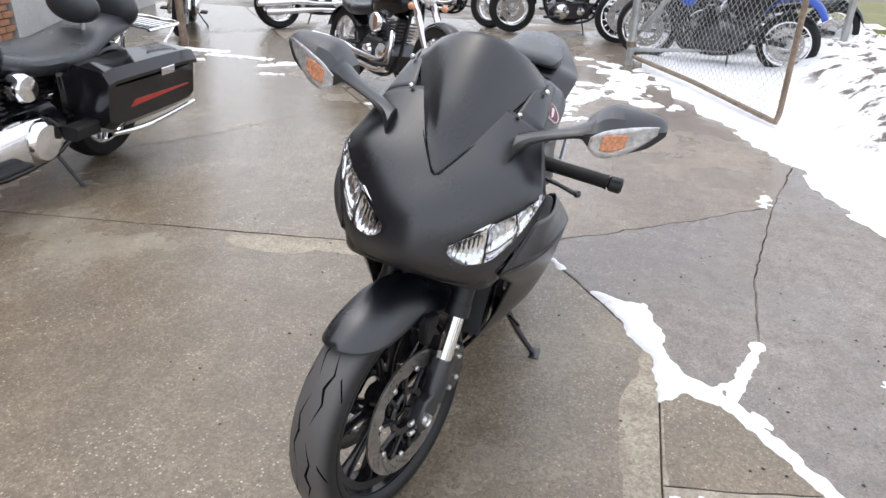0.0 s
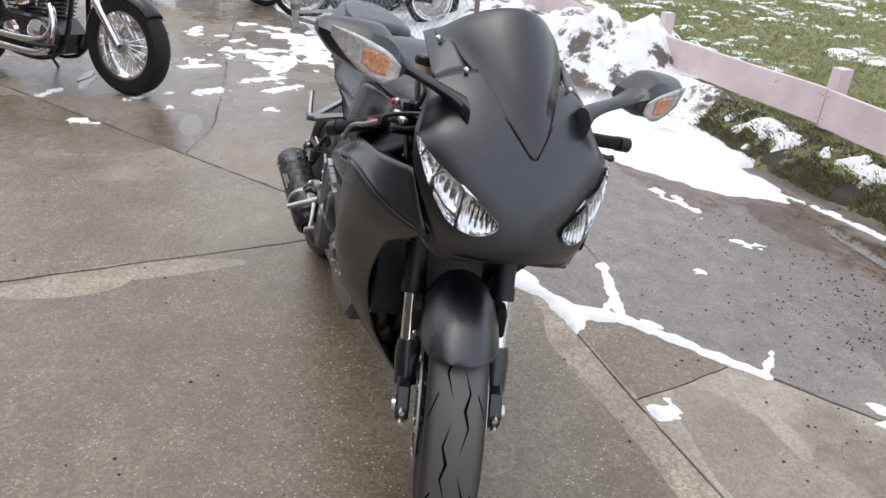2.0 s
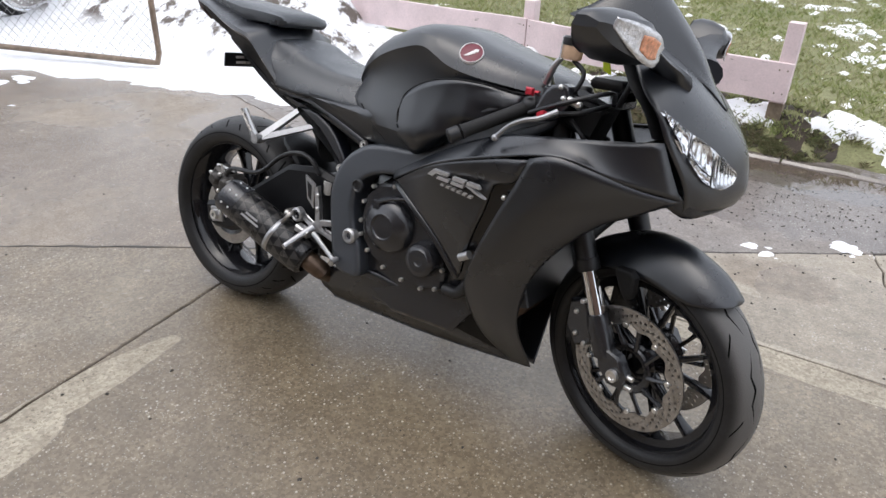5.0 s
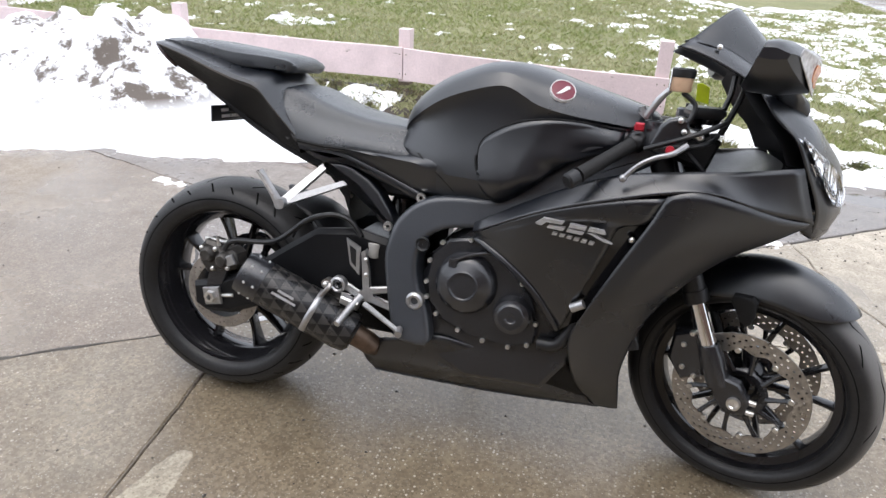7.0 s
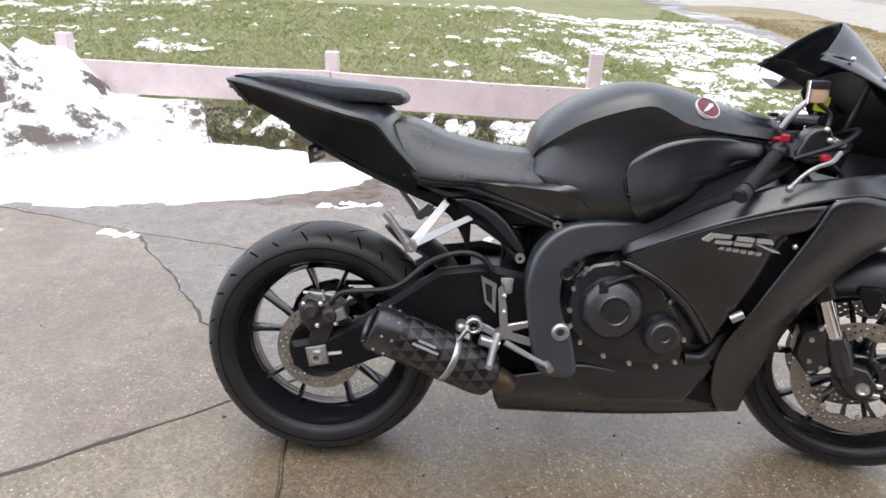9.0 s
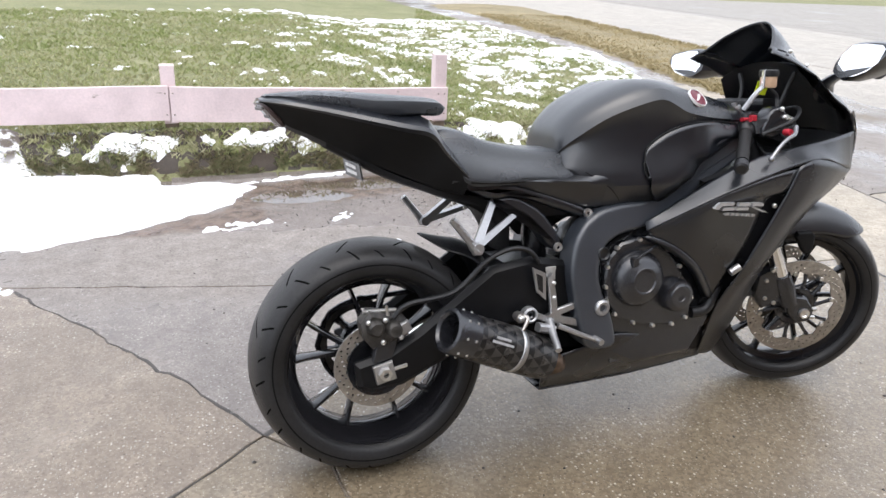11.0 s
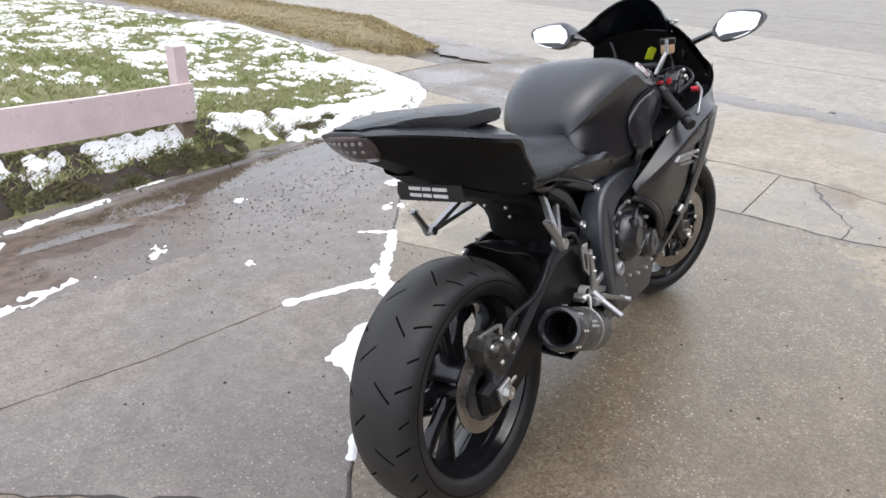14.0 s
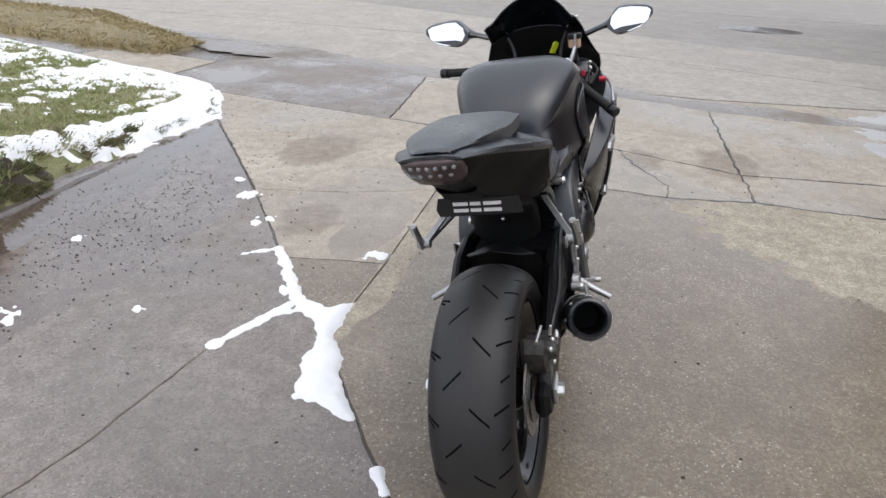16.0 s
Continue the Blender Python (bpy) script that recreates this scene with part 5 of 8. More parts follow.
# round emblem on each flank of the tank
for s in SIDES:
    c = Vector((0.1766, s * 0.1605, 0.9595))
    nrm = Vector((0.24, s * 0.715, 0.66)).normalized()
    rot = nrm.to_track_quat("Z", "Y").to_matrix().to_4x4()
    e = part("emblem", Build().add(Build().lathe([(0.0005, 0.002), (0.026, 0.002), (0.028, 0.001), (0.029, -0.008)], (0, 0, 0), "z", 32), Matrix.Translation(c + nrm * 0.0035) @ rot), M["maroon"], tank, "maroon round emblem with white rim")
    part("rim", Build().add(Build().lathe([(0.0268, 0.0022), (0.0275, 0.0034), (0.0288, 0.0034), (0.0296, -0.004)], (0, 0, 0), "z", 32, closed=False), Matrix.Translation(c + nrm * 0.0035) @ rot), M["white"], e)
    wing = Build()
    for k in range(4):
        wing.add(Build().prism([(-0.017 + 0.007 * k, -0.012 + 0.006 * k), (-0.006 + 0.007 * k, -0.010 + 0.004 * k), (0.004 + 0.004 * k, -0.004 + 0.005 * k), (-0.012 + 0.006 * k, -0.007 + 0.006 * k)], 0.002, 0.0036, 0.0002, axis="z"), Matrix.Translation(c + nrm * 0.0035) @ rot)
    part("wing", wing, M["white"], e)

skin("seat", halves([(x, [(0, zt), (0.5 * yc, zt - 0.003), (0.85 * yc, zt - 0.25 * (zt - zc)), (yc, zc), (0.5 * (yc + yl) + 0.006, 0.5 * (zc + zl)), (yl, zl), (yl - 0.006, zl - 0.012)]) for x, zt, yc, zc, yl, zl in (
    (-0.552, 0.886, 0.098, 0.880, 0.118, 0.872), (-0.54, 0.898, 0.108, 0.878, 0.136, 0.856), (-0.515, 0.904, 0.116, 0.868, 0.146, 0.822), (-0.47, 0.896, 0.122, 0.848, 0.152, 0.776), (-0.40, 0.868, 0.124, 0.826, 0.156, 0.770), (-0.30, 0.847, 0.122, 0.811, 0.153, 0.770),
    (-0.22, 0.840, 0.115, 0.806, 0.147, 0.765), (-0.165, 0.834, 0.102, 0.801, 0.137, 0.766), (-0.138, 0.818, 0.090, 0.796, 0.122, 0.776), (-0.128, 0.798, 0.080, 0.789, 0.105, 0.782))]), M["seat"], label="black vinyl rider seat with a raised rear lip", nu=40, nv=40)
skin("pillion_seat", halves([(x, [(0, zt), (0.6 * w, zt - 0.002), (0.9 * w, zt - 0.010), (w, zt - 0.35 * (zt - zb)), (w - 0.006, zb), (0.5 * w, zb - 0.002), (0, zb - 0.002)]) for x, zt, w, zb in (
    (-0.938, 0.986, 0.034, 0.980), (-0.93, 0.989, 0.044, 0.978), (-0.85, 0.995, 0.078, 0.966), (-0.77, 0.994, 0.094, 0.949), (-0.69, 0.988, 0.102, 0.934), (-0.62, 0.982, 0.105, 0.935), (-0.56, 0.977, 0.104, 0.934), (-0.525, 0.970, 0.098, 0.934), (-0.512, 0.956, 0.088, 0.944))]),
    M["seat"], label="thin black pillion pad with a blunt front", nu=36, nv=36, caps=True)
TAIL = [
    (-0.950, [(0, 0.980), (0.030, 0.980), (0.058, 0.976), (0.062, 0.973), (0.050, 0.968), (0.03, 0.966), (0, 0.965)]),
    (-0.90, [(0, 0.984), (0.050, 0.983), (0.083, 0.972), (0.088, 0.966), (0.066, 0.940), (0.045, 0.922), (0, 0.916)]),
    (-0.82, [(0, 0.980), (0.060, 0.976), (0.112, 0.958), (0.116, 0.950), (0.066, 0.914), (0.045, 0.884), (0, 0.872)]),
    (-0.73, [(0, 0.965), (0.075, 0.960), (0.145, 0.938), (0.150, 0.929), (0.078, 0.878), (0.052, 0.836), (0, 0.822)]),
    (-0.64, [(0, 0.938), (0.095, 0.933), (0.170, 0.918), (0.175, 0.908), (0.092, 0.846), (0.064, 0.795), (0, 0.780)]),
    (-0.575, [(0, 0.940), (0.095, 0.930), (0.174, 0.902), (0.178, 0.893), (0.112, 0.822), (0.080, 0.768), (0, 0.755)]),
    (-0.535, [(0, 0.905), (0.085, 0.898), (0.150, 0.868), (0.165, 0.848), (0.130, 0.792), (0.096, 0.752), (0, 0.742)]),
    (-0.475, [(0, 0.780), (0.090, 0.785), (0.148, 0.792), (0.153, 0.784), (0.142, 0.760), (0.115, 0.735), (0, 0.728)])]
tail_secs, low_secs = [], []
for x, h in TAIL:
    brow = (h[3][0] + (h[4][0] - h[3][0]) * 0.14, h[3][1] + (h[4][1] - h[3][1]) * 0.14)
    up, low = h[:4] + [brow], [brow] + h[4:]
    tail_secs.append([(x, y, z) for y, z in up[::-1]] + [(x, -y, z) for y, z in up[1:]])
    low_secs.append([(x, y, z) for y, z in low] + [(x, -y, z) for y, z in low[-2::-1]])
tail = part("tail_cowl", Build().loft(tail_secs, 30, 12, caps=True, straight=True), M["paint"], bike, "matte black pointed tail cowl with sharp flanks", sharp=32)
part("tail_underside", Build().loft(low_secs, 30, 12, caps=True, straight=True), M["under"], bike, "dull black underside of the tail", sharp=32)
# tail lamp
lens = mat("smoked_lens", (0.075, 0.055, 0.055), 0.10, 0, 0.1, 60)
q = Build()
secs = []
for t in np.linspace(0, 1, 6):
    x = -0.948 + 0.05 * t
    z = 0.968 - 0.056 * t
    w = 0.060 + 0.010 * math.sin(math.pi * t) - 0.016 * t
    secs.append([(x - 0.012 * math.cos(u * math.pi / 2), w * u, z) for u in np.linspace(-1, 1, 15)])
q.grid(secs)
lamp = part("tail_lamp", q, lens, bike, "smoked clear tail lamp with two rows of diodes", thick=0.01)
for row, (zz, cnt, ww) in enumerate(((0.957, 6, 0.042), (0.938, 4, 0.03))):
    for i in range(cnt):
        yy = -ww + 2 * ww * i / (cnt - 1)
        tt = (0.966 - zz) / 0.048
        xx = -0.948 + 0.05 * tt - 0.012 * math.cos(yy / 0.06 * math.pi / 2)
        part("diode", Build().ball((xx - 0.001, yy, zz), 0.0052, 8, 6), M["diode"], lamp)
# small plate with light shapes under the tail
plate = part("tail_plate", Build().prism([(-0.098, -0.020), (0.092, -0.024), (0.098, -0.006), (0.090, 0.022), (-0.092, 0.022)], -0.002, 0.002, 0.003), M["plastic"], bike, "small black plate with pale lettering shapes")
plate.matrix_local = pose(-0.735, -0.026, 0.806, -8, 0, 90)
for x0, z0, w, h in ((-0.040, 0.008, 0.034, 0.008), (-0.040, -0.008, 0.034, 0.008), (-0.006, 0.008, 0.024, 0.008), (-0.006, -0.008, 0.024, 0.008), (0.032, 0.008, 0.040, 0.008), (0.032, -0.008, 0.040, 0.008)):
    part("letter_bar", Build().box((-x0, 0.0, z0), (w, 0.008, h)), M["white"], plate)
part("bracket", Build().box((-0.715, -0.02, 0.835), (0.04, 0.05, 0.05), lip=0.004), M["plastic"], bike)
part("undertail", Build().loft([[(x, y, z) for y, z in h] for x, h in ((-0.80, [(-0.045, 0.885), (-0.04, 0.862), (0, 0.858), (0.04, 0.862), (0.045, 0.885)]), (-0.66, [(-0.06, 0.80), (-0.06, 0.785), (0, 0.78), (0.06, 0.785), (0.06, 0.80)]), (-0.50, [(-0.09, 0.74), (-0.092, 0.722), (0, 0.716), (0.092, 0.722), (0.09, 0.74)]), (-0.39, [(-0.09, 0.72), (-0.09, 0.675), (0, 0.665), (0.09, 0.675), (0.09, 0.72)]), (-0.34, [(-0.09, 0.70), (-0.09, 0.58), (0, 0.56), (0.09, 0.58), (0.09, 0.70)]))], 12, 12), M["under"], bike, sharp=45)
for yy, zz in ((-0.03, 0.70), (0.03, 0.705), (0.0, 0.655), (-0.05, 0.64)):
    part("bolt", Build().ball((-0.44 + (0.70 - zz) * 1.4, yy, zz - 0.012), 0.006, 8, 6), M["bolt"], bike)
part("rear_hugger", Build().loft([[(-0.560, -0.012, 0.622), (-0.557, 0, 0.625), (-0.560, 0.012, 0.622)], [(-0.510, -0.070, 0.590), (-0.505, 0, 0.612), (-0.510, 0.070, 0.590)], [(-0.44, -0.100, 0.560), (-0.425, 0, 0.588), (-0.44, 0.100, 0.560)],
                                  [(-0.375, -0.106, 0.48), (-0.355, 0, 0.505), (-0.375, 0.106, 0.48)], [(-0.36, -0.104, 0.38), (-0.345, 0, 0.39), (-0.36, 0.104, 0.38)]], 24, 12), M["swing"], bike, "black pointed rear tyre hugger", thick=0.003)

# side strip between seat and frame, and the subframe strut
COVER = [((-0.51, 0.110, 0.776), (0.138, 0.774), (0.124, 0.766)), ((-0.415, 0.125, 0.775), (0.153, 0.770), (0.138, 0.762)), ((-0.36, 0.125, 0.775), (0.157, 0.768), (0.141, 0.757)), ((-0.28, 0.122, 0.776), (0.159, 0.764), (0.140, 0.733)),
         ((-0.20, 0.120, 0.774), (0.162, 0.760), (0.137, 0.704)), ((-0.15, 0.122, 0.784), (0.166, 0.759), (0.137, 0.687)), ((-0.11, 0.150, 0.787), (0.1705, 0.755), (0.138, 0.684)), ((-0.04, 0.158, 0.780), (0.174, 0.748), (0.140, 0.682))]
both("subframe_cover", Build().loft([[(x, y, z) for y, z in fold([[(yt, zt), (0.5 * (yt + yb) + 0.006, 0.45 * zt + 0.55 * zb), (yb, zb), (yb - 0.006, zb - 0.3 * (zb - zo)), (yo, zo), (yo - 0.02, zo - 0.004)]], 14)] for (x, yt, zt), (yb, zb), (yo, zo) in COVER], 30, straight=True), M["paint"], bike, thick=0.004)
both("seat_joint", Build().tube([(-0.47, 0.150, 0.772), (-0.40, 0.154, 0.767), (-0.30, 0.152, 0.766), (-0.22, 0.146, 0.762), (-0.165, 0.138, 0.765), (-0.138, 0.126, 0.776), (-0.128, 0.112, 0.786)], 0.0045, 6, 30), M["under"], bike)
both("panel_gap", Build().tube([(x, flank(x, z) + 0.0005, z) for x, z in ((-0.150, 0.780), (-0.130, 0.766), (-0.105, 0.750), (-0.085, 0.735), (-0.06, 0.712), (-0.05, 0.700))], 0.0018, 6, 20), M["under"], tank)
both("subframe_rail", Build().pad([(-0.50, 0.764), (-0.36, 0.765), (-0.23, 0.722), (-0.135, 0.684), (-0.120, 0.668), (-0.140, 0.655), (-0.235, 0.690), (-0.34, 0.728), (-0.41, 0.720)], 0.085, 0.139, 0.012, soft=1), M["paint"], bike)
both("subframe_strut", Build().pad([(-0.42, 0.722), (-0.34, 0.728), (-0.262, 0.684), (-0.206, 0.606), (-0.206, 0.578), (-0.235, 0.576), (-0.298, 0.658), (-0.38, 0.702)], 0.085, 0.130, 0.010, soft=1), M["paint"], bike)
part("tail_inner", Build().box((-0.24, 0, 0.70), (0.22, 0.17, 0.10), lip=0.01), M["plastic"], bike)


part("linkage", Build().box((-0.22, 0, 0.335), (0.20, 0.17, 0.13), lip=0.012), M["under"], bike)

# ---- fairing ----
T_EDGE = [(0.684, 0.220, 0.861), (0.56, 0.245, 0.842), (0.42, 0.245, 0.822), (0.318, 0.235, 0.80), (0.189, 0.215, 0.742), (0.015, 0.185, 0.640)]
CREASE = [(0.736, 0.180, 0.745), (0.62, 0.250, 0.768), (0.50, 0.283, 0.796), (0.33, 0.283, 0.757), (0.172, 0.262, 0.704), (0.015, 0.195, 0.618)]
MIDTC = [tuple((Vector(a) + Vector(b)) / 2 + Vector((0, 0.002, 0))) for a, b in zip(T_EDGE, CREASE)]
both("upper_side_fairing", Build().loft([T_EDGE, MIDTC, CREASE], 8, 28), M["paint"], bike, thick=0.004)
part("cockpit_liner", Build().loft([[(0.64, 0.222, 0.852), (0.56, 0.238, 0.832), (0.42, 0.238, 0.812), (0.32, 0.228, 0.79), (0.19, 0.2, 0.74)], [(0.66, 0.12, 0.86), (0.56, 0.12, 0.80), (0.44, 0.12, 0.78), (0.34, 0.12, 0.77), (0.22, 0.1, 0.74)],
                                    [(0.66, -0.12, 0.86), (0.56, -0.12, 0.80), (0.44, -0.12, 0.78), (0.34, -0.12, 0.77), (0.22, -0.1, 0.74)], [(0.64, -0.222, 0.852), (0.56, -0.238, 0.832), (0.42, -0.238, 0.812), (0.32, -0.228, 0.79), (0.19, -0.2, 0.74)]], 16, 12), M["plastic"], bike)
VENT = [(0.43, 0.285, 0.778), (0.402, 0.278, 0.709), (0.350, 0.262, 0.60), (0.303, 0.237, 0.49), (0.272, 0.190, 0.385), (0.30, 0.11, 0.255), (0.36, 0.02, 0.158)]
MID0 = [(0.49, 0.284, 0.794), (0.485, 0.277, 0.715), (0.41, 0.268, 0.618), (0.355, 0.243, 0.505), (0.315, 0.200, 0.40), (0.33, 0.118, 0.27), (0.375, 0.02, 0.156)]
MID1 = [(0.58, 0.265, 0.778), (0.56, 0.256, 0.710), (0.475, 0.254, 0.632), (0.41, 0.233, 0.525), (0.36, 0.197, 0.42), (0.36, 0.120, 0.285), (0.39, 0.018, 0.155)]
MID2 = [(0.665, 0.226, 0.755), (0.62, 0.224, 0.704), (0.535, 0.228, 0.642), (0.46, 0.214, 0.548), (0.40, 0.188, 0.44), (0.385, 0.122, 0.298), (0.407, 0.015, 0.155)]
FEDGE = [(0.736, 0.179, 0.744), (0.66, 0.197, 0.698), (0.58, 0.200, 0.648), (0.50, 0.19, 0.565), (0.435, 0.172, 0.455), (0.405, 0.12, 0.31), (0.42, 0.012, 0.156)]
both("lower_side_fairing", Build().loft([VENT, MID0, MID1, MID2, FEDGE], 20, 36), M["paint"], bike, thick=0.004, label="matte black lower fairing panel")
INNER = [[(0.02, 0.192, 0.615), (0.172, 0.259, 0.701), (0.33, 0.280, 0.753), (0.428, 0.283, 0.773)], [(0.025, 0.193, 0.613), (0.17, 0.256, 0.680), (0.30, 0.272, 0.708), (0.402, 0.276, 0.716)],
         [(0.03, 0.194, 0.611), (0.15, 0.248, 0.662), (0.255, 0.260, 0.686), (0.345, 0.263, 0.692)], [(0.033, 0.194, 0.610), (0.135, 0.236, 0.625), (0.24, 0.250, 0.635), (0.325, 0.254, 0.630)],
         [(0.03, 0.190, 0.609), (0.118, 0.225, 0.600), (0.21, 0.235, 0.575), (0.293, 0.240, 0.545)], [(0.028, 0.188, 0.608), (0.10, 0.212, 0.572), (0.18, 0.213, 0.508), (0.250, 0.192, 0.415)]]
INNER_B = INNER[-1]
inner = both("inner_fairing", Build().loft(INNER, 24, 22), M["paint"], bike, thick=0.004)
both("inner_rim", Build().loft([INNER_B, [Vector(p) + Vector((-0.012, -0.001, -0.008)) for p in INNER_B], [Vector(p) + Vector((-0.016, -0.022, -0.012)) for p in INNER_B]], 6, 20), M["paint"], bike, thick=0.003)
both("sump_panel", Build().loft([[(0.0, 0.145, 0.30), (0.14, 0.118, 0.25), (0.27, 0.075, 0.21), (0.35, 0.03, 0.175)], [(0.0, 0.145, 0.34), (0.14, 0.14, 0.33), (0.25, 0.135, 0.32), (0.33, 0.08, 0.235)]], 4, 12), M["under"], bike, thick=0.004)
# vent slot behind the outer panel: a dark duct
both("vent_duct", Build().loft([[Vector(p) + Vector((-0.05, -0.022, 0)) for p in VENT[:5]], [Vector(p) + Vector((0.0, -0.03, 0)) for p in VENT[:5]], [Vector(p) + Vector((0.06, -0.03, 0)) for p in VENT[:5]]], 4, 16), M["gloss"], bike)
BT = [(-0.268, 0.135, 0.268), (-0.175, 0.150, 0.290), (-0.07, 0.160, 0.321), (-0.03, 0.160, 0.325), (0.08, 0.143, 0.302), (0.22, 0.105, 0.268), (0.345, 0.045, 0.205)]
BM = [(-0.258, 0.128, 0.214), (-0.165, 0.129, 0.222), (-0.05, 0.134, 0.228), (0.05, 0.122, 0.220), (0.19, 0.086, 0.200), (0.345, 0.035, 0.170)]
BB = [(-0.24, 0.085, 0.163), (-0.15, 0.075, 0.158), (-0.02, 0.065, 0.155), (0.08, 0.055, 0.153), (0.22, 0.035, 0.152), (0.37, 0.012, 0.154)]
both("belly_pan", Build().loft([BT, BM, BB], 12, 24), M["paint"], bike, thick=0.004)
part("belly_floor", Build().loft([BB, [(x, -y, z) for x, y, z in BB]], 4, 20), M["paint"], bike, thick=0.004)

NOSE = [
    [(0.812, 0, 0.733), (0.803, 0.05, 0.729), (0.788, 0.09, 0.724), (0.768, 0.125, 0.719), (0.742, 0.158, 0.715)],
    [(0.826, 0, 0.775), (0.815, 0.05, 0.769), (0.793, 0.10, 0.766), (0.768, 0.145, 0.768), (0.733, 0.181, 0.778)],
    [(0.803, 0, 0.86), (0.792, 0.055, 0.858), (0.768, 0.11, 0.857), (0.733, 0.165, 0.857), (0.688, 0.218, 0.862)],
    [(0.742, 0, 0.928), (0.737, 0.06, 0.930), (0.72, 0.12, 0.934), (0.695, 0.172, 0.934), (0.658, 0.222, 0.915)],
    [(0.668, 0, 1.000), (0.662, 0.06, 0.999), (0.648, 0.11, 0.998), (0.63, 0.155, 0.986), (0.615, 0.205, 0.955)],
    [(0.588, 0, 1.062), (0.585, 0.06, 1.058), (0.580, 0.115, 1.046), (0.575, 0.155, 1.030), (0.572, 0.180, 1.014)],
    [(0.515, 0, 1.112), (0.512, 0.07, 1.105), (0.50, 0.13, 1.086), (0.492, 0.160, 1.068), (0.488, 0.174, 1.052)],
    [(0.45, 0.0, 1.135), (0.448, 0.08, 1.125), (0.435, 0.140, 1.100), (0.420, 0.160, 1.088), (0.408, 0.168, 1.080)]]
nose_secs = [[(x, y, z) for x, y, z in s[::-1]] + [(x, -y, z) for x, y, z in s[1:]] for s in NOSE]
part("nose_fairing", Build().loft(nose_secs[:6], 26, 36), M["paint"], bike, "matte black nose fairing", thick=0.004)
both("nose_ear", Build().loft([[(x, y, z) for x, y, z in s[2:]] for s in NOSE[5:]], 8, 8), M["paint"], bike, thick=0.004)
SCREEN = [
    [(0.7455, 0, 0.928), (0.745, 0.002, 0.928), (0.744, 0.004, 0.928), (0.743, 0.005, 0.928), (0.742, 0.006, 0.928)],
    [(0.706, 0, 0.974), (0.705, 0.014, 0.974), (0.703, 0.027, 0.973), (0.701, 0.036, 0.972), (0.699, 0.040, 0.969)],
    [(0.658, 0, 1.045), (0.653, 0.032, 1.042), (0.642, 0.055, 1.031), (0.637, 0.070, 1.020), (0.634, 0.078, 1.010)],
    [(0.592, 0, 1.118), (0.583, 0.045, 1.112), (0.570, 0.080, 1.091), (0.560, 0.102, 1.066), (0.555, 0.116, 1.053)],
    [(0.545, 0, 1.162), (0.533, 0.052, 1.153), (0.510, 0.100, 1.125), (0.488, 0.132, 1.093), (0.475, 0.148, 1.082)],
    [(0.525, 0, 1.178), (0.508, 0.052, 1.168), (0.475, 0.100, 1.140), (0.440, 0.135, 1.105), (0.415, 0.150, 1.090)]]
part("windscreen", Build().loft([[(x, y, z) for x, y, z in s[::-1]] + [(x, -y, z) for x, y, z in s[1:]] for s in SCREEN], 30, 32), M["smoke"], bike, "dark smoked windscreen with a raised middle", thick=0.004)
for s in SIDES:
    for p in ((0.588, 0.121, 1.046), (0.486, 0.157, 1.083)):
        part("screw", Build().ball((p[0], s * p[1], p[2]), 0.0065, 10, 6), M["bolt"], bike, "bright screen screw")
edge = [(x + 0.001, y + 0.001, z + 0.001) for x, y, z in [s[4] for s in SCREEN]]
both("screen_trim", Build().tube(edge, 0.0013, 6, 24, caps=False), M["under"], bike)


# ---- front end, turned to the right ----
RAKE = radians(23.5)
HEAD = Vector((-math.sin(RAKE), 0, math.cos(RAKE)))
STEM = Vector((FW[0] - 0.032, 0, FW[2]))
STEER = Matrix.Translation(STEM) @ Matrix.Rotation(radians(-20), 4, HEAD) @ Matrix.Translation(-STEM)
front.matrix_local = STEER


def steered(ob):
    for o in (ob if isinstance(ob, tuple) else (ob,)):
        o.matrix_local = STEER
    return ob


def fork(s, k, dx=0.0):
    """A place k metres up the fork leg from the axle's height."""
    return (STEM.x + HEAD.x * k + dx, s * 0.105, STEM.z + HEAD.z * k)


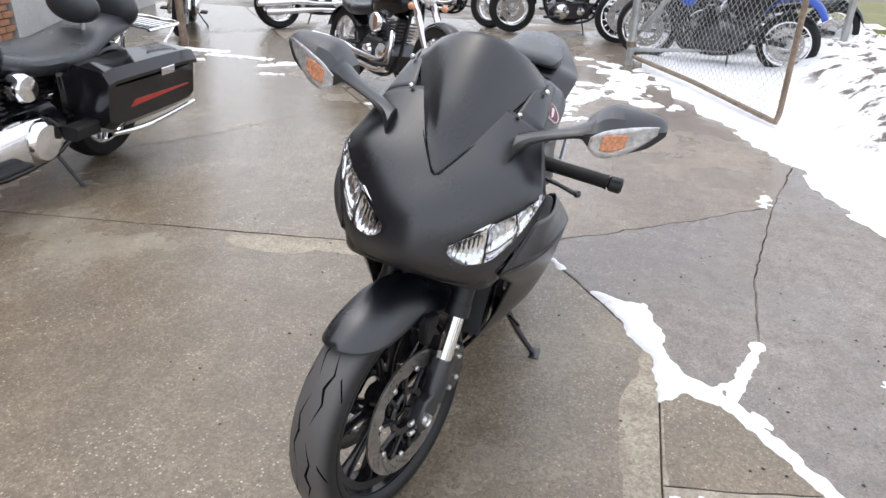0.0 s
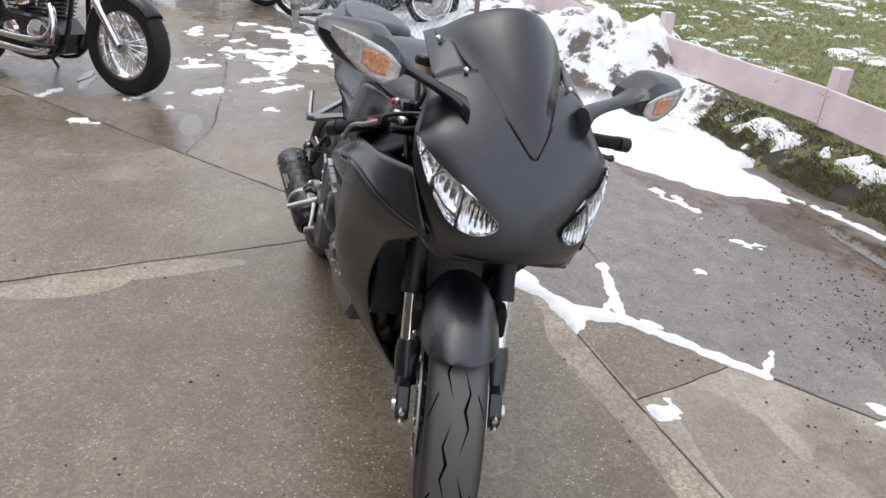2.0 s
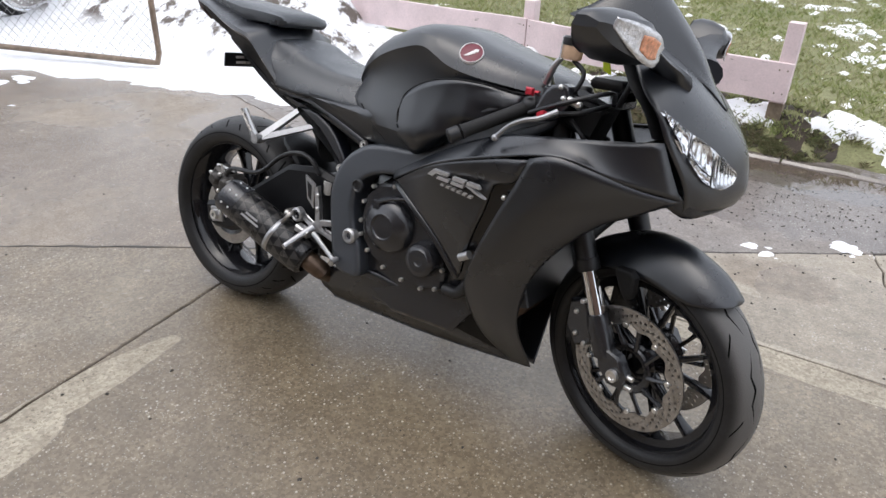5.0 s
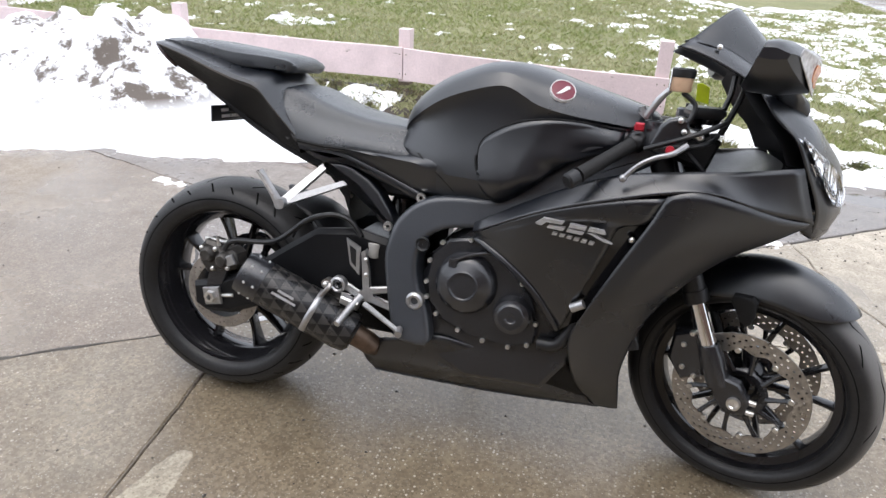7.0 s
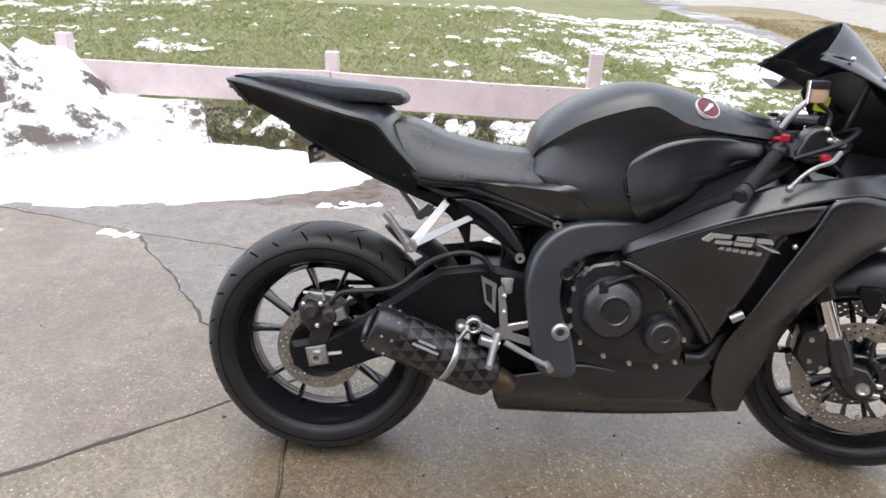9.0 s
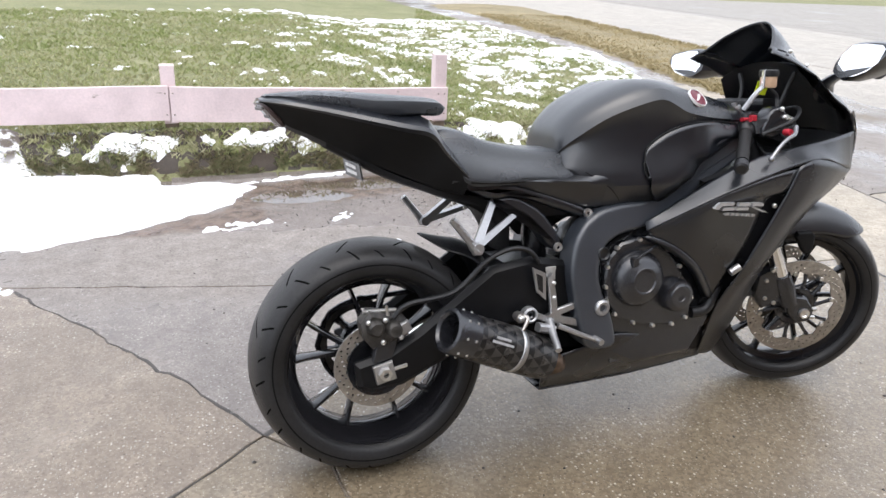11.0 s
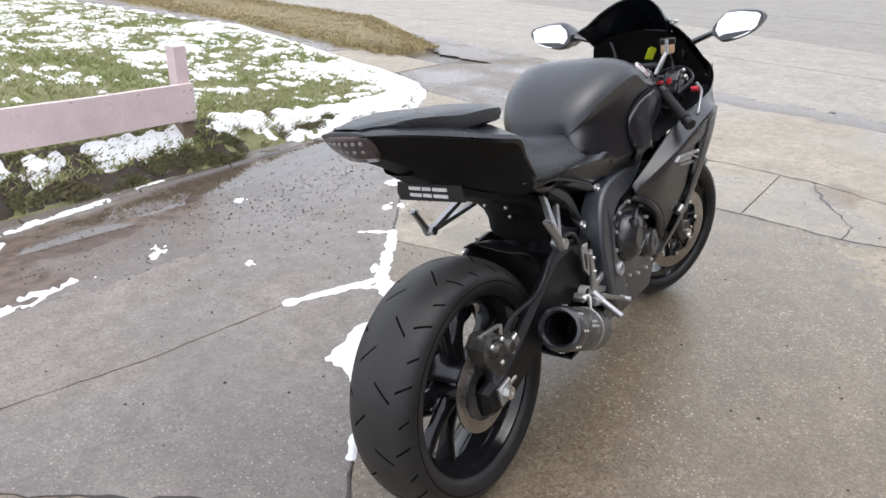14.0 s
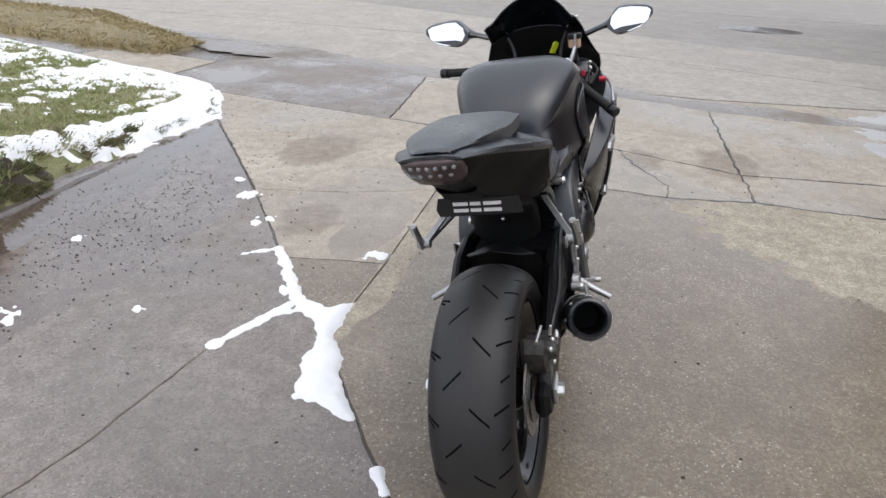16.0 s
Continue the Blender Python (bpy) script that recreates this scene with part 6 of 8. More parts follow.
for s in SIDES:
    leg = steered(part("fork_leg", Build().tube([fork(s, 0.25), fork(s, 0.60)], [0.027, 0.027], 20).tube([fork(s, 0.245), fork(s, 0.275)], [0.0295, 0.0295], 20), M["plastic"], bike, "black fork tube with a bright lower stanchion"))
    part("stanchion", Build().tube([fork(s, 0.10), fork(s, 0.26)], 0.0205, 20), M["chrome"], leg)
    part("fork_foot", Build().tube([fork(s, 0.135), fork(s, 0.10), fork(s, 0.03)], [0.026, 0.03, 0.027], 16).prism([(STEM.x - 0.03, STEM.z + 0.06), (STEM.x + 0.035, STEM.z + 0.05), (STEM.x + 0.065, STEM.z + 0.008), (STEM.x + 0.055, STEM.z - 0.03), (STEM.x + 0.015, STEM.z - 0.035), (STEM.x - 0.02, STEM.z)], s * 0.09, s * 0.122, 0.005), M["engine"], leg)
    part("axle_end", Build().lathe([(0.001, s * 0.126), (0.008, s * 0.127), (0.011, s * 0.131), (0.0155, s * 0.131), (0.017, s * 0.118)], (FW[0], 0, FW[2]), n=20), M["bolt"], leg)
    for dz in (-0.022, 0.006):
        part("pinch_bolt", Build().lathe([(0.001, 0.008), (0.006, 0.008), (0.007, 0.004), (0.007, -0.01)], (FW[0] + 0.038, s * 0.106, FW[2] + dz), "x", 10), M["bolt"], leg)
    # radial calliper behind the leg
    cal = steered(part("brake_calliper", Build().prism([(STEM.x - 0.10, STEM.z + 0.01), (STEM.x - 0.045, STEM.z + 0.04), (STEM.x - 0.055, STEM.z + 0.10), (STEM.x - 0.085, STEM.z + 0.155), (STEM.x - 0.135, STEM.z + 0.13), (STEM.x - 0.14, STEM.z + 0.06)], s * 0.045, s * 0.118, 0.010), M["engine"], bike, "black radial brake calliper"))
    for dx, dz in ((-0.10, 0.05), (-0.105, 0.11), (-0.07, 0.035), (-0.09, 0.145)):
        part("bolt", Build().lathe([(0.001, s * 0.124), (0.005, s * 0.124), (0.007, s * 0.12), (0.007, s * 0.112)], (STEM.x + dx, 0, STEM.z + dz), n=10), M["bolt"], cal)
    part("brake_hose", Build().tube([(STEM.x - 0.09, s * 0.10, STEM.z + 0.15), (STEM.x - 0.12, s * 0.10, STEM.z + 0.27), (STEM.x - 0.16, s * 0.08, STEM.z + 0.40)], 0.005, 8, 14), M["plastic"], cal)

# front mudguard with its two side blades
def guard(a, v, lift=0.0, drop=0.052):
    """A place over the front tyre at angle a, across v from -1 to 1."""
    r = 0.322 + lift - drop * abs(v) ** 2.6
    return (FW[0] + r * math.cos(a), 0.078 * v, FW[2] + r * math.sin(a))


secs = []
for a, wid, drop in ((0.90, 0.06, 0.004), (0.915, 0.38, 0.016), (0.955, 0.66, 0.034), (1.03, 0.88, 0.050), (1.16, 1.02, 0.066), (1.4, 1.05, 0.078), (1.6, 1.05, 0.080), (1.8, 1.03, 0.078), (2.1, 0.95, 0.060), (2.3, 0.85, 0.050)):
    secs.append([guard(a, v * wid, 0.012 * math.sin(min(1, (a - 0.95) / 1.1) * math.pi), drop / wid ** 2.6 * min(1, wid)) for v in np.linspace(-1, 1, 15)])
mud = steered(part("front_mudguard", Build().loft(secs, 26, 26), M["paint"], bike, "matte black front mudguard", thick=0.003))
steered(both("mudguard_blade", Build().pad([(0.645, 0.565), (0.712, 0.570), (0.712, 0.505), (0.690, 0.490)], 0.084, 0.104, 0.008, soft=1), M["under"], bike))

# yokes, clip-ons, grips and controls, where they end up after turning
steered(part("top_yoke", Build().prism([(STEM.x - 0.30, -0.145), (STEM.x - 0.21, -0.13), (STEM.x - 0.20, 0), (STEM.x - 0.21, 0.13), (STEM.x - 0.30, 0.145), (STEM.x - 0.315, 0.05), (STEM.x - 0.315, -0.05)], 0.865, 0.89, 0.005, axis="z"), M["engine"], bike))
steered(part("bottom_yoke", Build().prism([(STEM.x - 0.20, -0.14), (STEM.x - 0.13, -0.13), (STEM.x - 0.12, 0.13), (STEM.x - 0.20, 0.14)], 0.64, 0.675, 0.005, axis="z"), M["engine"], bike))
ENDS = {-1: ((0.395, -0.115, 0.900), (0.233, -0.282, 0.788)), 1: ((0.475, 0.110, 0.925), (0.505, 0.36, 0.930))}
for s in SIDES:
    root, end = (Vector(p) for p in ENDS[s])
    d = (end - root).normalized()
    bar = part("handlebar", Build().tube([root - d * 0.02, end - d * 0.01], 0.011, 12).lathe([(0.031, -0.02), (0.036, -0.016), (0.036, 0.016), (0.031, 0.02), (0.027, 0.02), (0.027, -0.02)], tuple(root), "z", 20), M["engine"], bike)
    g0 = root + d * 0.085
    part("grip", Build().tube([g0, g0.lerp(end, 0.3), g0.lerp(end, 0.85), end - d * 0.018], [0.0165, 0.0155, 0.016, 0.018], 16), M["rubber"], bar, "ribbed black rubber grip")
    part("bar_end", Build().tube([end - d * 0.016, end - d * 0.012, end + d * 0.012, end + d * 0.016], [0.012, 0.018, 0.018, 0.013], 16), M["plastic"], bar)
    sw = part("switch_block", Build().tube([g0 - d * 0.045, g0 - d * 0.035, g0 - d * 0.008, g0], [0.017, 0.024, 0.024, 0.018], 12), M["plastic"], bar)
    fwd = Vector((0.94, -0.33, 0))
    part("switch", Build().box(g0 - d * 0.03 + Vector((-0.008, 0, 0.024)), (0.022, 0.016, 0.010), lip=0.003), M["red"] if s < 0 else M["plastic"], sw)
    pivot = root + d * 0.055 + fwd * 0.045
    tip = Vector((0.335, -0.277, 0.802)) if s < 0 else Vector((0.58, 0.285, 0.911))
    bend = [(0.452, -0.235, 0.880), (0.425, -0.258, 0.862), (0.392, -0.268, 0.851), (0.362, -0.275, 0.833), tip] if s < 0 else [pivot, pivot.lerp(tip, 0.25) + fwd * 0.016, pivot.lerp(tip, 0.7) + fwd * 0.006, tip - d * 0.008, tip]
    lever = part("lever", Build().tube(bend, [0.0068, 0.006, 0.005, 0.0046, 0.006], 10, 20).ball(tip, 0.0085), M["engine"] if s > 0 else mat("grey_lever", (0.34, 0.34, 0.35), 0.30, 0.8, 0.1, 60), bar, "folding hand lever with red adjuster")
    part("adjuster", Build().box(pivot + fwd * 0.012 + d * 0.02, (0.03, 0.022, 0.016), lip=0.003), M["red"], lever)
    part("perch", Build().pad([(0.372, 0.862), (0.40, 0.925), (0.445, 0.938), (0.462, 0.90), (0.448, 0.862), (0.41, 0.845)], s * 0.150, s * 0.196, 0.008, soft=1), M["engine"], bar) if s < 0 else None
    part("master_cylinder", Build().box(pivot - fwd * 0.012 - d * 0.01 + Vector((0, 0, 0.002)), (0.068, 0.052, 0.040), Matrix.Rotation(math.atan2(d.y, d.x), 4, "Z"), lip=0.006), M["engine"], bar)
    for k in range(2):
        part("bolt", Build().ball(Vector((0.434 + 0.010 * k, -0.199, 0.928 - 0.023 * k)) if s < 0 else pivot + Vector((-0.012, s * 0.02, 0.022 - 0.03 * k)), 0.0068, 10, 6), M["bolt"], bar)
part("span_adjuster", Build().lathe([(0.001, -0.012), (0.009, -0.011), (0.010, 0), (0.009, 0.011), (0.001, 0.012)], (0.42, -0.24, 0.867), n=14, closed=False), M["red"], bike, "red brake lever adjuster")
part("start_button", Build().box((0.353, -0.18, 0.904), (0.020, 0.014, 0.018), lip=0.004), M["red"], bike, "red switch on the right bar")
yoke = part("top_yoke", Build().prism([(0.315, -0.125), (0.345, -0.140), (0.392, -0.130), (0.405, -0.06), (0.425, 0.0), (0.405, 0.06), (0.392, 0.130), (0.345, 0.140), (0.315, 0.125), (0.335, 0.04), (0.335, -0.04)], 0.872, 0.900, 0.006, axis="z"), M["engine"], bike, "black cast top fork yoke")
part("stem_nut", Build().lathe([(0.001, 0.018), (0.012, 0.018), (0.016, 0.012), (0.018, 0.0)], (0.372, 0.0, 0.900), "z", 6, closed=False), M["bolt"], yoke, sharp=20)
part("ignition_lock", Build().lathe([(0.001, 0.026), (0.015, 0.026), (0.020, 0.020), (0.021, 0.0)], (0.410, 0.0, 0.898), "z", 20, closed=False), M["plastic"], yoke)
part("hose_joint", Build().tube([(0.452, -0.196, 0.905), (0.476, -0.190, 0.897)], 0.009, 10).ball((0.478, -0.190, 0.896), 0.010, 10, 6), M["bolt"], bike)
for k in range(5):
    part("cable", Build().tube([(0.375 + 0.012 * k, -0.165 + 0.012 * k, 0.868 - 0.004 * k), (0.44 + 0.010 * k, -0.175 + 0.02 * k, 0.905 - 0.016 * k), (0.50, -0.13 + 0.03 * k, 0.90 - 0.022 * k), (0.47, -0.05 + 0.01 * k, 0.85 - 0.01 * k)], 0.0042, 6, 18), M["plastic"], bike)
part("loom_box", Build().box((0.47, -0.10, 0.868), (0.10, 0.10, 0.075), Matrix.Rotation(radians(18), 4, "Y"), lip=0.012), M["under"], bike)
# brake fluid cup on a bright stay
cup = part("fluid_reservoir", Build().lathe([(0.001, 0), (0.019, 0.0), (0.022, 0.004), (0.0225, 0.034), (0.001, 0.034)], (0.425, -0.150, 0.985), "z", 24, closed=False), M["fluid"], bike, "amber brake fluid cup with a black cap")
part("cap", Build().lathe([(0.0245, 0.030), (0.026, 0.034), (0.026, 0.046), (0.022, 0.050), (0.001, 0.050)], (0.425, -0.150, 0.985), "z", 24, closed=False), M["plastic"], cup)
part("strap", Build().box((0.402, -0.155, 1.008), (0.006, 0.012, 0.050), lip=0.002), M["chrome"], cup)
part("stay", Build().tube([(0.405, -0.152, 0.99), (0.385, -0.145, 0.965), (0.365, -0.13, 0.925)], [0.006, 0.008, 0.008], 8, 8), M["alloy"], cup, "bright bent stay")
part("fork_cap", Build().tube([(0.365, -0.105, 0.905), (0.355, -0.105, 0.935)], [0.018, 0.016], 14).tube([(0.355, -0.105, 0.935), (0.353, -0.105, 0.945)], [0.008, 0.008], 10), M["alloy"], bike)
# cables behind the screen
for pts in ([(0.40, -0.19, 0.865), (0.48, -0.20, 0.88), (0.52, -0.12, 0.90), (0.47, -0.02, 0.88)], [(0.37, -0.2, 0.86), (0.46, -0.22, 0.90), (0.53, -0.15, 0.93), (0.50, -0.03, 0.90)], [(0.46, -0.17, 0.86), (0.50, -0.17, 0.82), (0.46, -0.13, 0.80), (0.44, -0.1, 0.84)],
            [(0.51, 0.20, 0.92), (0.54, 0.12, 0.95), (0.50, 0.02, 0.92)], [(0.43, -0.15, 0.985), (0.46, -0.15, 0.96), (0.45, -0.16, 0.92), (0.42, -0.17, 0.88)]):
    part("cable", Build().tube(pts, 0.0055, 8, 20), M["plastic"], bike)
dash = part("instrument_panel", Build().prism([(0.46, -0.10), (0.53, -0.085), (0.545, 0), (0.53, 0.085), (0.46, 0.10), (0.45, 0)], 0.93, 0.955, 0.008, axis="z"), M["plastic"], bike)
part("sticker", Build().add(Build().prism([(-0.016, -0.02), (0.016, -0.02), (0.016, 0.02), (-0.004, 0.026), (-0.016, 0.02)], -0.001, 0.001, 0.0005), pose(0.478, -0.071, 0.984, 25, 10, -35)), M["yellow"], dash, "yellow-green warning tag")
both("screen_stay", Build().tube([(0.53, 0.08, 0.90), (0.555, 0.09, 0.98), (0.56, 0.11, 1.03)], 0.007, 8, 8), M["plastic"], bike)
part("nose_liner", Build().loft([[(x - 0.035, y * 0.93, z) for x, y, z in s] for s in nose_secs[2:6]], 10, 20), M["plastic"], bike)


# ---- headlights ----
def nose_at(u, v, out=0.0):
    """A place on the nose at level u and v across, moved out along the skin's normal."""
    def raw(u, v):
        i, j = min(int(u), len(NOSE) - 2), min(int(v), 3)
        a, c = u - i, v - j
        P = [[Vector(NOSE[i + di][j + dj]) for dj in (0, 1)] for di in (0, 1)]
        return (P[0][0] * (1 - c) + P[0][1] * c) * (1 - a) + (P[1][0] * (1 - c) + P[1][1] * c) * a
    p = raw(u, v)
    n = (raw(u + 0.05, v) - raw(u - 0.05, v)).cross(raw(u, v + 0.05) - raw(u, max(v - 0.05, 0)))
    n = n.normalized()
    if n.x < 0:
        n = -n
    return p + n * out


LOW = [(1.42, 1.22), (1.22, 1.48), (1.10, 2.15), (1.18, 2.95), (1.60, 3.45), (2.30, 3.72), (3.02, 3.88)]
UPP = [(1.46, 1.22), (1.60, 1.48), (1.82, 1.95), (2.08, 2.50), (2.42, 3.20), (2.75, 3.60), (3.05, 3.88)]
lo2, up2 = spline([(a, c, 0) for a, c in LOW], 24), spline([(a, c, 0) for a, c in UPP], 24)


def lamp_patch(out, shrink=0.0, dip=0.0):
    q = Build()
    rows = []
    for i in range(25):
        a, c = lo2[i], up2[i]
        row = []
        for t in np.linspace(0 + shrink, 1 - shrink, 11):
            p = a.lerp(c, t)
            e = math.sin(math.pi * t) * math.sin(math.pi * min(max(i / 24, 0.0), 1)) ** 0.5
            row.append(nose_at(p.x, p.y, out + dip * e))
        rows.append(row)
    return q.grid(rows)


def lobe(i0, i1, t0, t1, rim, deep):
    """A hollow reflector over part of the lamp."""
    rows = []
    for i in np.linspace(i0, i1, 49):
        k, f = min(int(i), 23), i - min(int(i), 23)
        a, c = lo2[k].lerp(lo2[k + 1], f), up2[k].lerp(up2[k + 1], f)
        row = []
        for t in np.linspace(t0, t1, 11):
            p = a.lerp(c, t)
            u, v = (i - i0) / (i1 - i0) * 2 - 1, (t - t0) / (t1 - t0) * 2 - 1
            e = max(0.0, 1 - (abs(u) ** 2.5 + abs(v) ** 2.5))
            row.append(nose_at(p.x, p.y, rim - (rim - deep) * e ** 0.6 + 0.0011 * abs(math.sin(math.pi * i * 0.8)) * min(1.0, e * 3)))
        rows.append(row)
    return Build().grid(rows)


for s in SIDES:
    flip = (lambda b: b) if s > 0 else (lambda b: b.mirrored())
    hl = part("headlight", flip(lamp_patch(0.0015)), M["reflector"], bike, "clear headlight with faceted reflectors", thick=0.003)
    for i0, i1, t0, t1 in ((0.6, 9.6, 0.04, 0.96), (10.0, 15.6, 0.30, 0.96), (10.2, 15.2, 0.04, 0.26), (16.0, 20.0, 0.06, 0.95), (20.4, 23.4, 0.06, 0.95)):
        part("reflector", flip(lobe(i0, i1, t0, t1, 0.010, 0.0025)), M["reflector"], hl, sharp=60)
    q = Build()
    for i in range(2, 10):
        a, c = lo2[i], up2[i]
        q.tube([nose_at(*(a.lerp(c, t).xy), 0.0095 - 0.004 * math.sin(math.pi * t)) for t in np.linspace(0.55, 0.94, 5)], 0.0014, 5)
    part("rib", flip(q), M["gloss"], hl)
    part("lens", flip(lamp_patch(0.011, 0.0, 0.004)), M["clear"], hl, "clear lens").visible_shadow = False
    # the sharp lip below the lamp
    part("nose_lip", flip(Build().loft([[(0.80, 0.03, 0.742), (0.785, 0.09, 0.738), (0.755, 0.15, 0.742), (0.70, 0.20, 0.78)], [(0.806, 0.03, 0.730), (0.79, 0.09, 0.722), (0.745, 0.155, 0.708), (0.69, 0.19, 0.74)]], 4, 14)), M["gloss"], bike, thick=0.004)
part("nose_duct", Build().loft([[(0.79, 0, 0.735), (0.77, 0.06, 0.73), (0.74, 0.12, 0.72), (0.70, 0.16, 0.72)], [(0.60, 0, 0.70), (0.60, 0.06, 0.70), (0.60, 0.12, 0.70), (0.60, 0.16, 0.71)]], 6, 10).loft([[(0.79, 0, 0.735), (0.77, -0.06, 0.73), (0.74, -0.12, 0.72), (0.70, -0.16, 0.72)], [(0.60, 0, 0.70), (0.60, -0.06, 0.70), (0.60, -0.12, 0.70), (0.60, -0.16, 0.71)]], 6, 10), M["plastic"], bike)
part("radiator", Build().box((0.37, 0, 0.52), (0.035, 0.30, 0.30), Matrix.Rotation(radians(-20), 4, "Y"), lip=0.004), M["plastic"], bike)
for k in range(4):
    y = -0.105 + 0.07 * k
    part("header_pipe", Build().tube([(0.30, y, 0.46), (0.365, y, 0.40), (0.36, y * 0.9, 0.32), (0.28, y * 0.6, 0.26), (0.10, y * 0.4, 0.24)], 0.019, 12, 18), M["exhaust"], bike, "heat-browned exhaust header")

# ---- mirrors ----
def mirror_front(y):
    """How far ahead the front of the mirror's shell lies at y."""
    pts = ((0.25, 0.640), (0.28, 0.650), (0.30, 0.646), (0.34, 0.632), (0.385, 0.606), (0.408, 0.586), (0.43, 0.565))
    for (a, u), (c, v) in zip(pts, pts[1:]):
        if a <= y <= c:
            return u + (v - u) * (y - a) / (c - a)
    return pts[-1][1]


def glass_x(y, z):
    return 0.530 - 0.12 * (y - 0.34) + 0.30 * (z - 1.055)


for s in SIDES:
    def flip(b, s=s):
        b.v = [(x, y, z + 0.010 * s) for x, y, z in b.v]
        return b if s > 0 else b.mirrored()
    secs = []
    for y, zt, zb in ((0.260, 1.060, 1.034), (0.278, 1.086, 1.018), (0.300, 1.106, 1.008), (0.340, 1.108, 1.016), (0.385, 1.104, 1.034), (0.408, 1.098, 1.054), (0.419, 1.088, 1.068)):
        h, xf = zt - zb, mirror_front(y)
        xb0, xb1 = glass_x(y, zb), glass_x(y, zt)
        secs.append([(xb1, y, zt - 0.05 * h), (xb1 + 0.018, y, zt), (0.5 * (xb1 + xf), y, zt - 0.03 * h), (xf - 0.016, y, zt - 0.16 * h), (xf, y, zb + 0.58 * h), (xf - 0.004, y, zb + 0.10 * h), (0.5 * (xb0 + xf), y, zb), (xb0 + 0.012, y, zb + 0.02 * h), (xb0, y, zb + 0.10 * h)])
    mir = part("mirror", flip(Build().loft([[p for p in r] + [r[0]] for r in secs], 26, 9, caps=True, straight=True)), M["paint"], bike, "black faired mirror with a built-in indicator", sharp=34)
    ring = lambda y, z, hx, hz, x: [(x + hx * math.cos(a), y, z + hz * math.sin(a)) for a in np.linspace(0, 2 * math.pi, 13)]
    part("stalk", flip(Build().loft([ring(0.132, 0.982, 0.040, 0.034, 0.650), ring(0.150, 1.004, 0.030, 0.018, 0.640), ring(0.18, 1.018, 0.026, 0.012, 0.628), ring(0.225, 1.034, 0.026, 0.011, 0.618), ring(0.252, 1.044, 0.034, 0.014, 0.608), ring(0.272, 1.050, 0.040, 0.024, 0.605)], 22, 12, caps=True, straight=True)), M["paint"], mir)
    def lens_grid(rows_, lift):
        return Build().loft([[(mirror_front(y) - (0.004 if k else 0.0) + lift, y, z) for k, z in enumerate((a, 0.5 * (a + c), c))] for y, a, c in rows_], 16, 6)
    ind = part("indicator", flip(lens_grid(((0.274, 1.050, 1.027), (0.30, 1.070, 1.013), (0.335, 1.082, 1.021), (0.37, 1.089, 1.044), (0.400, 1.091, 1.073)), 0.0075)), M["lampglass"], mir, "clear indicator with an amber middle", thick=0.002)
    part("amber_lens", flip(lens_grid(((0.298, 1.058, 1.028), (0.320, 1.066, 1.028), (0.345, 1.068, 1.042)), 0.0090)), M["amber"], ind, "amber bulb window", thick=0.002)
    face = [(0.270, 1.050), (0.277, 1.078), (0.303, 1.101), (0.345, 1.102), (0.400, 1.094), (0.412, 1.084), (0.402, 1.052), (0.375, 1.032), (0.340, 1.021), (0.290, 1.020)]
    part("mirror_glass", flip(Build().fan([(glass_x(y, z) - 0.002, y, z) for y, z in face])), M["mirror"], mir, "bright mirror glass", sharp=180, fix=False)

# ---- frame, engine, swingarm ----
both("frame_spar", Build().pad([(-0.106, 0.680), (-0.155, 0.650), (-0.190, 0.604), (-0.207, 0.520), (-0.188, 0.418), (-0.164, 0.305), (-0.060, 0.300), (-0.080, 0.400), (-0.108, 0.455), (-0.119, 0.500), (-0.117, 0.550), (-0.096, 0.588), (-0.05, 0.612), (0.021, 0.622), (0.10, 0.655), (0.25, 0.74), (0.42, 0.83), (0.40, 0.872), (0.274, 0.856), (0.20, 0.806), (0.135, 0.750), (0.09, 0.716), (0.04, 0.696), (-0.04, 0.692)], 0.115, 0.186, 0.013, soft=2, steps=5).slant(0.14, 0.56, 0.17, 0.05), M["frame"], bike, label="satin charcoal cast frame spar")
for s in SIDES:
    part("pivot_nut", Build().lathe([(0.009, s * 0.190), (0.011, s * 0.201), (0.017, s * 0.202), (0.022, s * 0.197), (0.0235, s * 0.180)], (-0.113, 0, 0.420), n=24), M["alloy"], bike, "bright swingarm pivot collar")
    part("frame_plug", Build().lathe([(0.001, s * 0.183), (0.012, s * 0.184), (0.016, s * 0.1885), (0.019, s * 0.183)], (-0.108, 0, 0.565), n=20), M["plastic"], bike)
    for x, z, y in ((-0.134, 0.670, 0.140), (-0.217, 0.583, 0.133)):
        part("frame_bolt", Build().lathe([(0.004, s * (y + 0.004)), (0.006, s * (y + 0.008)), (0.011, s * (y + 0.008)), (0.013, s * y)], (x, 0, z), n=16), M["bolt"], bike)
part("crankcase", Build().prism([(-0.13, 0.30), (0.02, 0.22), (0.22, 0.23), (0.29, 0.33), (0.30, 0.50), (0.26, 0.66), (0.05, 0.66), (-0.06, 0.58), (-0.13, 0.45)], -0.15, 0.15, 0.015), M["engine"], bike, "black engine block")
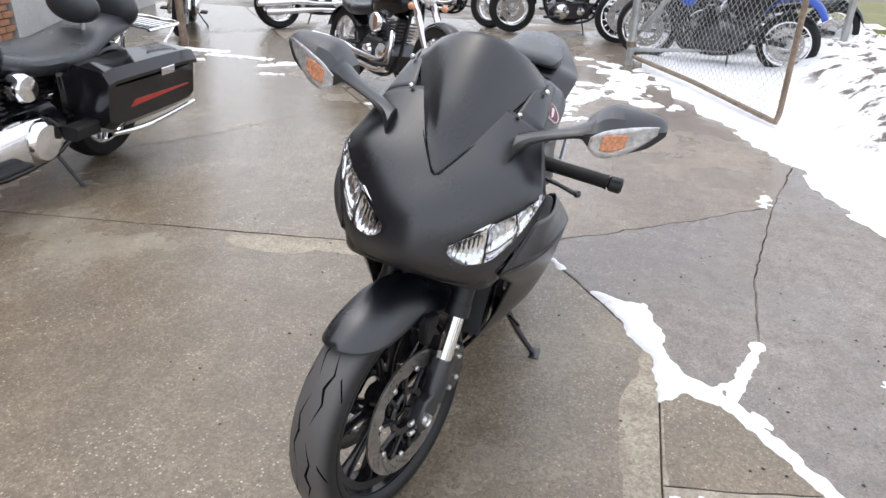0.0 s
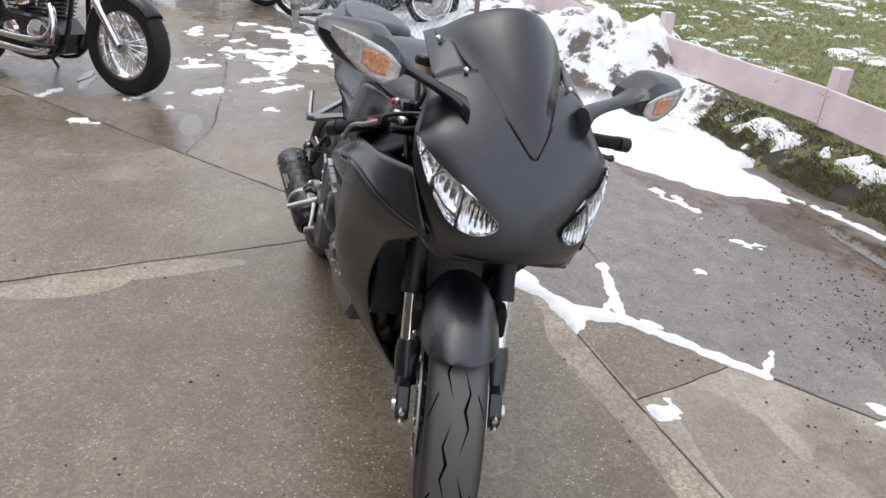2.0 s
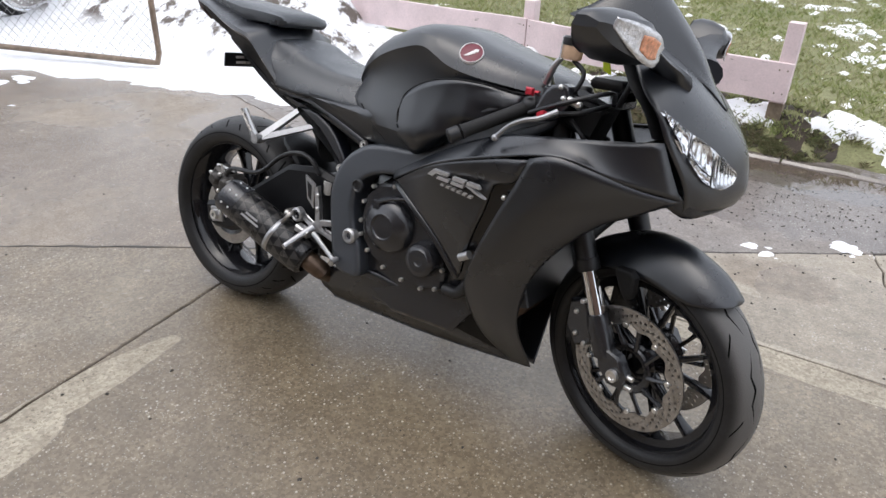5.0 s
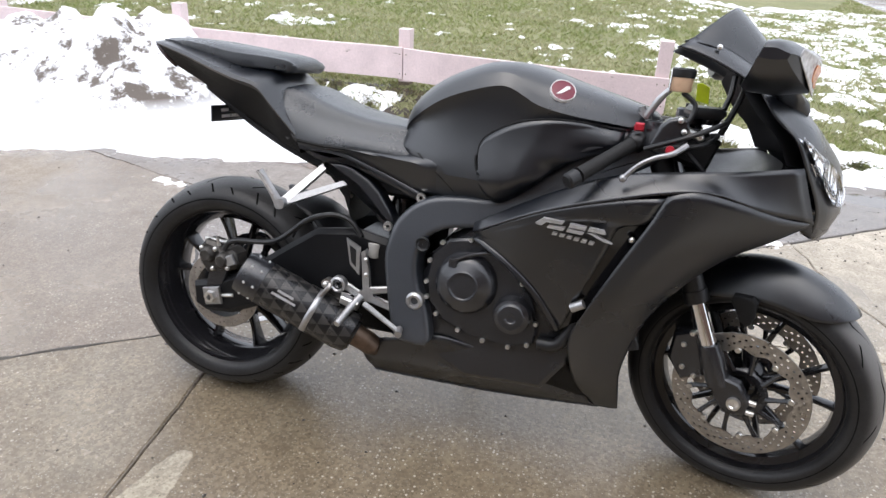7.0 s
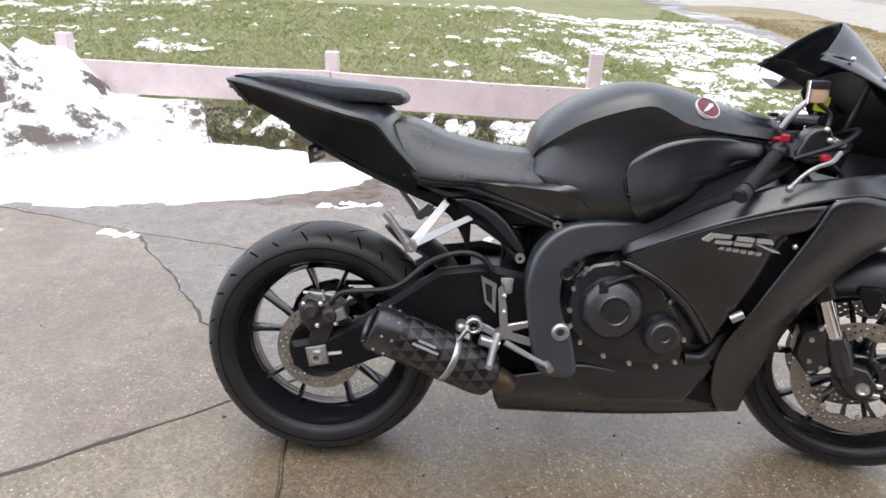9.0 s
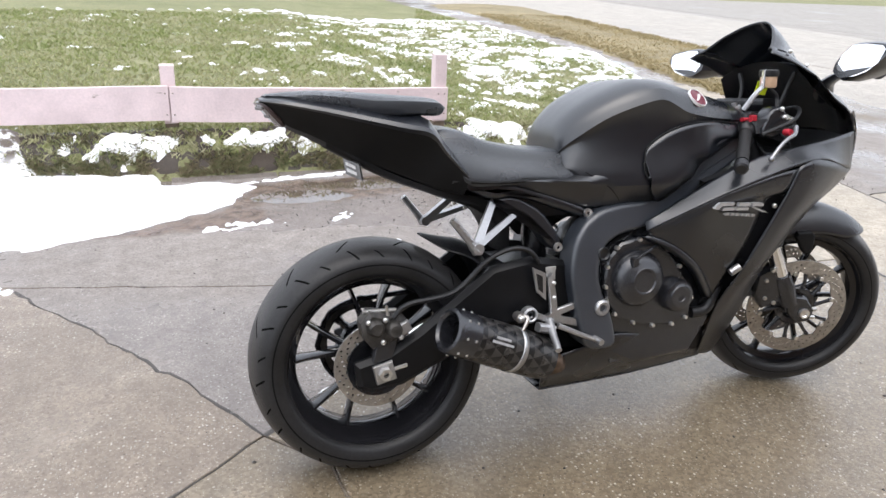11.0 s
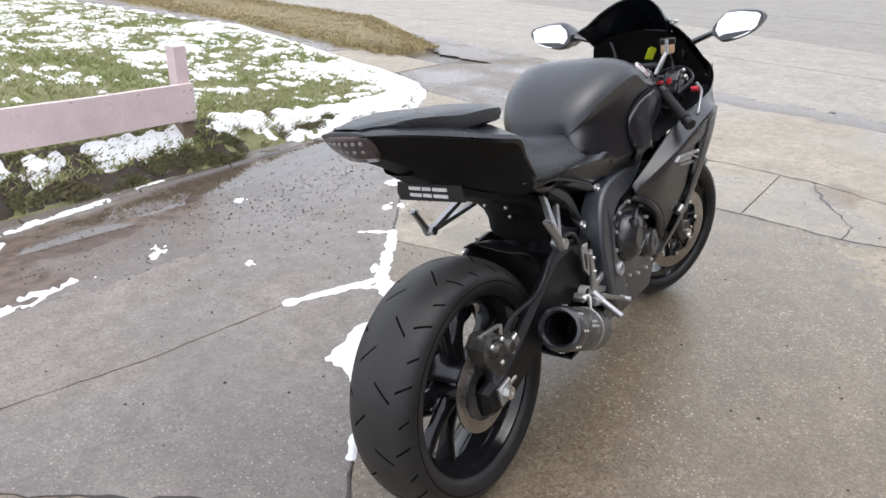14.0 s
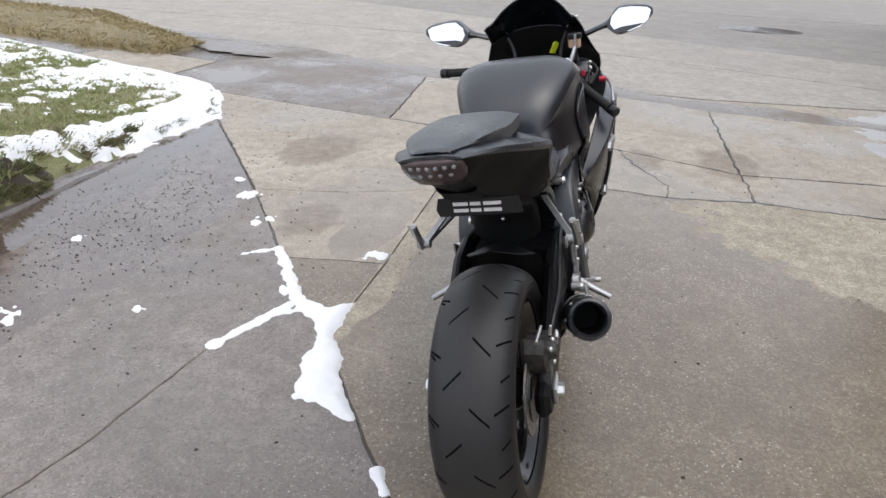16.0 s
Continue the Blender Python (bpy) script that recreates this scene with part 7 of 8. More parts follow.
for s in SIDES:
    cs = part("clutch_cover", Build().prism([(-0.085, 0.545), (-0.045, 0.585), (0.02, 0.598), (0.075, 0.585), (0.125, 0.53), (0.175, 0.46), (0.195, 0.395), (0.19, 0.355), (0.12, 0.335), (0.03, 0.345), (-0.045, 0.375), (-0.085, 0.42), (-0.095, 0.48)], s * 0.14, s * 0.172, 0.006)
              .lathe([(0.001, s * 0.209), (0.030, s * 0.209), (0.033, s * 0.2125), (0.037, s * 0.2125), (0.040, s * 0.210), (0.056, s * 0.205), (0.068, s * 0.196), (0.076, s * 0.184), (0.080, s * 0.165), (0.001, s * 0.165)], (0.008, 0, 0.483), n=40), M["engine"], bike, "black round engine covers ringed with bolts")
    part("generator_cover", Build().lathe([(0.001, s * 0.203), (0.012, s * 0.204), (0.014, s * 0.206), (0.030, s * 0.206), (0.034, s * 0.202), (0.043, s * 0.200), (0.047, s * 0.190), (0.049, s * 0.165)], (0.132, 0, 0.425), n=32, closed=False), M["engine"], cs)
    for x, z in ((-0.088, 0.525), (-0.092, 0.47), (-0.06, 0.575), (0.01, 0.592), (0.065, 0.592), (0.105, 0.555), (0.145, 0.505), (0.190, 0.41), (0.175, 0.352), (0.13, 0.338), (0.065, 0.342), (0.0, 0.358), (-0.06, 0.39), (-0.088, 0.43)):
        part("bolt", Build().lathe([(0.001, s * 0.180), (0.005, s * 0.180), (0.0062, s * 0.177), (0.0062, s * 0.168)], (x, 0, z), n=8), M["bolt"], cs)
    part("clutch_arm", Build().tube([(-0.02, s * 0.205, 0.545), (0.02, s * 0.195, 0.563), (0.085, s * 0.175, 0.575)], 0.005, 8, 6).box((-0.022, s * 0.200, 0.538), (0.022, 0.018, 0.026), lip=0.004), M["engine"], cs)
    part("water_pipe", Build().tube([(0.20, s * 0.165, 0.36), (0.25, s * 0.17, 0.37), (0.29, s * 0.17, 0.45)], 0.016, 10, 10), M["plastic"], bike)
    arm = part("swingarm", Build().prism([(-0.775, 0.338), (-0.77, 0.275), (-0.735, 0.258), (-0.655, 0.265), (-0.52, 0.325), (-0.36, 0.385), (-0.14, 0.385), (-0.135, 0.455), (-0.19, 0.545), (-0.30, 0.565), (-0.41, 0.548), (-0.50, 0.485), (-0.61, 0.405), (-0.69, 0.36)], s * 0.112, s * 0.150, 0.014), M["swing"], bike, "black gusseted swingarm")
    part("axle_block", Build().box((-0.705, s * 0.156, 0.313), (0.052, 0.012, 0.050), Matrix.Rotation(radians(-12), 4, "Y"), lip=0.003), M["alloy"], arm)
    part("axle_nut", Build().lathe([(0.006, s * 0.166), (0.008, s * 0.176), (0.016, s * 0.176), (0.018, s * 0.160)], (-0.705, 0, 0.313), n=6), M["bolt"], arm, sharp=20)
    part("adjuster", Build().tube([(-0.68, s * 0.150, 0.316), (-0.645, s * 0.150, 0.322)], 0.005, 8), M["bolt"], arm)
part("swingarm_bridge", Build().box((-0.25, 0, 0.47), (0.16, 0.24, 0.12), lip=0.015), M["plastic"], bike)
part("shock", Build().lathe([(0.001, 0), (0.03, 0), (0.036, 0.02), (0.036, 0.16), (0.03, 0.18), (0.001, 0.18)], (-0.22, 0.0, 0.46), "z", 20, closed=False), M["engine"], bike)
cal = part("rear_calliper", Build().prism([(-0.752, 0.402), (-0.728, 0.372), (-0.69, 0.378), (-0.672, 0.386), (-0.65, 0.392), (-0.634, 0.410), (-0.640, 0.440), (-0.660, 0.452), (-0.684, 0.448), (-0.700, 0.462), (-0.734, 0.468), (-0.756, 0.440)], -0.152, -0.086, 0.010), M["grime"], bike, "grimy rear brake calliper")
part("carrier_arm", Build().prism([(-0.735, 0.33), (-0.68, 0.34), (-0.66, 0.40), (-0.72, 0.40)], -0.15, -0.118, 0.006), M["engine"], cal)
for x, z in ((-0.722, 0.430), (-0.675, 0.420)):
    part("piston_boss", Build().lathe([(0.001, -0.170), (0.014, -0.170), (0.020, -0.163), (0.023, -0.150)], (x, 0, z), n=18, closed=False), M["grime"], cal)
part("pad_pin", Build().tube([(-0.747, -0.125, 0.466), (-0.662, -0.125, 0.462)], 0.005, 8), M["bolt"], cal)
part("bleed_nipple", Build().tube([(-0.690, -0.150, 0.458), (-0.694, -0.155, 0.484)], [0.005, 0.003], 8), M["bolt"], cal)
part("guide_cover", Build().box((-0.650, -0.158, 0.424), (0.030, 0.014, 0.030), Matrix.Rotation(radians(-25), 4, "Y"), lip=0.004), M["alloy"], cal)
for x, z in ((-0.740, 0.446), (-0.698, 0.448), (-0.705, 0.392), (-0.66, 0.40)):
    part("bolt", Build().ball((x, -0.157, z), 0.007, 8, 6), M["bolt"], cal)
part("brake_hose", Build().tube([(-0.675, -0.150, 0.450), (-0.64, -0.157, 0.482), (-0.52, -0.158, 0.50), (-0.43, -0.155, 0.57), (-0.36, -0.152, 0.595), (-0.31, -0.152, 0.585), (-0.28, -0.15, 0.55)], 0.007, 8, 28), M["plastic"], bike)
part("fluid_pot", Build().lathe([(0.001, 0), (0.015, 0), (0.017, 0.004), (0.017, 0.028), (0.001, 0.030)], (-0.245, -0.14, 0.498), "z", 18, closed=False).lathe([(0.0185, 0.028), (0.0185, 0.038), (0.001, 0.040)], (-0.245, -0.14, 0.498), "z", 18, closed=False), mat("milky_plastic", (0.42, 0.41, 0.39), 0.5, 0, 0.1, 60), bike, "milky rear brake fluid pot")

# ---- exhaust ----
E0, E1 = Vector((-0.550, -0.232, 0.424)), Vector((-0.270, -0.178, 0.292))
# woven triangles on the shell: one axis along the can, one round it
nt = M["carbon"].node_tree
pr = nt.nodes["Principled BSDF"]
ax = (E0 - E1).normalized()
ux = ax.cross(Vector((0, 0, 1))).normalized()
uy = ux.cross(ax)
def calc(op, a, c=0.0):
    """One step of arithmetic in the carbon material."""
    n = nt.nodes.new("ShaderNodeMath")
    n.operation = op
    for i, x in enumerate((a, c)):
        if isinstance(x, (int, float)):
            n.inputs[i].default_value = x
        else:
            nt.links.new(x, n.inputs[i])
    return n.outputs[0]


off = nt.nodes.new("ShaderNodeVectorMath")
off.operation = "SUBTRACT"
nt.links.new(nt.nodes.new("ShaderNodeTexCoord").outputs["Object"], off.inputs[0])
off.inputs[1].default_value = E0
dots = []
for v in (ax, ux, uy):
    n = nt.nodes.new("ShaderNodeVectorMath")
    n.operation = "DOT_PRODUCT"
    nt.links.new(off.outputs[0], n.inputs[0])
    n.inputs[1].default_value = v
    dots.append(n.outputs["Value"])
along = calc("MULTIPLY", dots[0], 1 / 0.031)
rnd = calc("MULTIPLY", calc("ARCTAN2", dots[1], dots[2]), 12 / (2 * math.pi))
half_row = calc("MULTIPLY", calc("FLOOR", along), 0.5)
tri_mask = calc("LESS_THAN", calc("MULTIPLY", calc("ABSOLUTE", calc("SUBTRACT", calc("FRACT", calc("ADD", rnd, half_row)), 0.5)), 2.0), calc("FRACT", along))
mx = nt.nodes.new("ShaderNodeMix")
mx.data_type = "RGBA"
nt.links.new(tri_mask, mx.inputs[0])
mx.inputs[6].default_value, mx.inputs[7].default_value = (0.010, 0.010, 0.011, 1), (0.055, 0.052, 0.050, 1)
nt.links.new(mx.outputs[2], pr.inputs["Base Color"])
ex = part("silencer", Build().tube([E0, E0.lerp(E1, 0.06), E0.lerp(E1, 0.5), E0.lerp(E1, 0.88), E0.lerp(E1, 0.97), E1], [0.052, 0.056, 0.059, 0.059, 0.054, 0.042], 36, caps=False), M["carbon"], bike, "carbon-fibre exhaust silencer with a black end cap")
d = (E0 - E1).normalized()
capm = Matrix.Translation(E0) @ d.to_track_quat("Z", "Y").to_matrix().to_4x4()
part("end_cap", Build().add(Build().lathe([(0.0545, -0.050), (0.0575, -0.046), (0.0575, 0.004), (0.054, 0.016), (0.046, 0.019), (0.0405, 0.012), (0.039, -0.03)], (0, 0, 0), "z", 32, closed=False), capm), M["engine"], ex, "black ring end cap with rivets", sharp=30)
part("bore", Build().add(Build().lathe([(0.0395, -0.02), (0.037, -0.17), (0.001, -0.172)], (0, 0, 0), "z", 28, closed=False), capm), M["under"], ex, sharp=30)
side = d.cross(Vector((0, 0, 1))).normalized()
upv = side.cross(d)
for k in range(8):
    a = 2 * math.pi * k / 8
    for o in (0.004, -0.022):
        part("rivet", Build().ball(E0 - d * 0.01 + d * o + (side * math.cos(a) + upv * math.sin(a)) * 0.0573, 0.004, 6, 4), M["bolt"], ex)
cl = E0.lerp(E1, 0.60)
part("clamp", Build().tube([cl - d * 0.008, cl + d * 0.008], [0.0602, 0.0602], 28, caps=False), M["alloy"], ex, "bright silencer strap", thick=0.002)
part("hanger", Build().tube([cl + upv * 0.055 - side * 0.02, cl + upv * 0.085 + Vector((0.01, -0.01, 0)), (-0.355, -0.185, 0.420)], [0.005, 0.006, 0.008], 8, 8).tube([(-0.352, -0.195, 0.421), (-0.352, -0.170, 0.421)], 0.013, 14), M["steel"], ex)
part("hanger_bolt", Build().ball((-0.352, -0.197, 0.421), 0.009, 10, 6), M["bolt"], ex)
# two dull bars of lettering on the shell
rad = Vector((0.1, -1, 0.42))
rad = (rad - d * rad.dot(d)).normalized()
across = rad.cross(d)
bm3 = Matrix((tuple(d), tuple(across), tuple(rad))).transposed().to_4x4()
for o, w in ((0.006, 0.068), (-0.006, 0.045)):
    part("badge", Build().box(E0.lerp(E1, 0.36) + rad * 0.0572 + across * o, (w, 0.006, 0.003), bm3), M["silver"], ex, "small silver bars")
part("link_pipe", Build().tube([E1 - d * -0.01, E1 - d * 0.04, (-0.24, -0.12, 0.245), (-0.15, -0.06, 0.215), (0.10, 0, 0.20)], [0.030, 0.026, 0.026, 0.026], 16, 16), M["exhaust"], bike)

# ---- foot controls ----
for s in SIDES:
    y = s * 0.172
    rs = part("footrest_plate", Build().prism([(-0.268, 0.516), (-0.254, 0.526), (-0.247, 0.47), (-0.238, 0.428), (-0.182, 0.440), (-0.168, 0.434), (-0.176, 0.424), (-0.228, 0.410), (-0.226, 0.402), (-0.168, 0.386), (-0.152, 0.378), (-0.160, 0.368), (-0.230, 0.386), (-0.262, 0.388), (-0.290, 0.402), (-0.312, 0.412), (-0.306, 0.424), (-0.270, 0.408), (-0.258, 0.418), (-0.262, 0.46)], y - s * 0.006, y + s * 0.008, 0.003), M["alloy"], bike, "bright cast footrest bracket")
    part("eyelet", Build().lathe([(0.013, s * 0.172), (0.013, s * 0.190), (0.016, s * 0.193), (0.021, s * 0.190), (0.022, s * 0.172)], (-0.322, 0, 0.423), n=24), M["alloy"], rs)
    part("peg_block", Build().box((-0.282, s * 0.196, 0.386), (0.05, 0.03, 0.022), Matrix.Rotation(radians(14), 4, "Y"), lip=0.005), M["alloy"], rs)
    guard = part("heel_guard", Build().prism([(-0.311, 0.546), (-0.272, 0.527), (-0.270, 0.454), (-0.298, 0.478)], y - s * 0.004, y + s * 0.004, 0.002), M["alloy"], rs)
    part("cutout", Build().prism([(-0.301, 0.530), (-0.282, 0.520), (-0.280, 0.474), (-0.294, 0.486)], y + s * 0.003, y + s * 0.0046, 0.0004), M["plastic"], guard)
    for x, z in ((-0.177, 0.430), (-0.161, 0.375), (-0.252, 0.500), (-0.25, 0.46)):
        part("bolt", Build().ball((x, y + s * 0.009, z), 0.006, 8, 6), M["bolt"], rs)
    part("foot_peg", Build().tube([(-0.262, s * 0.180, 0.398), (-0.272, s * 0.215, 0.380), (-0.284, s * 0.272, 0.352)], [0.012, 0.010, 0.0085], 10), M["alloy"], rs)
    part("pedal", Build().tube([(-0.245, s * 0.195, 0.388), (-0.19, s * 0.205, 0.362), (-0.138, s * 0.219, 0.341)], [0.008, 0.007, 0.006], 8, 8).tube([(-0.142, s * 0.205, 0.343), (-0.136, s * 0.235, 0.339)], 0.009, 10), M["alloy"], rs)
    part("pivot_cap", Build().lathe([(0.004, s * 0.186), (0.008, s * 0.190), (0.012, s * 0.188), (0.0125, s * 0.17)], (-0.322, 0, 0.423), n=20), M["engine"], rs)
    # passenger footrest hanger: two arms meeting at the folding peg
    J = Vector((-0.478, s * 0.200, 0.618))
    def web(a, w0, w1, y1):
        """A flat arm of the hanger from the joint up to the tail."""
        q, e = Build(), Vector(a)
        n = Vector((0, s, 0.3)).normalized()
        d_ = (e - J).normalized()
        side_ = d_.cross(n).normalized()
        return q.loft([[c + side_ * w + n * 0.007, c - side_ * w + n * 0.007, c - side_ * w - n * 0.007, c + side_ * w - n * 0.007] for c, w in ((J - d_ * 0.012, w0), (J.lerp(e, 0.4), 0.6 * w0 + 0.4 * w1), (e, w1))], 6, 4, caps=True, close_v=True, straight=True)
    hg = part("pillion_hanger", web((-0.392, s * 0.112, 0.722), 0.011, 0.008, 0).add(web((-0.322, s * 0.112, 0.684), 0.009, 0.0065, 0)), M["alloy"], bike, "bright triangular pillion footrest hanger", sharp=25)
    part("pillion_peg", Build().tube([J + Vector((0.0, s * 0.010, -0.008)), J + Vector((-0.02, s * 0.010, 0.020)), J + Vector((-0.062, s * 0.006, 0.074))], [0.014, 0.010, 0.009], 8).tube([J - Vector((0, s * 0.014, 0)), J + Vector((0, s * 0.022, 0))], 0.014, 12), M["alloy"], hg)
    for k in range(5):
        part("peg_ridge", Build().box(J + Vector((-0.024 - 0.008 * k, s * 0.012, 0.026 + 0.0105 * k)), (0.022, 0.020, 0.004), Matrix.Rotation(radians(38), 4, "Y"), lip=0.001), M["steel"], hg)
# side stand on the left
part("side_stand", Build().tube([(-0.02, 0.15, 0.27), (-0.03, 0.24, 0.15), (-0.045, 0.318, 0.066)], [0.013, 0.011, 0.010], 10, 8).box((-0.05, 0.325, 0.060), (0.065, 0.035, 0.010), Matrix.Rotation(radians(10.5), 4, "X"), lip=0.003).tube([(-0.02, 0.20, 0.20), (0.02, 0.245, 0.195)], 0.006, 8), M["engine"], bike, "black side stand on the concrete")

# ---- lettering shapes on the fairing ----
for s in SIDES:
    base = bpy.data.objects.new("fairing_badge", None)
    scene.collection.objects.link(base)
    base.parent = inner[0] if s > 0 else inner[1]
    A = Vector((0.172, s * 0.2645, 0.674))
    fx = Vector((0.174, s * 0.013, -0.008)).normalized()
    fz = Vector((0.0, s * 0.15, 1.0)).normalized()
    def shape(pts, mt, lift=0.004):
        q = Build()
        n = fx.cross(fz).normalized()
        if n.y * s < 0:
            n = -n
        P = [A + fx * (a * 1.2 - 0.005) + fz * c * 1.15 for a, c in pts]
        q.loft([[p + n * -0.006 for p in P] + [P[0] + n * -0.006], [p + n * lift for p in P] + [P[0] + n * lift]], 1, len(P), straight=True)
        q.fan([p + n * lift for p in P])
        ob = part("letter_shape", q, mt, inner[0] if s > 0 else inner[1], sharp=30)
    bpy.data.objects.remove(base)
    for pts in ([(0, 0.004), (0.014, 0.018), (0.052, 0.018), (0.049, 0.012), (0.02, 0.011), (0.012, 0.002)], [(0.022, 0.0), (0.052, 0.0), (0.055, 0.007), (0.026, 0.007)],
                [(0.058, 0.0), (0.088, 0.0), (0.090, 0.007), (0.060, 0.007)], [(0.061, 0.010), (0.091, 0.010), (0.093, 0.017), (0.063, 0.017)],
                [(0.096, 0.010), (0.128, 0.010), (0.124, 0.017), (0.098, 0.017)], [(0.095, 0.007), (0.104, 0.008), (0.142, -0.006), (0.128, -0.005)]):
        shape(pts, M["silver"])
    for k in range(6):
        x0 = 0.032 + k * 0.0135
        shape([(x0, -0.012 - 0.0008 * k), (x0 + 0.009, -0.012 - 0.0008 * k), (x0 + 0.011, -0.0065 - 0.0008 * k), (x0 + 0.002, -0.0065 - 0.0008 * k)], mat("dull_decal", (0.30, 0.29, 0.28), 0.4) if k == 0 else bpy.data.materials["dull_decal"], 0.003)
    part("bright_bolt", Build().ball((0.375, s * 0.262, 0.672), 0.007, 8, 6), M["bolt"], bike)
    part("hose_clip", Build().tube([(0.270, s * 0.232, 0.487), (0.296, s * 0.236, 0.503)], 0.011, 10), M["alloy"], bike)
    # dull raised bars on the belly pan
    for k in range(5):
        x0 = -0.03 + 0.052 * k
        part("letter_bar", Build().box((x0, s * (0.137 - 0.010 * k), 0.245 - 0.001 * k), (0.038, 0.004, 0.022), Matrix.Rotation(radians(s * -12), 4, "Z"), lip=0.001), mat("faint_decal", (0.05, 0.048, 0.046), 0.5) if (k == 0 and s > 0) else bpy.data.materials["faint_decal"], bike)


# ---- parked motorcycles, gate and wall behind ----
CHROME, BLK = M["chrome"], M["gloss"]
GALV = mat("galvanised_pipe", (0.42, 0.43, 0.42), 0.45, 0.6, 0.12, 40, 0.2, 150, 0.2, 6)
RUST = mat("rusty_pipe", (0.26, 0.20, 0.15), 0.65, 0.3, 0.2, 40, 0.3, 150, 0.3, 8)


def road_wheel(parent, name, x, r, half, rim, spokes, width=0.05):
    c = (x, 0, r)
    w = part(name, Build().lathe([(r, 0), (r - 0.006, half * 0.6), (r - 0.03, half), (rim + 0.01, half * 0.95), (rim, half * 0.7), (rim, -half * 0.7), (rim + 0.01, -half * 0.95), (r - 0.03, -half), (r - 0.006, -half * 0.6)], c, n=48), M["rubber"], parent, "worn black tyre")
    part("rim", Build().lathe([(rim + 0.006, half * 0.75), (rim - 0.012, half * 0.7), (rim - 0.02, 0), (rim - 0.012, -half * 0.7), (rim + 0.006, -half * 0.75), (rim + 0.004, 0)], c, n=40), CHROME, w, "bright wheel rim")
    part("hub", Build().lathe([(0.012, half * 1.1), (0.045, half), (0.05, half * 0.5), (0.035, 0), (0.05, -half * 0.5), (0.045, -half), (0.012, -half * 1.1)], c, n=24), M["alloy"], w)
    q = Build()
    for i in range(spokes):
        a = 2 * math.pi * i / spokes
        s = 1 if i % 2 else -1
        q.tube([(x + 0.045 * math.cos(a), s * half * 0.7, r + 0.045 * math.sin(a)), (x + (rim - 0.01) * math.cos(a + s * 0.25), 0, r + (rim - 0.01) * math.sin(a + s * 0.25))], 0.0025 if spokes > 12 else 0.010, 5)
    part("spokes", q, CHROME if spokes > 12 else M["alloy"], w)
    part("disc", disc(c, rim * 0.42, rim * 0.74, half + 0.006, n=60, rows=5), M["steel"], w, sharp=30, fix=False)
    return w


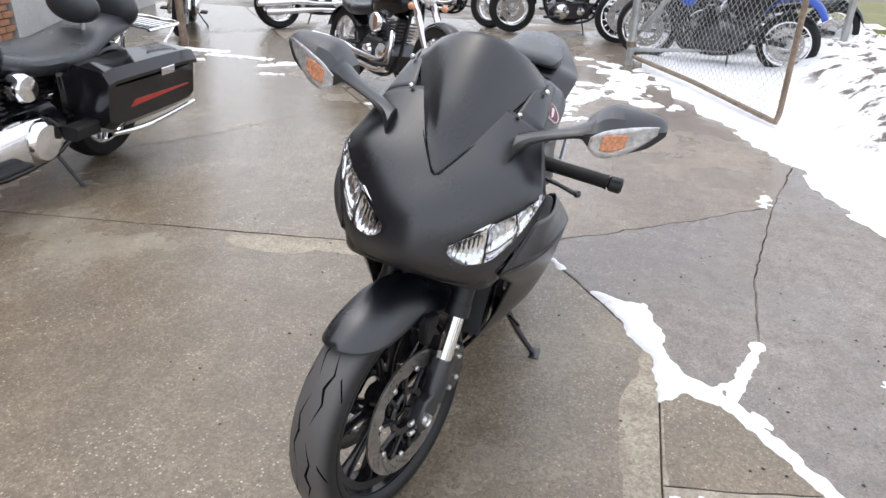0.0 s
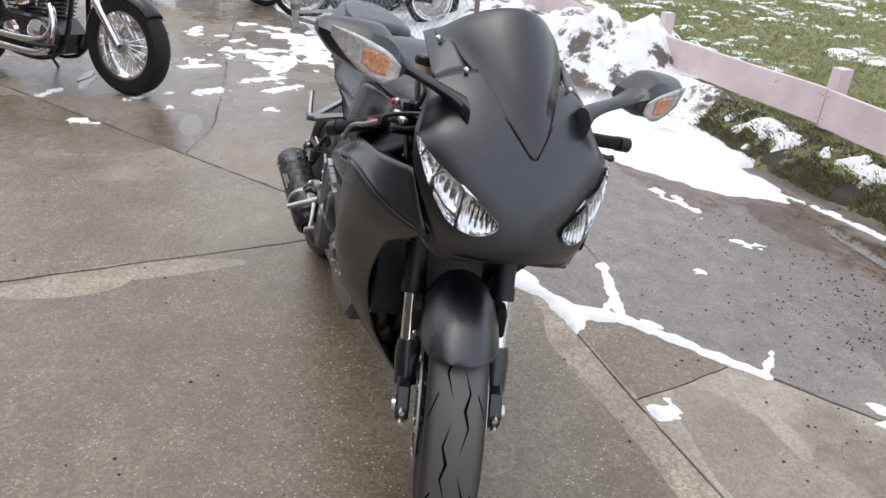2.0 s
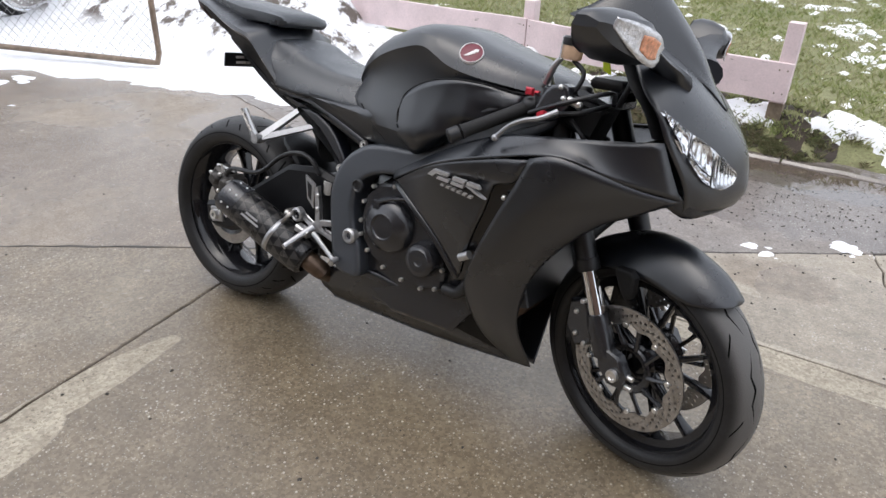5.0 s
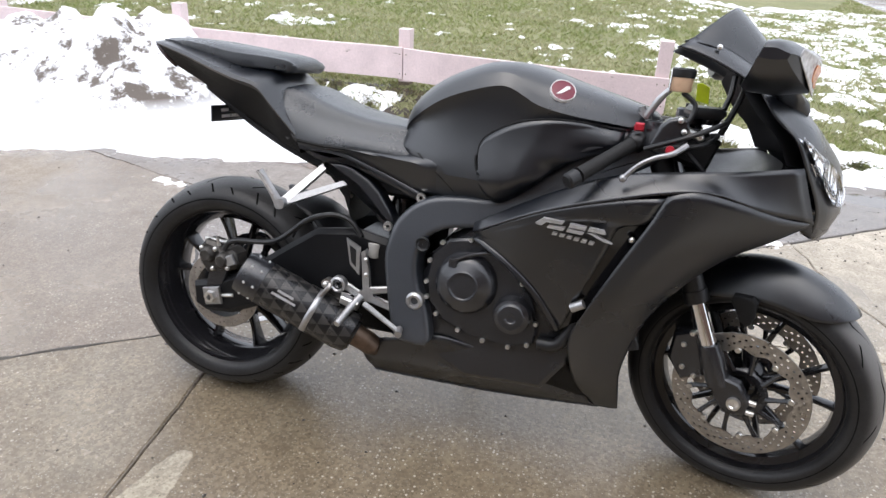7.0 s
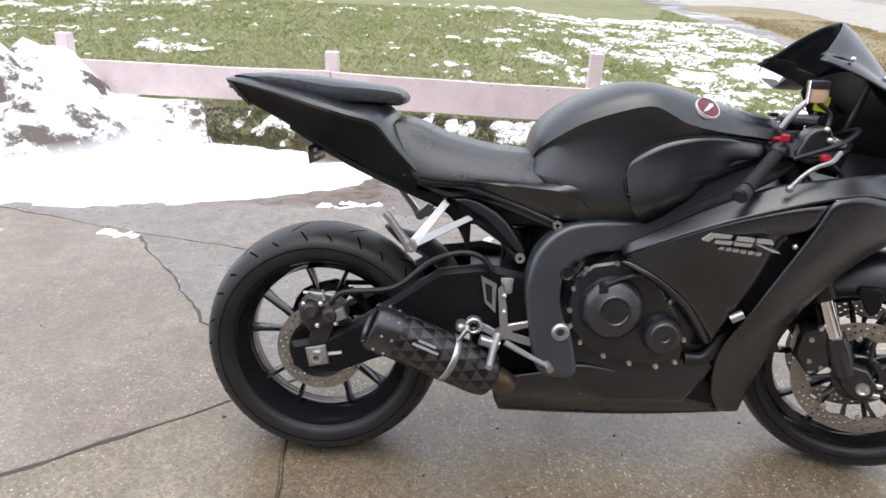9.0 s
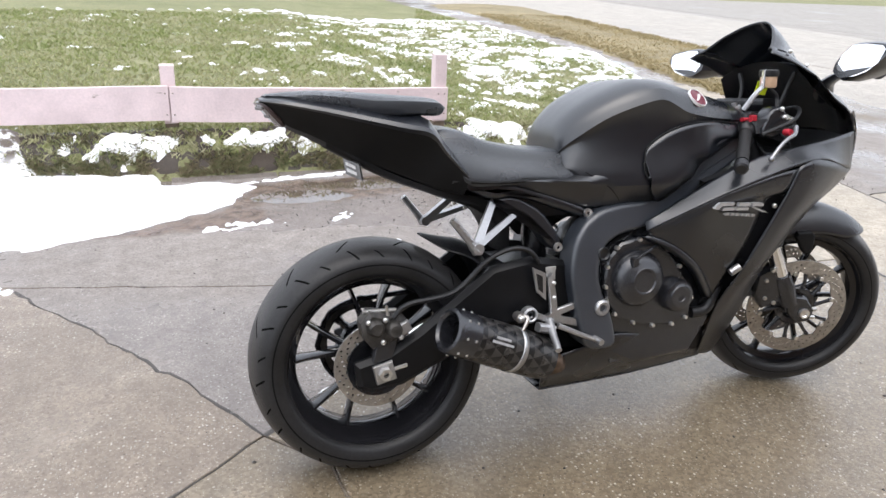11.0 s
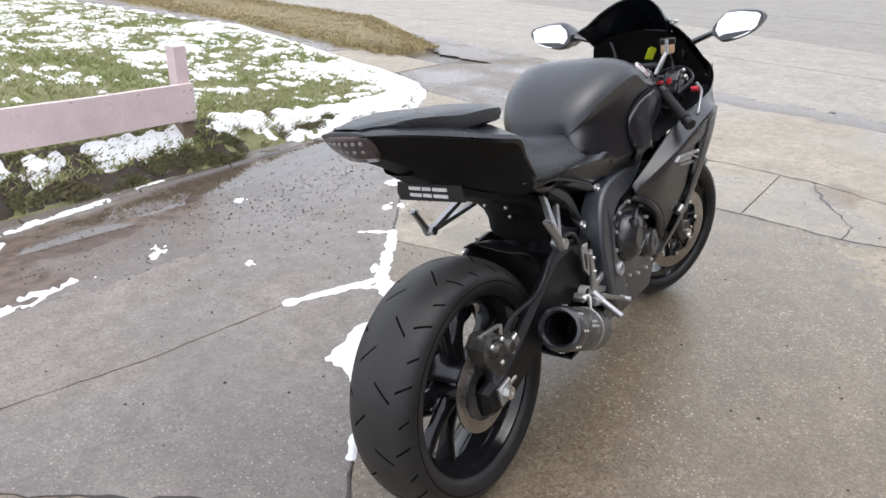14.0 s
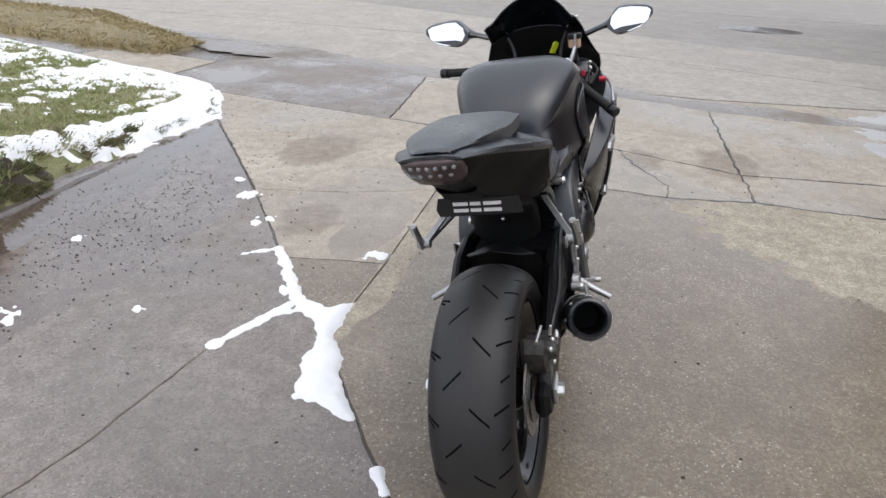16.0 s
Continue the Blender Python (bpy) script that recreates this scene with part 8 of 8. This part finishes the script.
def parked(name, label, m, wb=1.55, r=0.325, tank=BLK, spokes=36, cruiser=True, bags=False, group="parked motorcycles"):
    """A parked motorcycle: rear axle at x = 0, front axle at x = wb, left side at +y."""
    t = thing("motorcycle", label, "motorcycle", m, group)
    rr, fr = (r, r) if cruiser else (0.31, 0.35)
    road_wheel(t, "rear_wheel", 0, rr, 0.07 if cruiser else 0.055, rr - 0.095 if cruiser else rr - 0.08, spokes)
    road_wheel(t, "front_wheel", wb, fr, 0.072 if cruiser else 0.042, fr - 0.105 if cruiser else fr - 0.075, spokes)
    k = 0.46 if cruiser else 0.42
    head = Vector((wb - 0.40, 0, 0.92 if cruiser else 0.98))
    for s in SIDES:
        part("fork", Build().tube([(wb, s * 0.085, fr), head + Vector((0, s * 0.085, 0))], [0.032, 0.026], 12), CHROME if cruiser else M["alloy"], t, "bright fork leg")
        part("frame_tube", Build().tube([head + Vector((0.03, s * 0.04, -0.06)), (wb - 0.52, s * 0.10, 0.22), (0.45, s * 0.11, 0.20), (0.30, s * 0.11, 0.45)], 0.017, 8, 14), BLK, t)
        part("swingarm", Build().tube([(0, s * 0.11, rr), (0.42, s * 0.10, rr + 0.05)], [0.022, 0.026], 8), BLK, t)
        part("handlebar", Build().tube([head + Vector((0, s * 0.03, 0.03)), head + Vector((-0.02, s * 0.10, 0.14)), head + Vector((-0.18, s * 0.36, 0.16))], 0.012, 10, 10), CHROME, t)
        part("grip", Build().tube([head + Vector((-0.13, s * 0.30, 0.157)), head + Vector((-0.19, s * 0.38, 0.16))], 0.017, 10), M["rubber"], t)
    # engine: finned cylinders on a case
    eng = part("engine", Build().prism([(0.45, 0.22), (0.95, 0.20), (1.02, 0.34), (0.92, 0.44), (0.52, 0.46), (0.42, 0.36)], -0.13, 0.13, 0.02), M["engine"], t, "dark metal engine case")
    for cx, tilt in ((0.60, -22), (0.84, 22)) if cruiser else ((0.78, 10),):
        for i in range(7):
            z = 0.43 + 0.028 * i
            part("fin", Build().box((cx + math.sin(radians(tilt)) * (z - 0.43), 0, z), (0.15, 0.19, 0.014), lip=0.003), M["engine"], eng)
        part("cylinder", Build().tube([(cx, 0, 0.42), (cx + math.sin(radians(tilt)) * 0.22, 0, 0.64)], [0.06, 0.055], 14), M["engine"], eng)
    for s in SIDES:
        part("side_cover", Build().lathe([(0.001, s * 0.175), (0.07, s * 0.17), (0.10, s * 0.15), (0.105, s * 0.12)], (0.84, 0, 0.32), n=28, closed=False).lathe([(0.001, s * 0.165), (0.05, s * 0.16), (0.065, s * 0.12)], (0.58, 0, 0.33), n=24, closed=False), CHROME if cruiser else M["engine"], eng, "polished round cover")
    if cruiser:
        part("air_cleaner", Build().lathe([(0.001, -0.19), (0.07, -0.185), (0.085, -0.165), (0.085, -0.11)], (0.73, 0, 0.58), n=28, closed=False), CHROME, eng)
        part("horn_cover", Build().lathe([(0.001, 0.19), (0.06, 0.185), (0.07, 0.165), (0.07, 0.11)], (0.73, 0, 0.58), n=28, closed=False), CHROME, eng)
        for z0, z1, x1 in ((0.30, 0.33, -0.35), (0.22, 0.22, -0.25)):
            part("exhaust_pipe", Build().tube([(0.95, -0.12, 0.52), (1.02, -0.17, 0.42), (0.93, -0.19, z0), (0.5, -0.19, z0), (0.25, -0.20, z1), (x1, -0.21, z1)], [0.024, 0.024, 0.026, 0.036, 0.042, 0.042], 14, 24), CHROME, t, "long chrome exhaust pipe")
        part("footboard", Build().box((0.98, 0.24, 0.27), (0.22, 0.09, 0.02), lip=0.006), M["rubber"], t)
        part("footboard", Build().box((0.98, -0.24, 0.27), (0.22, 0.09, 0.02), lip=0.006), M["rubber"], t)
    else:
        part("exhaust_pipe", Build().tube([(0.86, -0.06, 0.52), (0.95, -0.12, 0.42), (0.80, -0.15, 0.40), (0.4, -0.16, 0.55), (-0.1, -0.16, 0.68)], [0.018, 0.018, 0.02, 0.04, 0.035], 12, 20), M["engine"], t)
        for s in SIDES:
            part("shroud", Build().pad([(0.70, 0.98), (1.10, 0.92), (1.16, 0.74), (1.02, 0.62), (0.90, 0.74), (0.72, 0.80)], s * 0.12, s * 0.19, 0.02), tank, t)
            part("side_panel", Build().pad([(0.10, 0.86), (0.62, 0.82), (0.66, 0.66), (0.46, 0.52), (0.30, 0.60), (0.14, 0.76)], s * 0.08, s * 0.14, 0.02), BLK, t)
            part("radiator", Build().box((1.02, s * 0.07, 0.70), (0.05, 0.11, 0.26), lip=0.006), M["engine"], t)
        part("skid_plate", Build().prism([(0.48, 0.20), (0.95, 0.18), (1.06, 0.34), (1.03, 0.36), (0.93, 0.22), (0.48, 0.235)], -0.12, 0.12, 0.006), M["engine"], t)
    z = 0.02 if cruiser else 0.16
    fwd_ = 0.24 if bags else 0.0
    part("fuel_tank", Build().loft(halves([(x + fwd_, h) for x, h in [(0.48, [(0, 0.74 + z), (0.05, 0.73 + z), (0.07, 0.70 + z), (0.05, 0.64 + z)]), (0.60, [(0, 0.82 + z), (0.10, 0.80 + z), (0.15, 0.73 + z), (0.12, 0.62 + z)]), (0.80, [(0, 0.86 + z), (0.12, 0.84 + z), (0.17, 0.75 + z), (0.12, 0.63 + z)]),
                                    (0.98, [(0, 0.85 + z), (0.09, 0.83 + z), (0.13, 0.75 + z), (0.09, 0.66 + z)]), (1.06, [(0, 0.80 + z), (0.04, 0.79 + z), (0.06, 0.75 + z), (0.04, 0.70 + z)])]]), 20, 20), tank, t, "painted fuel tank")
    z = 0.0 if cruiser else 0.18
    part("seat", Build().loft(halves([(x * 1.42 + 0.03 if bags and x > 0.1 else x, h) for x, h in [(-0.18, [(0, 0.80 + z), (0.08, 0.79 + z), (0.11, 0.74 + z), (0.08, 0.71 + z)]), (0.05, [(0, 0.78 + z), (0.12, 0.77 + z), (0.15, 0.72 + z), (0.12, 0.68 + z)]), (0.18, [(0, 0.71 + z), (0.15, 0.71 + z), (0.19, 0.66 + z), (0.15, 0.61 + z)]), (0.38, [(0, 0.69 + z), (0.14, 0.69 + z), (0.17, 0.65 + z), (0.13, 0.60 + z)]),
                                      (0.55, [(0, 0.74 + z), (0.06, 0.73 + z), (0.08, 0.69 + z), (0.06, 0.64 + z)])]]), 24, 20), M["seat"], t, "black padded seat")
    for x, r0, a0, a1, w, nm in ((0, rr + 0.035, 0.5, 2.8, 0.10, "rear_mudguard"), (wb, fr + 0.025, 0.7 if cruiser else 1.2, 2.9 if cruiser else 2.0, 0.075, "front_mudguard")):
        lift = 0 if cruiser else 0.16
        part(nm, Build().loft([[(x + (r0 - 0.05 * abs(v) ** 3) * math.cos(a), w * v, rr * 0 + (rr if x == 0 else fr) + lift + (r0 - 0.05 * abs(v) ** 3) * math.sin(a)) for v in np.linspace(-1, 1, 9)] for a in np.linspace(a0, a1, 12)], 24, 14), tank, t, thick=0.004)
    lamp = part("headlamp", Build().lathe([(0.001, -0.10), (0.05, -0.09), (0.085, -0.04), (0.09, 0.02), (0.085, 0.03)], (wb - 0.26, 0, 0.86), "x", 24, closed=False), CHROME if cruiser else tank, t)
    part("lens", Build().lathe([(0.001, 0.035), (0.05, 0.033), (0.084, 0.024)], (wb - 0.26, 0, 0.86), "x", 24, closed=False), M["reflector"], lamp)
    for s in SIDES:
        part("indicator", Build().ball((wb - 0.24, s * 0.16, 0.76), 0.035, 12, 8, (1, 0.8, 0.8)), M["amber"], t, "amber indicator")
    part("side_stand", Build().tube([(0.55, 0.12, 0.22), (0.52, 0.28, 0.012)], 0.010, 8), BLK, t)
    if bags:
        for s in SIDES:
            bag = part("saddlebag", Build().loft([[(x, s * y, z) for y, z in ((0.16, 0.30 + dz), (0.33, 0.31 + dz), (0.37, 0.35 + dz), (0.37, 0.55 + dz), (0.17, 0.58 + dz))] for x, dz in ((0.42, 0.03), (0.36, 0.0), (-0.30, -0.01), (-0.40, 0.02))], 10, 5, caps=True, straight=True), BLK, t, "glossy black hard saddlebag with a red pinstripe", sharp=30)
            part("lid", Build().loft([[(x, s * y, z) for y, z in ((0.16, 0.56 + dz), (0.38, 0.555 + dz), (0.385, 0.575 + dz), (0.35, 0.63 + dz), (0.18, 0.645 + dz))] for x, dz in ((0.43, 0.0), (0.36, 0.01), (-0.28, 0.0), (-0.42, -0.015))], 10, 5, caps=True, straight=True), BLK, bag, sharp=30)
            part("latch", Build().box((-0.10, s * 0.383, 0.555), (0.13, 0.012, 0.045), lip=0.004), CHROME, bag)
            part("pinstripe", Build().prism([(0.24, 0.415), (0.20, 0.450), (-0.34, 0.435), (-0.34, 0.428)], s * 0.365, s * 0.3725, 0.0008), mat("red_stripe", (0.45, 0.04, 0.03), 0.3) if s > 0 else bpy.data.materials["red_stripe"], bag)
            part("guard_rail", Build().tube([(0.30, s * 0.30, 0.27), (0.10, s * 0.38, 0.285), (-0.40, s * 0.37, 0.30)], 0.016, 10, 12), CHROME, bag)
        for x, z, rx, rz in ((0.14, 0.87, 0.06, 0.09), (-0.19, 0.83, 0.06, 0.12)):
            part("backrest", Build().ball((x, 0, z), 1.0, 18, 12, (rx, 0.155, rz)), M["seat"], t, "padded black backrest")
            part("backrest_post", Build().tube([(x, 0.05, z - 0.25), (x, 0.05, z)], 0.012, 8), CHROME, t)
        rack = part("luggage_rack", Build().tube([(-0.28, 0.16, 0.71), (-0.62, 0.15, 0.71), (-0.64, 0, 0.71), (-0.62, -0.15, 0.71), (-0.28, -0.16, 0.71)], 0.009, 8, 20), CHROME, t, "chrome luggage rack")
        for i in range(6):
            part("rail", Build().tube([(-0.32 - 0.05 * i, -0.155, 0.71), (-0.32 - 0.05 * i, 0.155, 0.71)], 0.006, 6), CHROME, rack)
        for s in SIDES:
            part("stay", Build().tube([(-0.60, s * 0.14, 0.71), (-0.45, s * 0.14, 0.60), (-0.30, s * 0.12, 0.55)], 0.008, 8, 6), CHROME, rack)
        part("primary_cover", Build().loft([[(x, y, z) for y, z in ((0.12, 0.32 - h), (0.20, 0.32 - h * 0.8), (0.225, 0.32), (0.20, 0.32 + h * 0.8), (0.12, 0.32 + h))] for x, h in ((0.56, 0.06), (0.62, 0.12), (0.78, 0.13), (1.02, 0.11), (1.16, 0.09), (1.20, 0.04))], 16, 12), CHROME, t, "big chrome primary cover")
        part("derby_cover", Build().lathe([(0.001, 0.255), (0.085, 0.25), (0.10, 0.235), (0.105, 0.20)], (0.72, 0, 0.33), n=32, closed=False), CHROME, t)
        part("pillion_board", Build().box((0.51, 0.27, 0.345), (0.18, 0.09, 0.07), lip=0.012), M["rubber"], t)
        part("side_panel", Build().loft([[(0.20, 0.17, 0.62), (0.35, 0.18, 0.60), (0.52, 0.16, 0.62)], [(0.22, 0.19, 0.50), (0.36, 0.20, 0.46), (0.52, 0.18, 0.48)], [(0.26, 0.17, 0.40), (0.38, 0.18, 0.38), (0.50, 0.16, 0.40)]], 8, 8), BLK, t, thick=0.004)
    return t


def stand_at(x, y, fx, fy, lean=-7):
    """The pose of a parked motorcycle by the ground under its two wheels."""
    return pose(x, y, 0, 0, 0, math.degrees(math.atan2(fy - y, fx - x))) @ pose(0, 0, 0, lean, 0, 0)


PURPLE = mat("deep_blue_paint", (0.03, 0.04, 0.16), 0.2, 0, 0.05, 40, 0, 1, 0.1, 4, coat=0.5)
BLUE = mat("blue_plastic", (0.03, 0.09, 0.45), 0.35, 0, 0.05, 40, 0, 1, 0.1, 4)
GOLD = mat("tan_gold_paint", (0.42, 0.30, 0.14), 0.25, 0.3, 0.05, 40, 0, 1, 0.1, 4)
parked("bagger", "black touring motorcycle with chrome engine, saddlebags and red pinstripe", stand_at(-1.48, -2.61, 0.18, -2.51) @ Matrix.Scale(1.05, 4), 1.62, 0.32, BLK, 10, True, True)
parked("cruiser", "black cruiser motorcycle with chrome pipes on wet concrete", stand_at(-4.26, -2.09, -3.29, -0.95), 1.50, 0.325, BLK, 40, True)
parked("cruiser", "tan and black cruiser motorcycle parked by the wall", stand_at(-6.9, -4.15, -8.1, -3.1), 1.55, 0.32, GOLD, 36, True)
parked("cruiser", "black motorcycle with a bright spoked wheel by the post", stand_at(-7.0, -5.6, -5.75, -4.92), 1.45, 0.33, BLK, 36, True)
parked("cruiser", "dark blue motorcycle parked beyond the snow edge", stand_at(-8.6, -2.95, -8.2, -1.5), 1.50, 0.32, PURPLE, 36, True)
parked("cruiser", "black motorcycle in the row beyond the gate", stand_at(-8.35, 0.3, -7.95, -1.15), 1.50, 0.32, BLK, 36, True)
parked("dirt_bike", "blue off-road motorcycle with spoked wheels behind the chain-link gate", stand_at(-6.12, 2.10, -6.52, 0.67), 1.48, 0.33, BLUE, 36, False)
parked("cruiser", "black motorcycle half hidden in the second row beyond the gate", stand_at(-9.3, 1.0, -9.2, -0.5), 1.50, 0.32, BLK, 36, True)
parked("dirt_bike", "dark blue off-road motorcycle behind the gate post", stand_at(-7.9, 1.75, -7.5, 0.35), 1.46, 0.33, BLUE, 36, False)

parked("cruiser", "black motorcycle close behind the chain-link fence", stand_at(-7.35, 2.75, -7.05, 1.30), 1.50, 0.32, BLK, 36, True)
parked("cruiser", "dark motorcycle in the row behind the gate post", stand_at(-8.75, 2.2, -8.45, 0.75), 1.50, 0.32, PURPLE, 36, True)

# gate posts, the open gate and its chain link
def post_thing(x, y, h, r, material, label, name="gate_post"):
    return tagged(part(name, Build().tube([(x, y, -0.05), (x, y, h)], r, 14).ball((x, y, h), r * 1.15), material), label, "post")


post_thing(-5.97, 0.52, 2.0, 0.040, GALV, "galvanised steel gate post standing in snow")
post_thing(-6.75, 2.78, 2.0, 0.038, GALV, "galvanised steel fence post behind the snow bank")
post_thing(-5.22, -4.52, 2.0, 0.045, RUST, "brownish steel post beside the parked motorcycles", "post")
gate = thing("gate", "open chain-link gate with a rusty pipe frame", "gate")
C0, C1 = Vector((-5.90, 0.56, 0.10)), Vector((-3.46, 1.62, 0.09))
part("bottom_rail", Build().tube([C0, C0.lerp(C1, 0.5) + Vector((0, 0, 0.02)), C1 - (C1 - C0).normalized() * 0.06, C1, C1 + Vector((0.02, 0.01, 0.07)), C1 + Vector((0.02, 0.01, 0.9))], 0.021, 10), RUST, gate, "rusty bent pipe")
part("end_stile", Build().tube([C1 + Vector((0.02, 0.01, 0.9)), C1 + Vector((0.02, 0.01, 1.75))], 0.021, 10), RUST, gate)
part("top_rail", Build().tube([C0 + Vector((0, 0, 1.74)), C1 + Vector((0.02, 0.01, 1.75))], 0.021, 10), RUST, gate)
part("hinge", Build().lathe([(0.043, -0.03), (0.052, -0.03), (0.052, 0.03), (0.043, 0.03)], (-5.97, 0.52, 0.22), "z", 16), RUST, gate)


def mesh_wire(a, b2, z0, z1, step=0.075):
    """Chain link between two uprights, as crossing zigzag wires."""
    q = Build()
    l = (b2 - a).length
    n = int((l + (z1 - z0)) / step)
    for s in SIDES:
        for i in range(n):
            u0 = i * step - (z1 - z0)
            lo, hi = max(0, -u0), min(z1 - z0, l - u0)
            if hi <= lo:
                continue
            pts = [a.lerp(b2, (u0 + t if s > 0 else l - u0 - t) / l) + Vector((0, 0, z0 + t)) for t in (lo, hi)]
            q.tube(pts, 0.0016, 3, caps=False)
    return q


flat = lambda v: Vector((v.x, v.y, 0))
w = part("chain_link", mesh_wire(flat(C0), flat(C1), 0.11, 1.80), GALV, gate, "grey chain-link wire", sharp=180, weld=False, fix=False)
w["kind"] = "stuff"
fence2 = thing("wire_fence", "chain-link fence behind the snow bank", "fence")
w = part("chain_link", mesh_wire(Vector((-5.97, 0.52, 0)), Vector((-6.75, 2.78, 0)), 0.1, 1.9), GALV, fence2, "grey chain-link wire", sharp=180, weld=False, fix=False)
w["kind"] = "stuff"
part("bottom_rail", Build().tube([(-5.97, 0.52, 0.16), (-6.75, 2.78, 0.16)], 0.02, 8), GALV, fence2)
part("top_rail", Build().tube([(-5.97, 0.52, 1.9), (-6.75, 2.78, 1.9)], 0.02, 8), GALV, fence2)

# corner of a building, and an unseen dark wall added beside it
BRICK = mat("orange_brick", (0.33, 0.165, 0.095), 0.8, 0, 0.2, 40, 0.4, 120, 0.2, 6)
PANEL = mat("grey_wall_panel", (0.46, 0.46, 0.455), 0.7, 0, 0.08, 30, 0.3, 100, 0.15, 3)
# dark brown for the added wall out of view
UNSEEN_DARK = mat("unseen_wall_brown", (0.11, 0.065, 0.045), 0.85, 0, 0.25, 12, 0.5, 60, 0.3, 2)
wall = thing("wall_building", "building wall with orange brick beside grey panels, and an added unseen dark wall", "wall", kind="structure")
A, B2 = Vector((-1.7, -5.42, 0)), Vector((-4.55, -6.25, 0))
dirw = (B2 - A).normalized()
rotw = Matrix.Rotation(math.atan2(dirw.y, dirw.x), 4, "Z")
brick_mesh = Build().box((0, 0, 0), (0.20, 0.10, 0.062), lip=0.004).mesh("brick")
brick_mesh.materials.append(BRICK)
for row in range(18):
    for k in range(14):
        o = new("brick", brick_mesh)
        o.parent = wall
        o.matrix_local = Matrix.Translation(A + dirw * (0.105 + k * 0.212 - (0.1 if row % 2 else 0)) + Vector((0, 0, 0.035 + row * 0.074))) @ rotw
# backing and grey panels stand 5 m tall to darken side reflections
part("backing", Build().box((A + B2) / 2 + Vector((0.05, -0.11, 2.45)), ((B2 - A).length + 0.1, 0.16, 5.0), rotw), PANEL, wall)
B3 = Vector((-8.6, -7.4, 0))
part("panel_or_unseen_wall", Build().box((B2 + B3) / 2 + Vector((0, -0.02, 2.45)), ((B3 - B2).length, 0.15, 5.0), Matrix.Rotation(math.atan2(B3.y - B2.y, B3.x - B2.x), 4, "Z")), PANEL, wall)
# unseen wall, added dark and tall so the bike's right side reflects less light
A0, A1 = Vector((14.0, -6.0, 0)), Vector((-1.6, -6.2, 0))
part("panel_or_unseen_wall", Build().box((A1 + A0) / 2 + Vector((0, -0.10, 2.95)), ((A0 - A1).length, 0.2, 6.0), Matrix.Rotation(math.atan2(A0.y - A1.y, A0.x - A1.x), 4, "Z")), UNSEEN_DARK, wall)
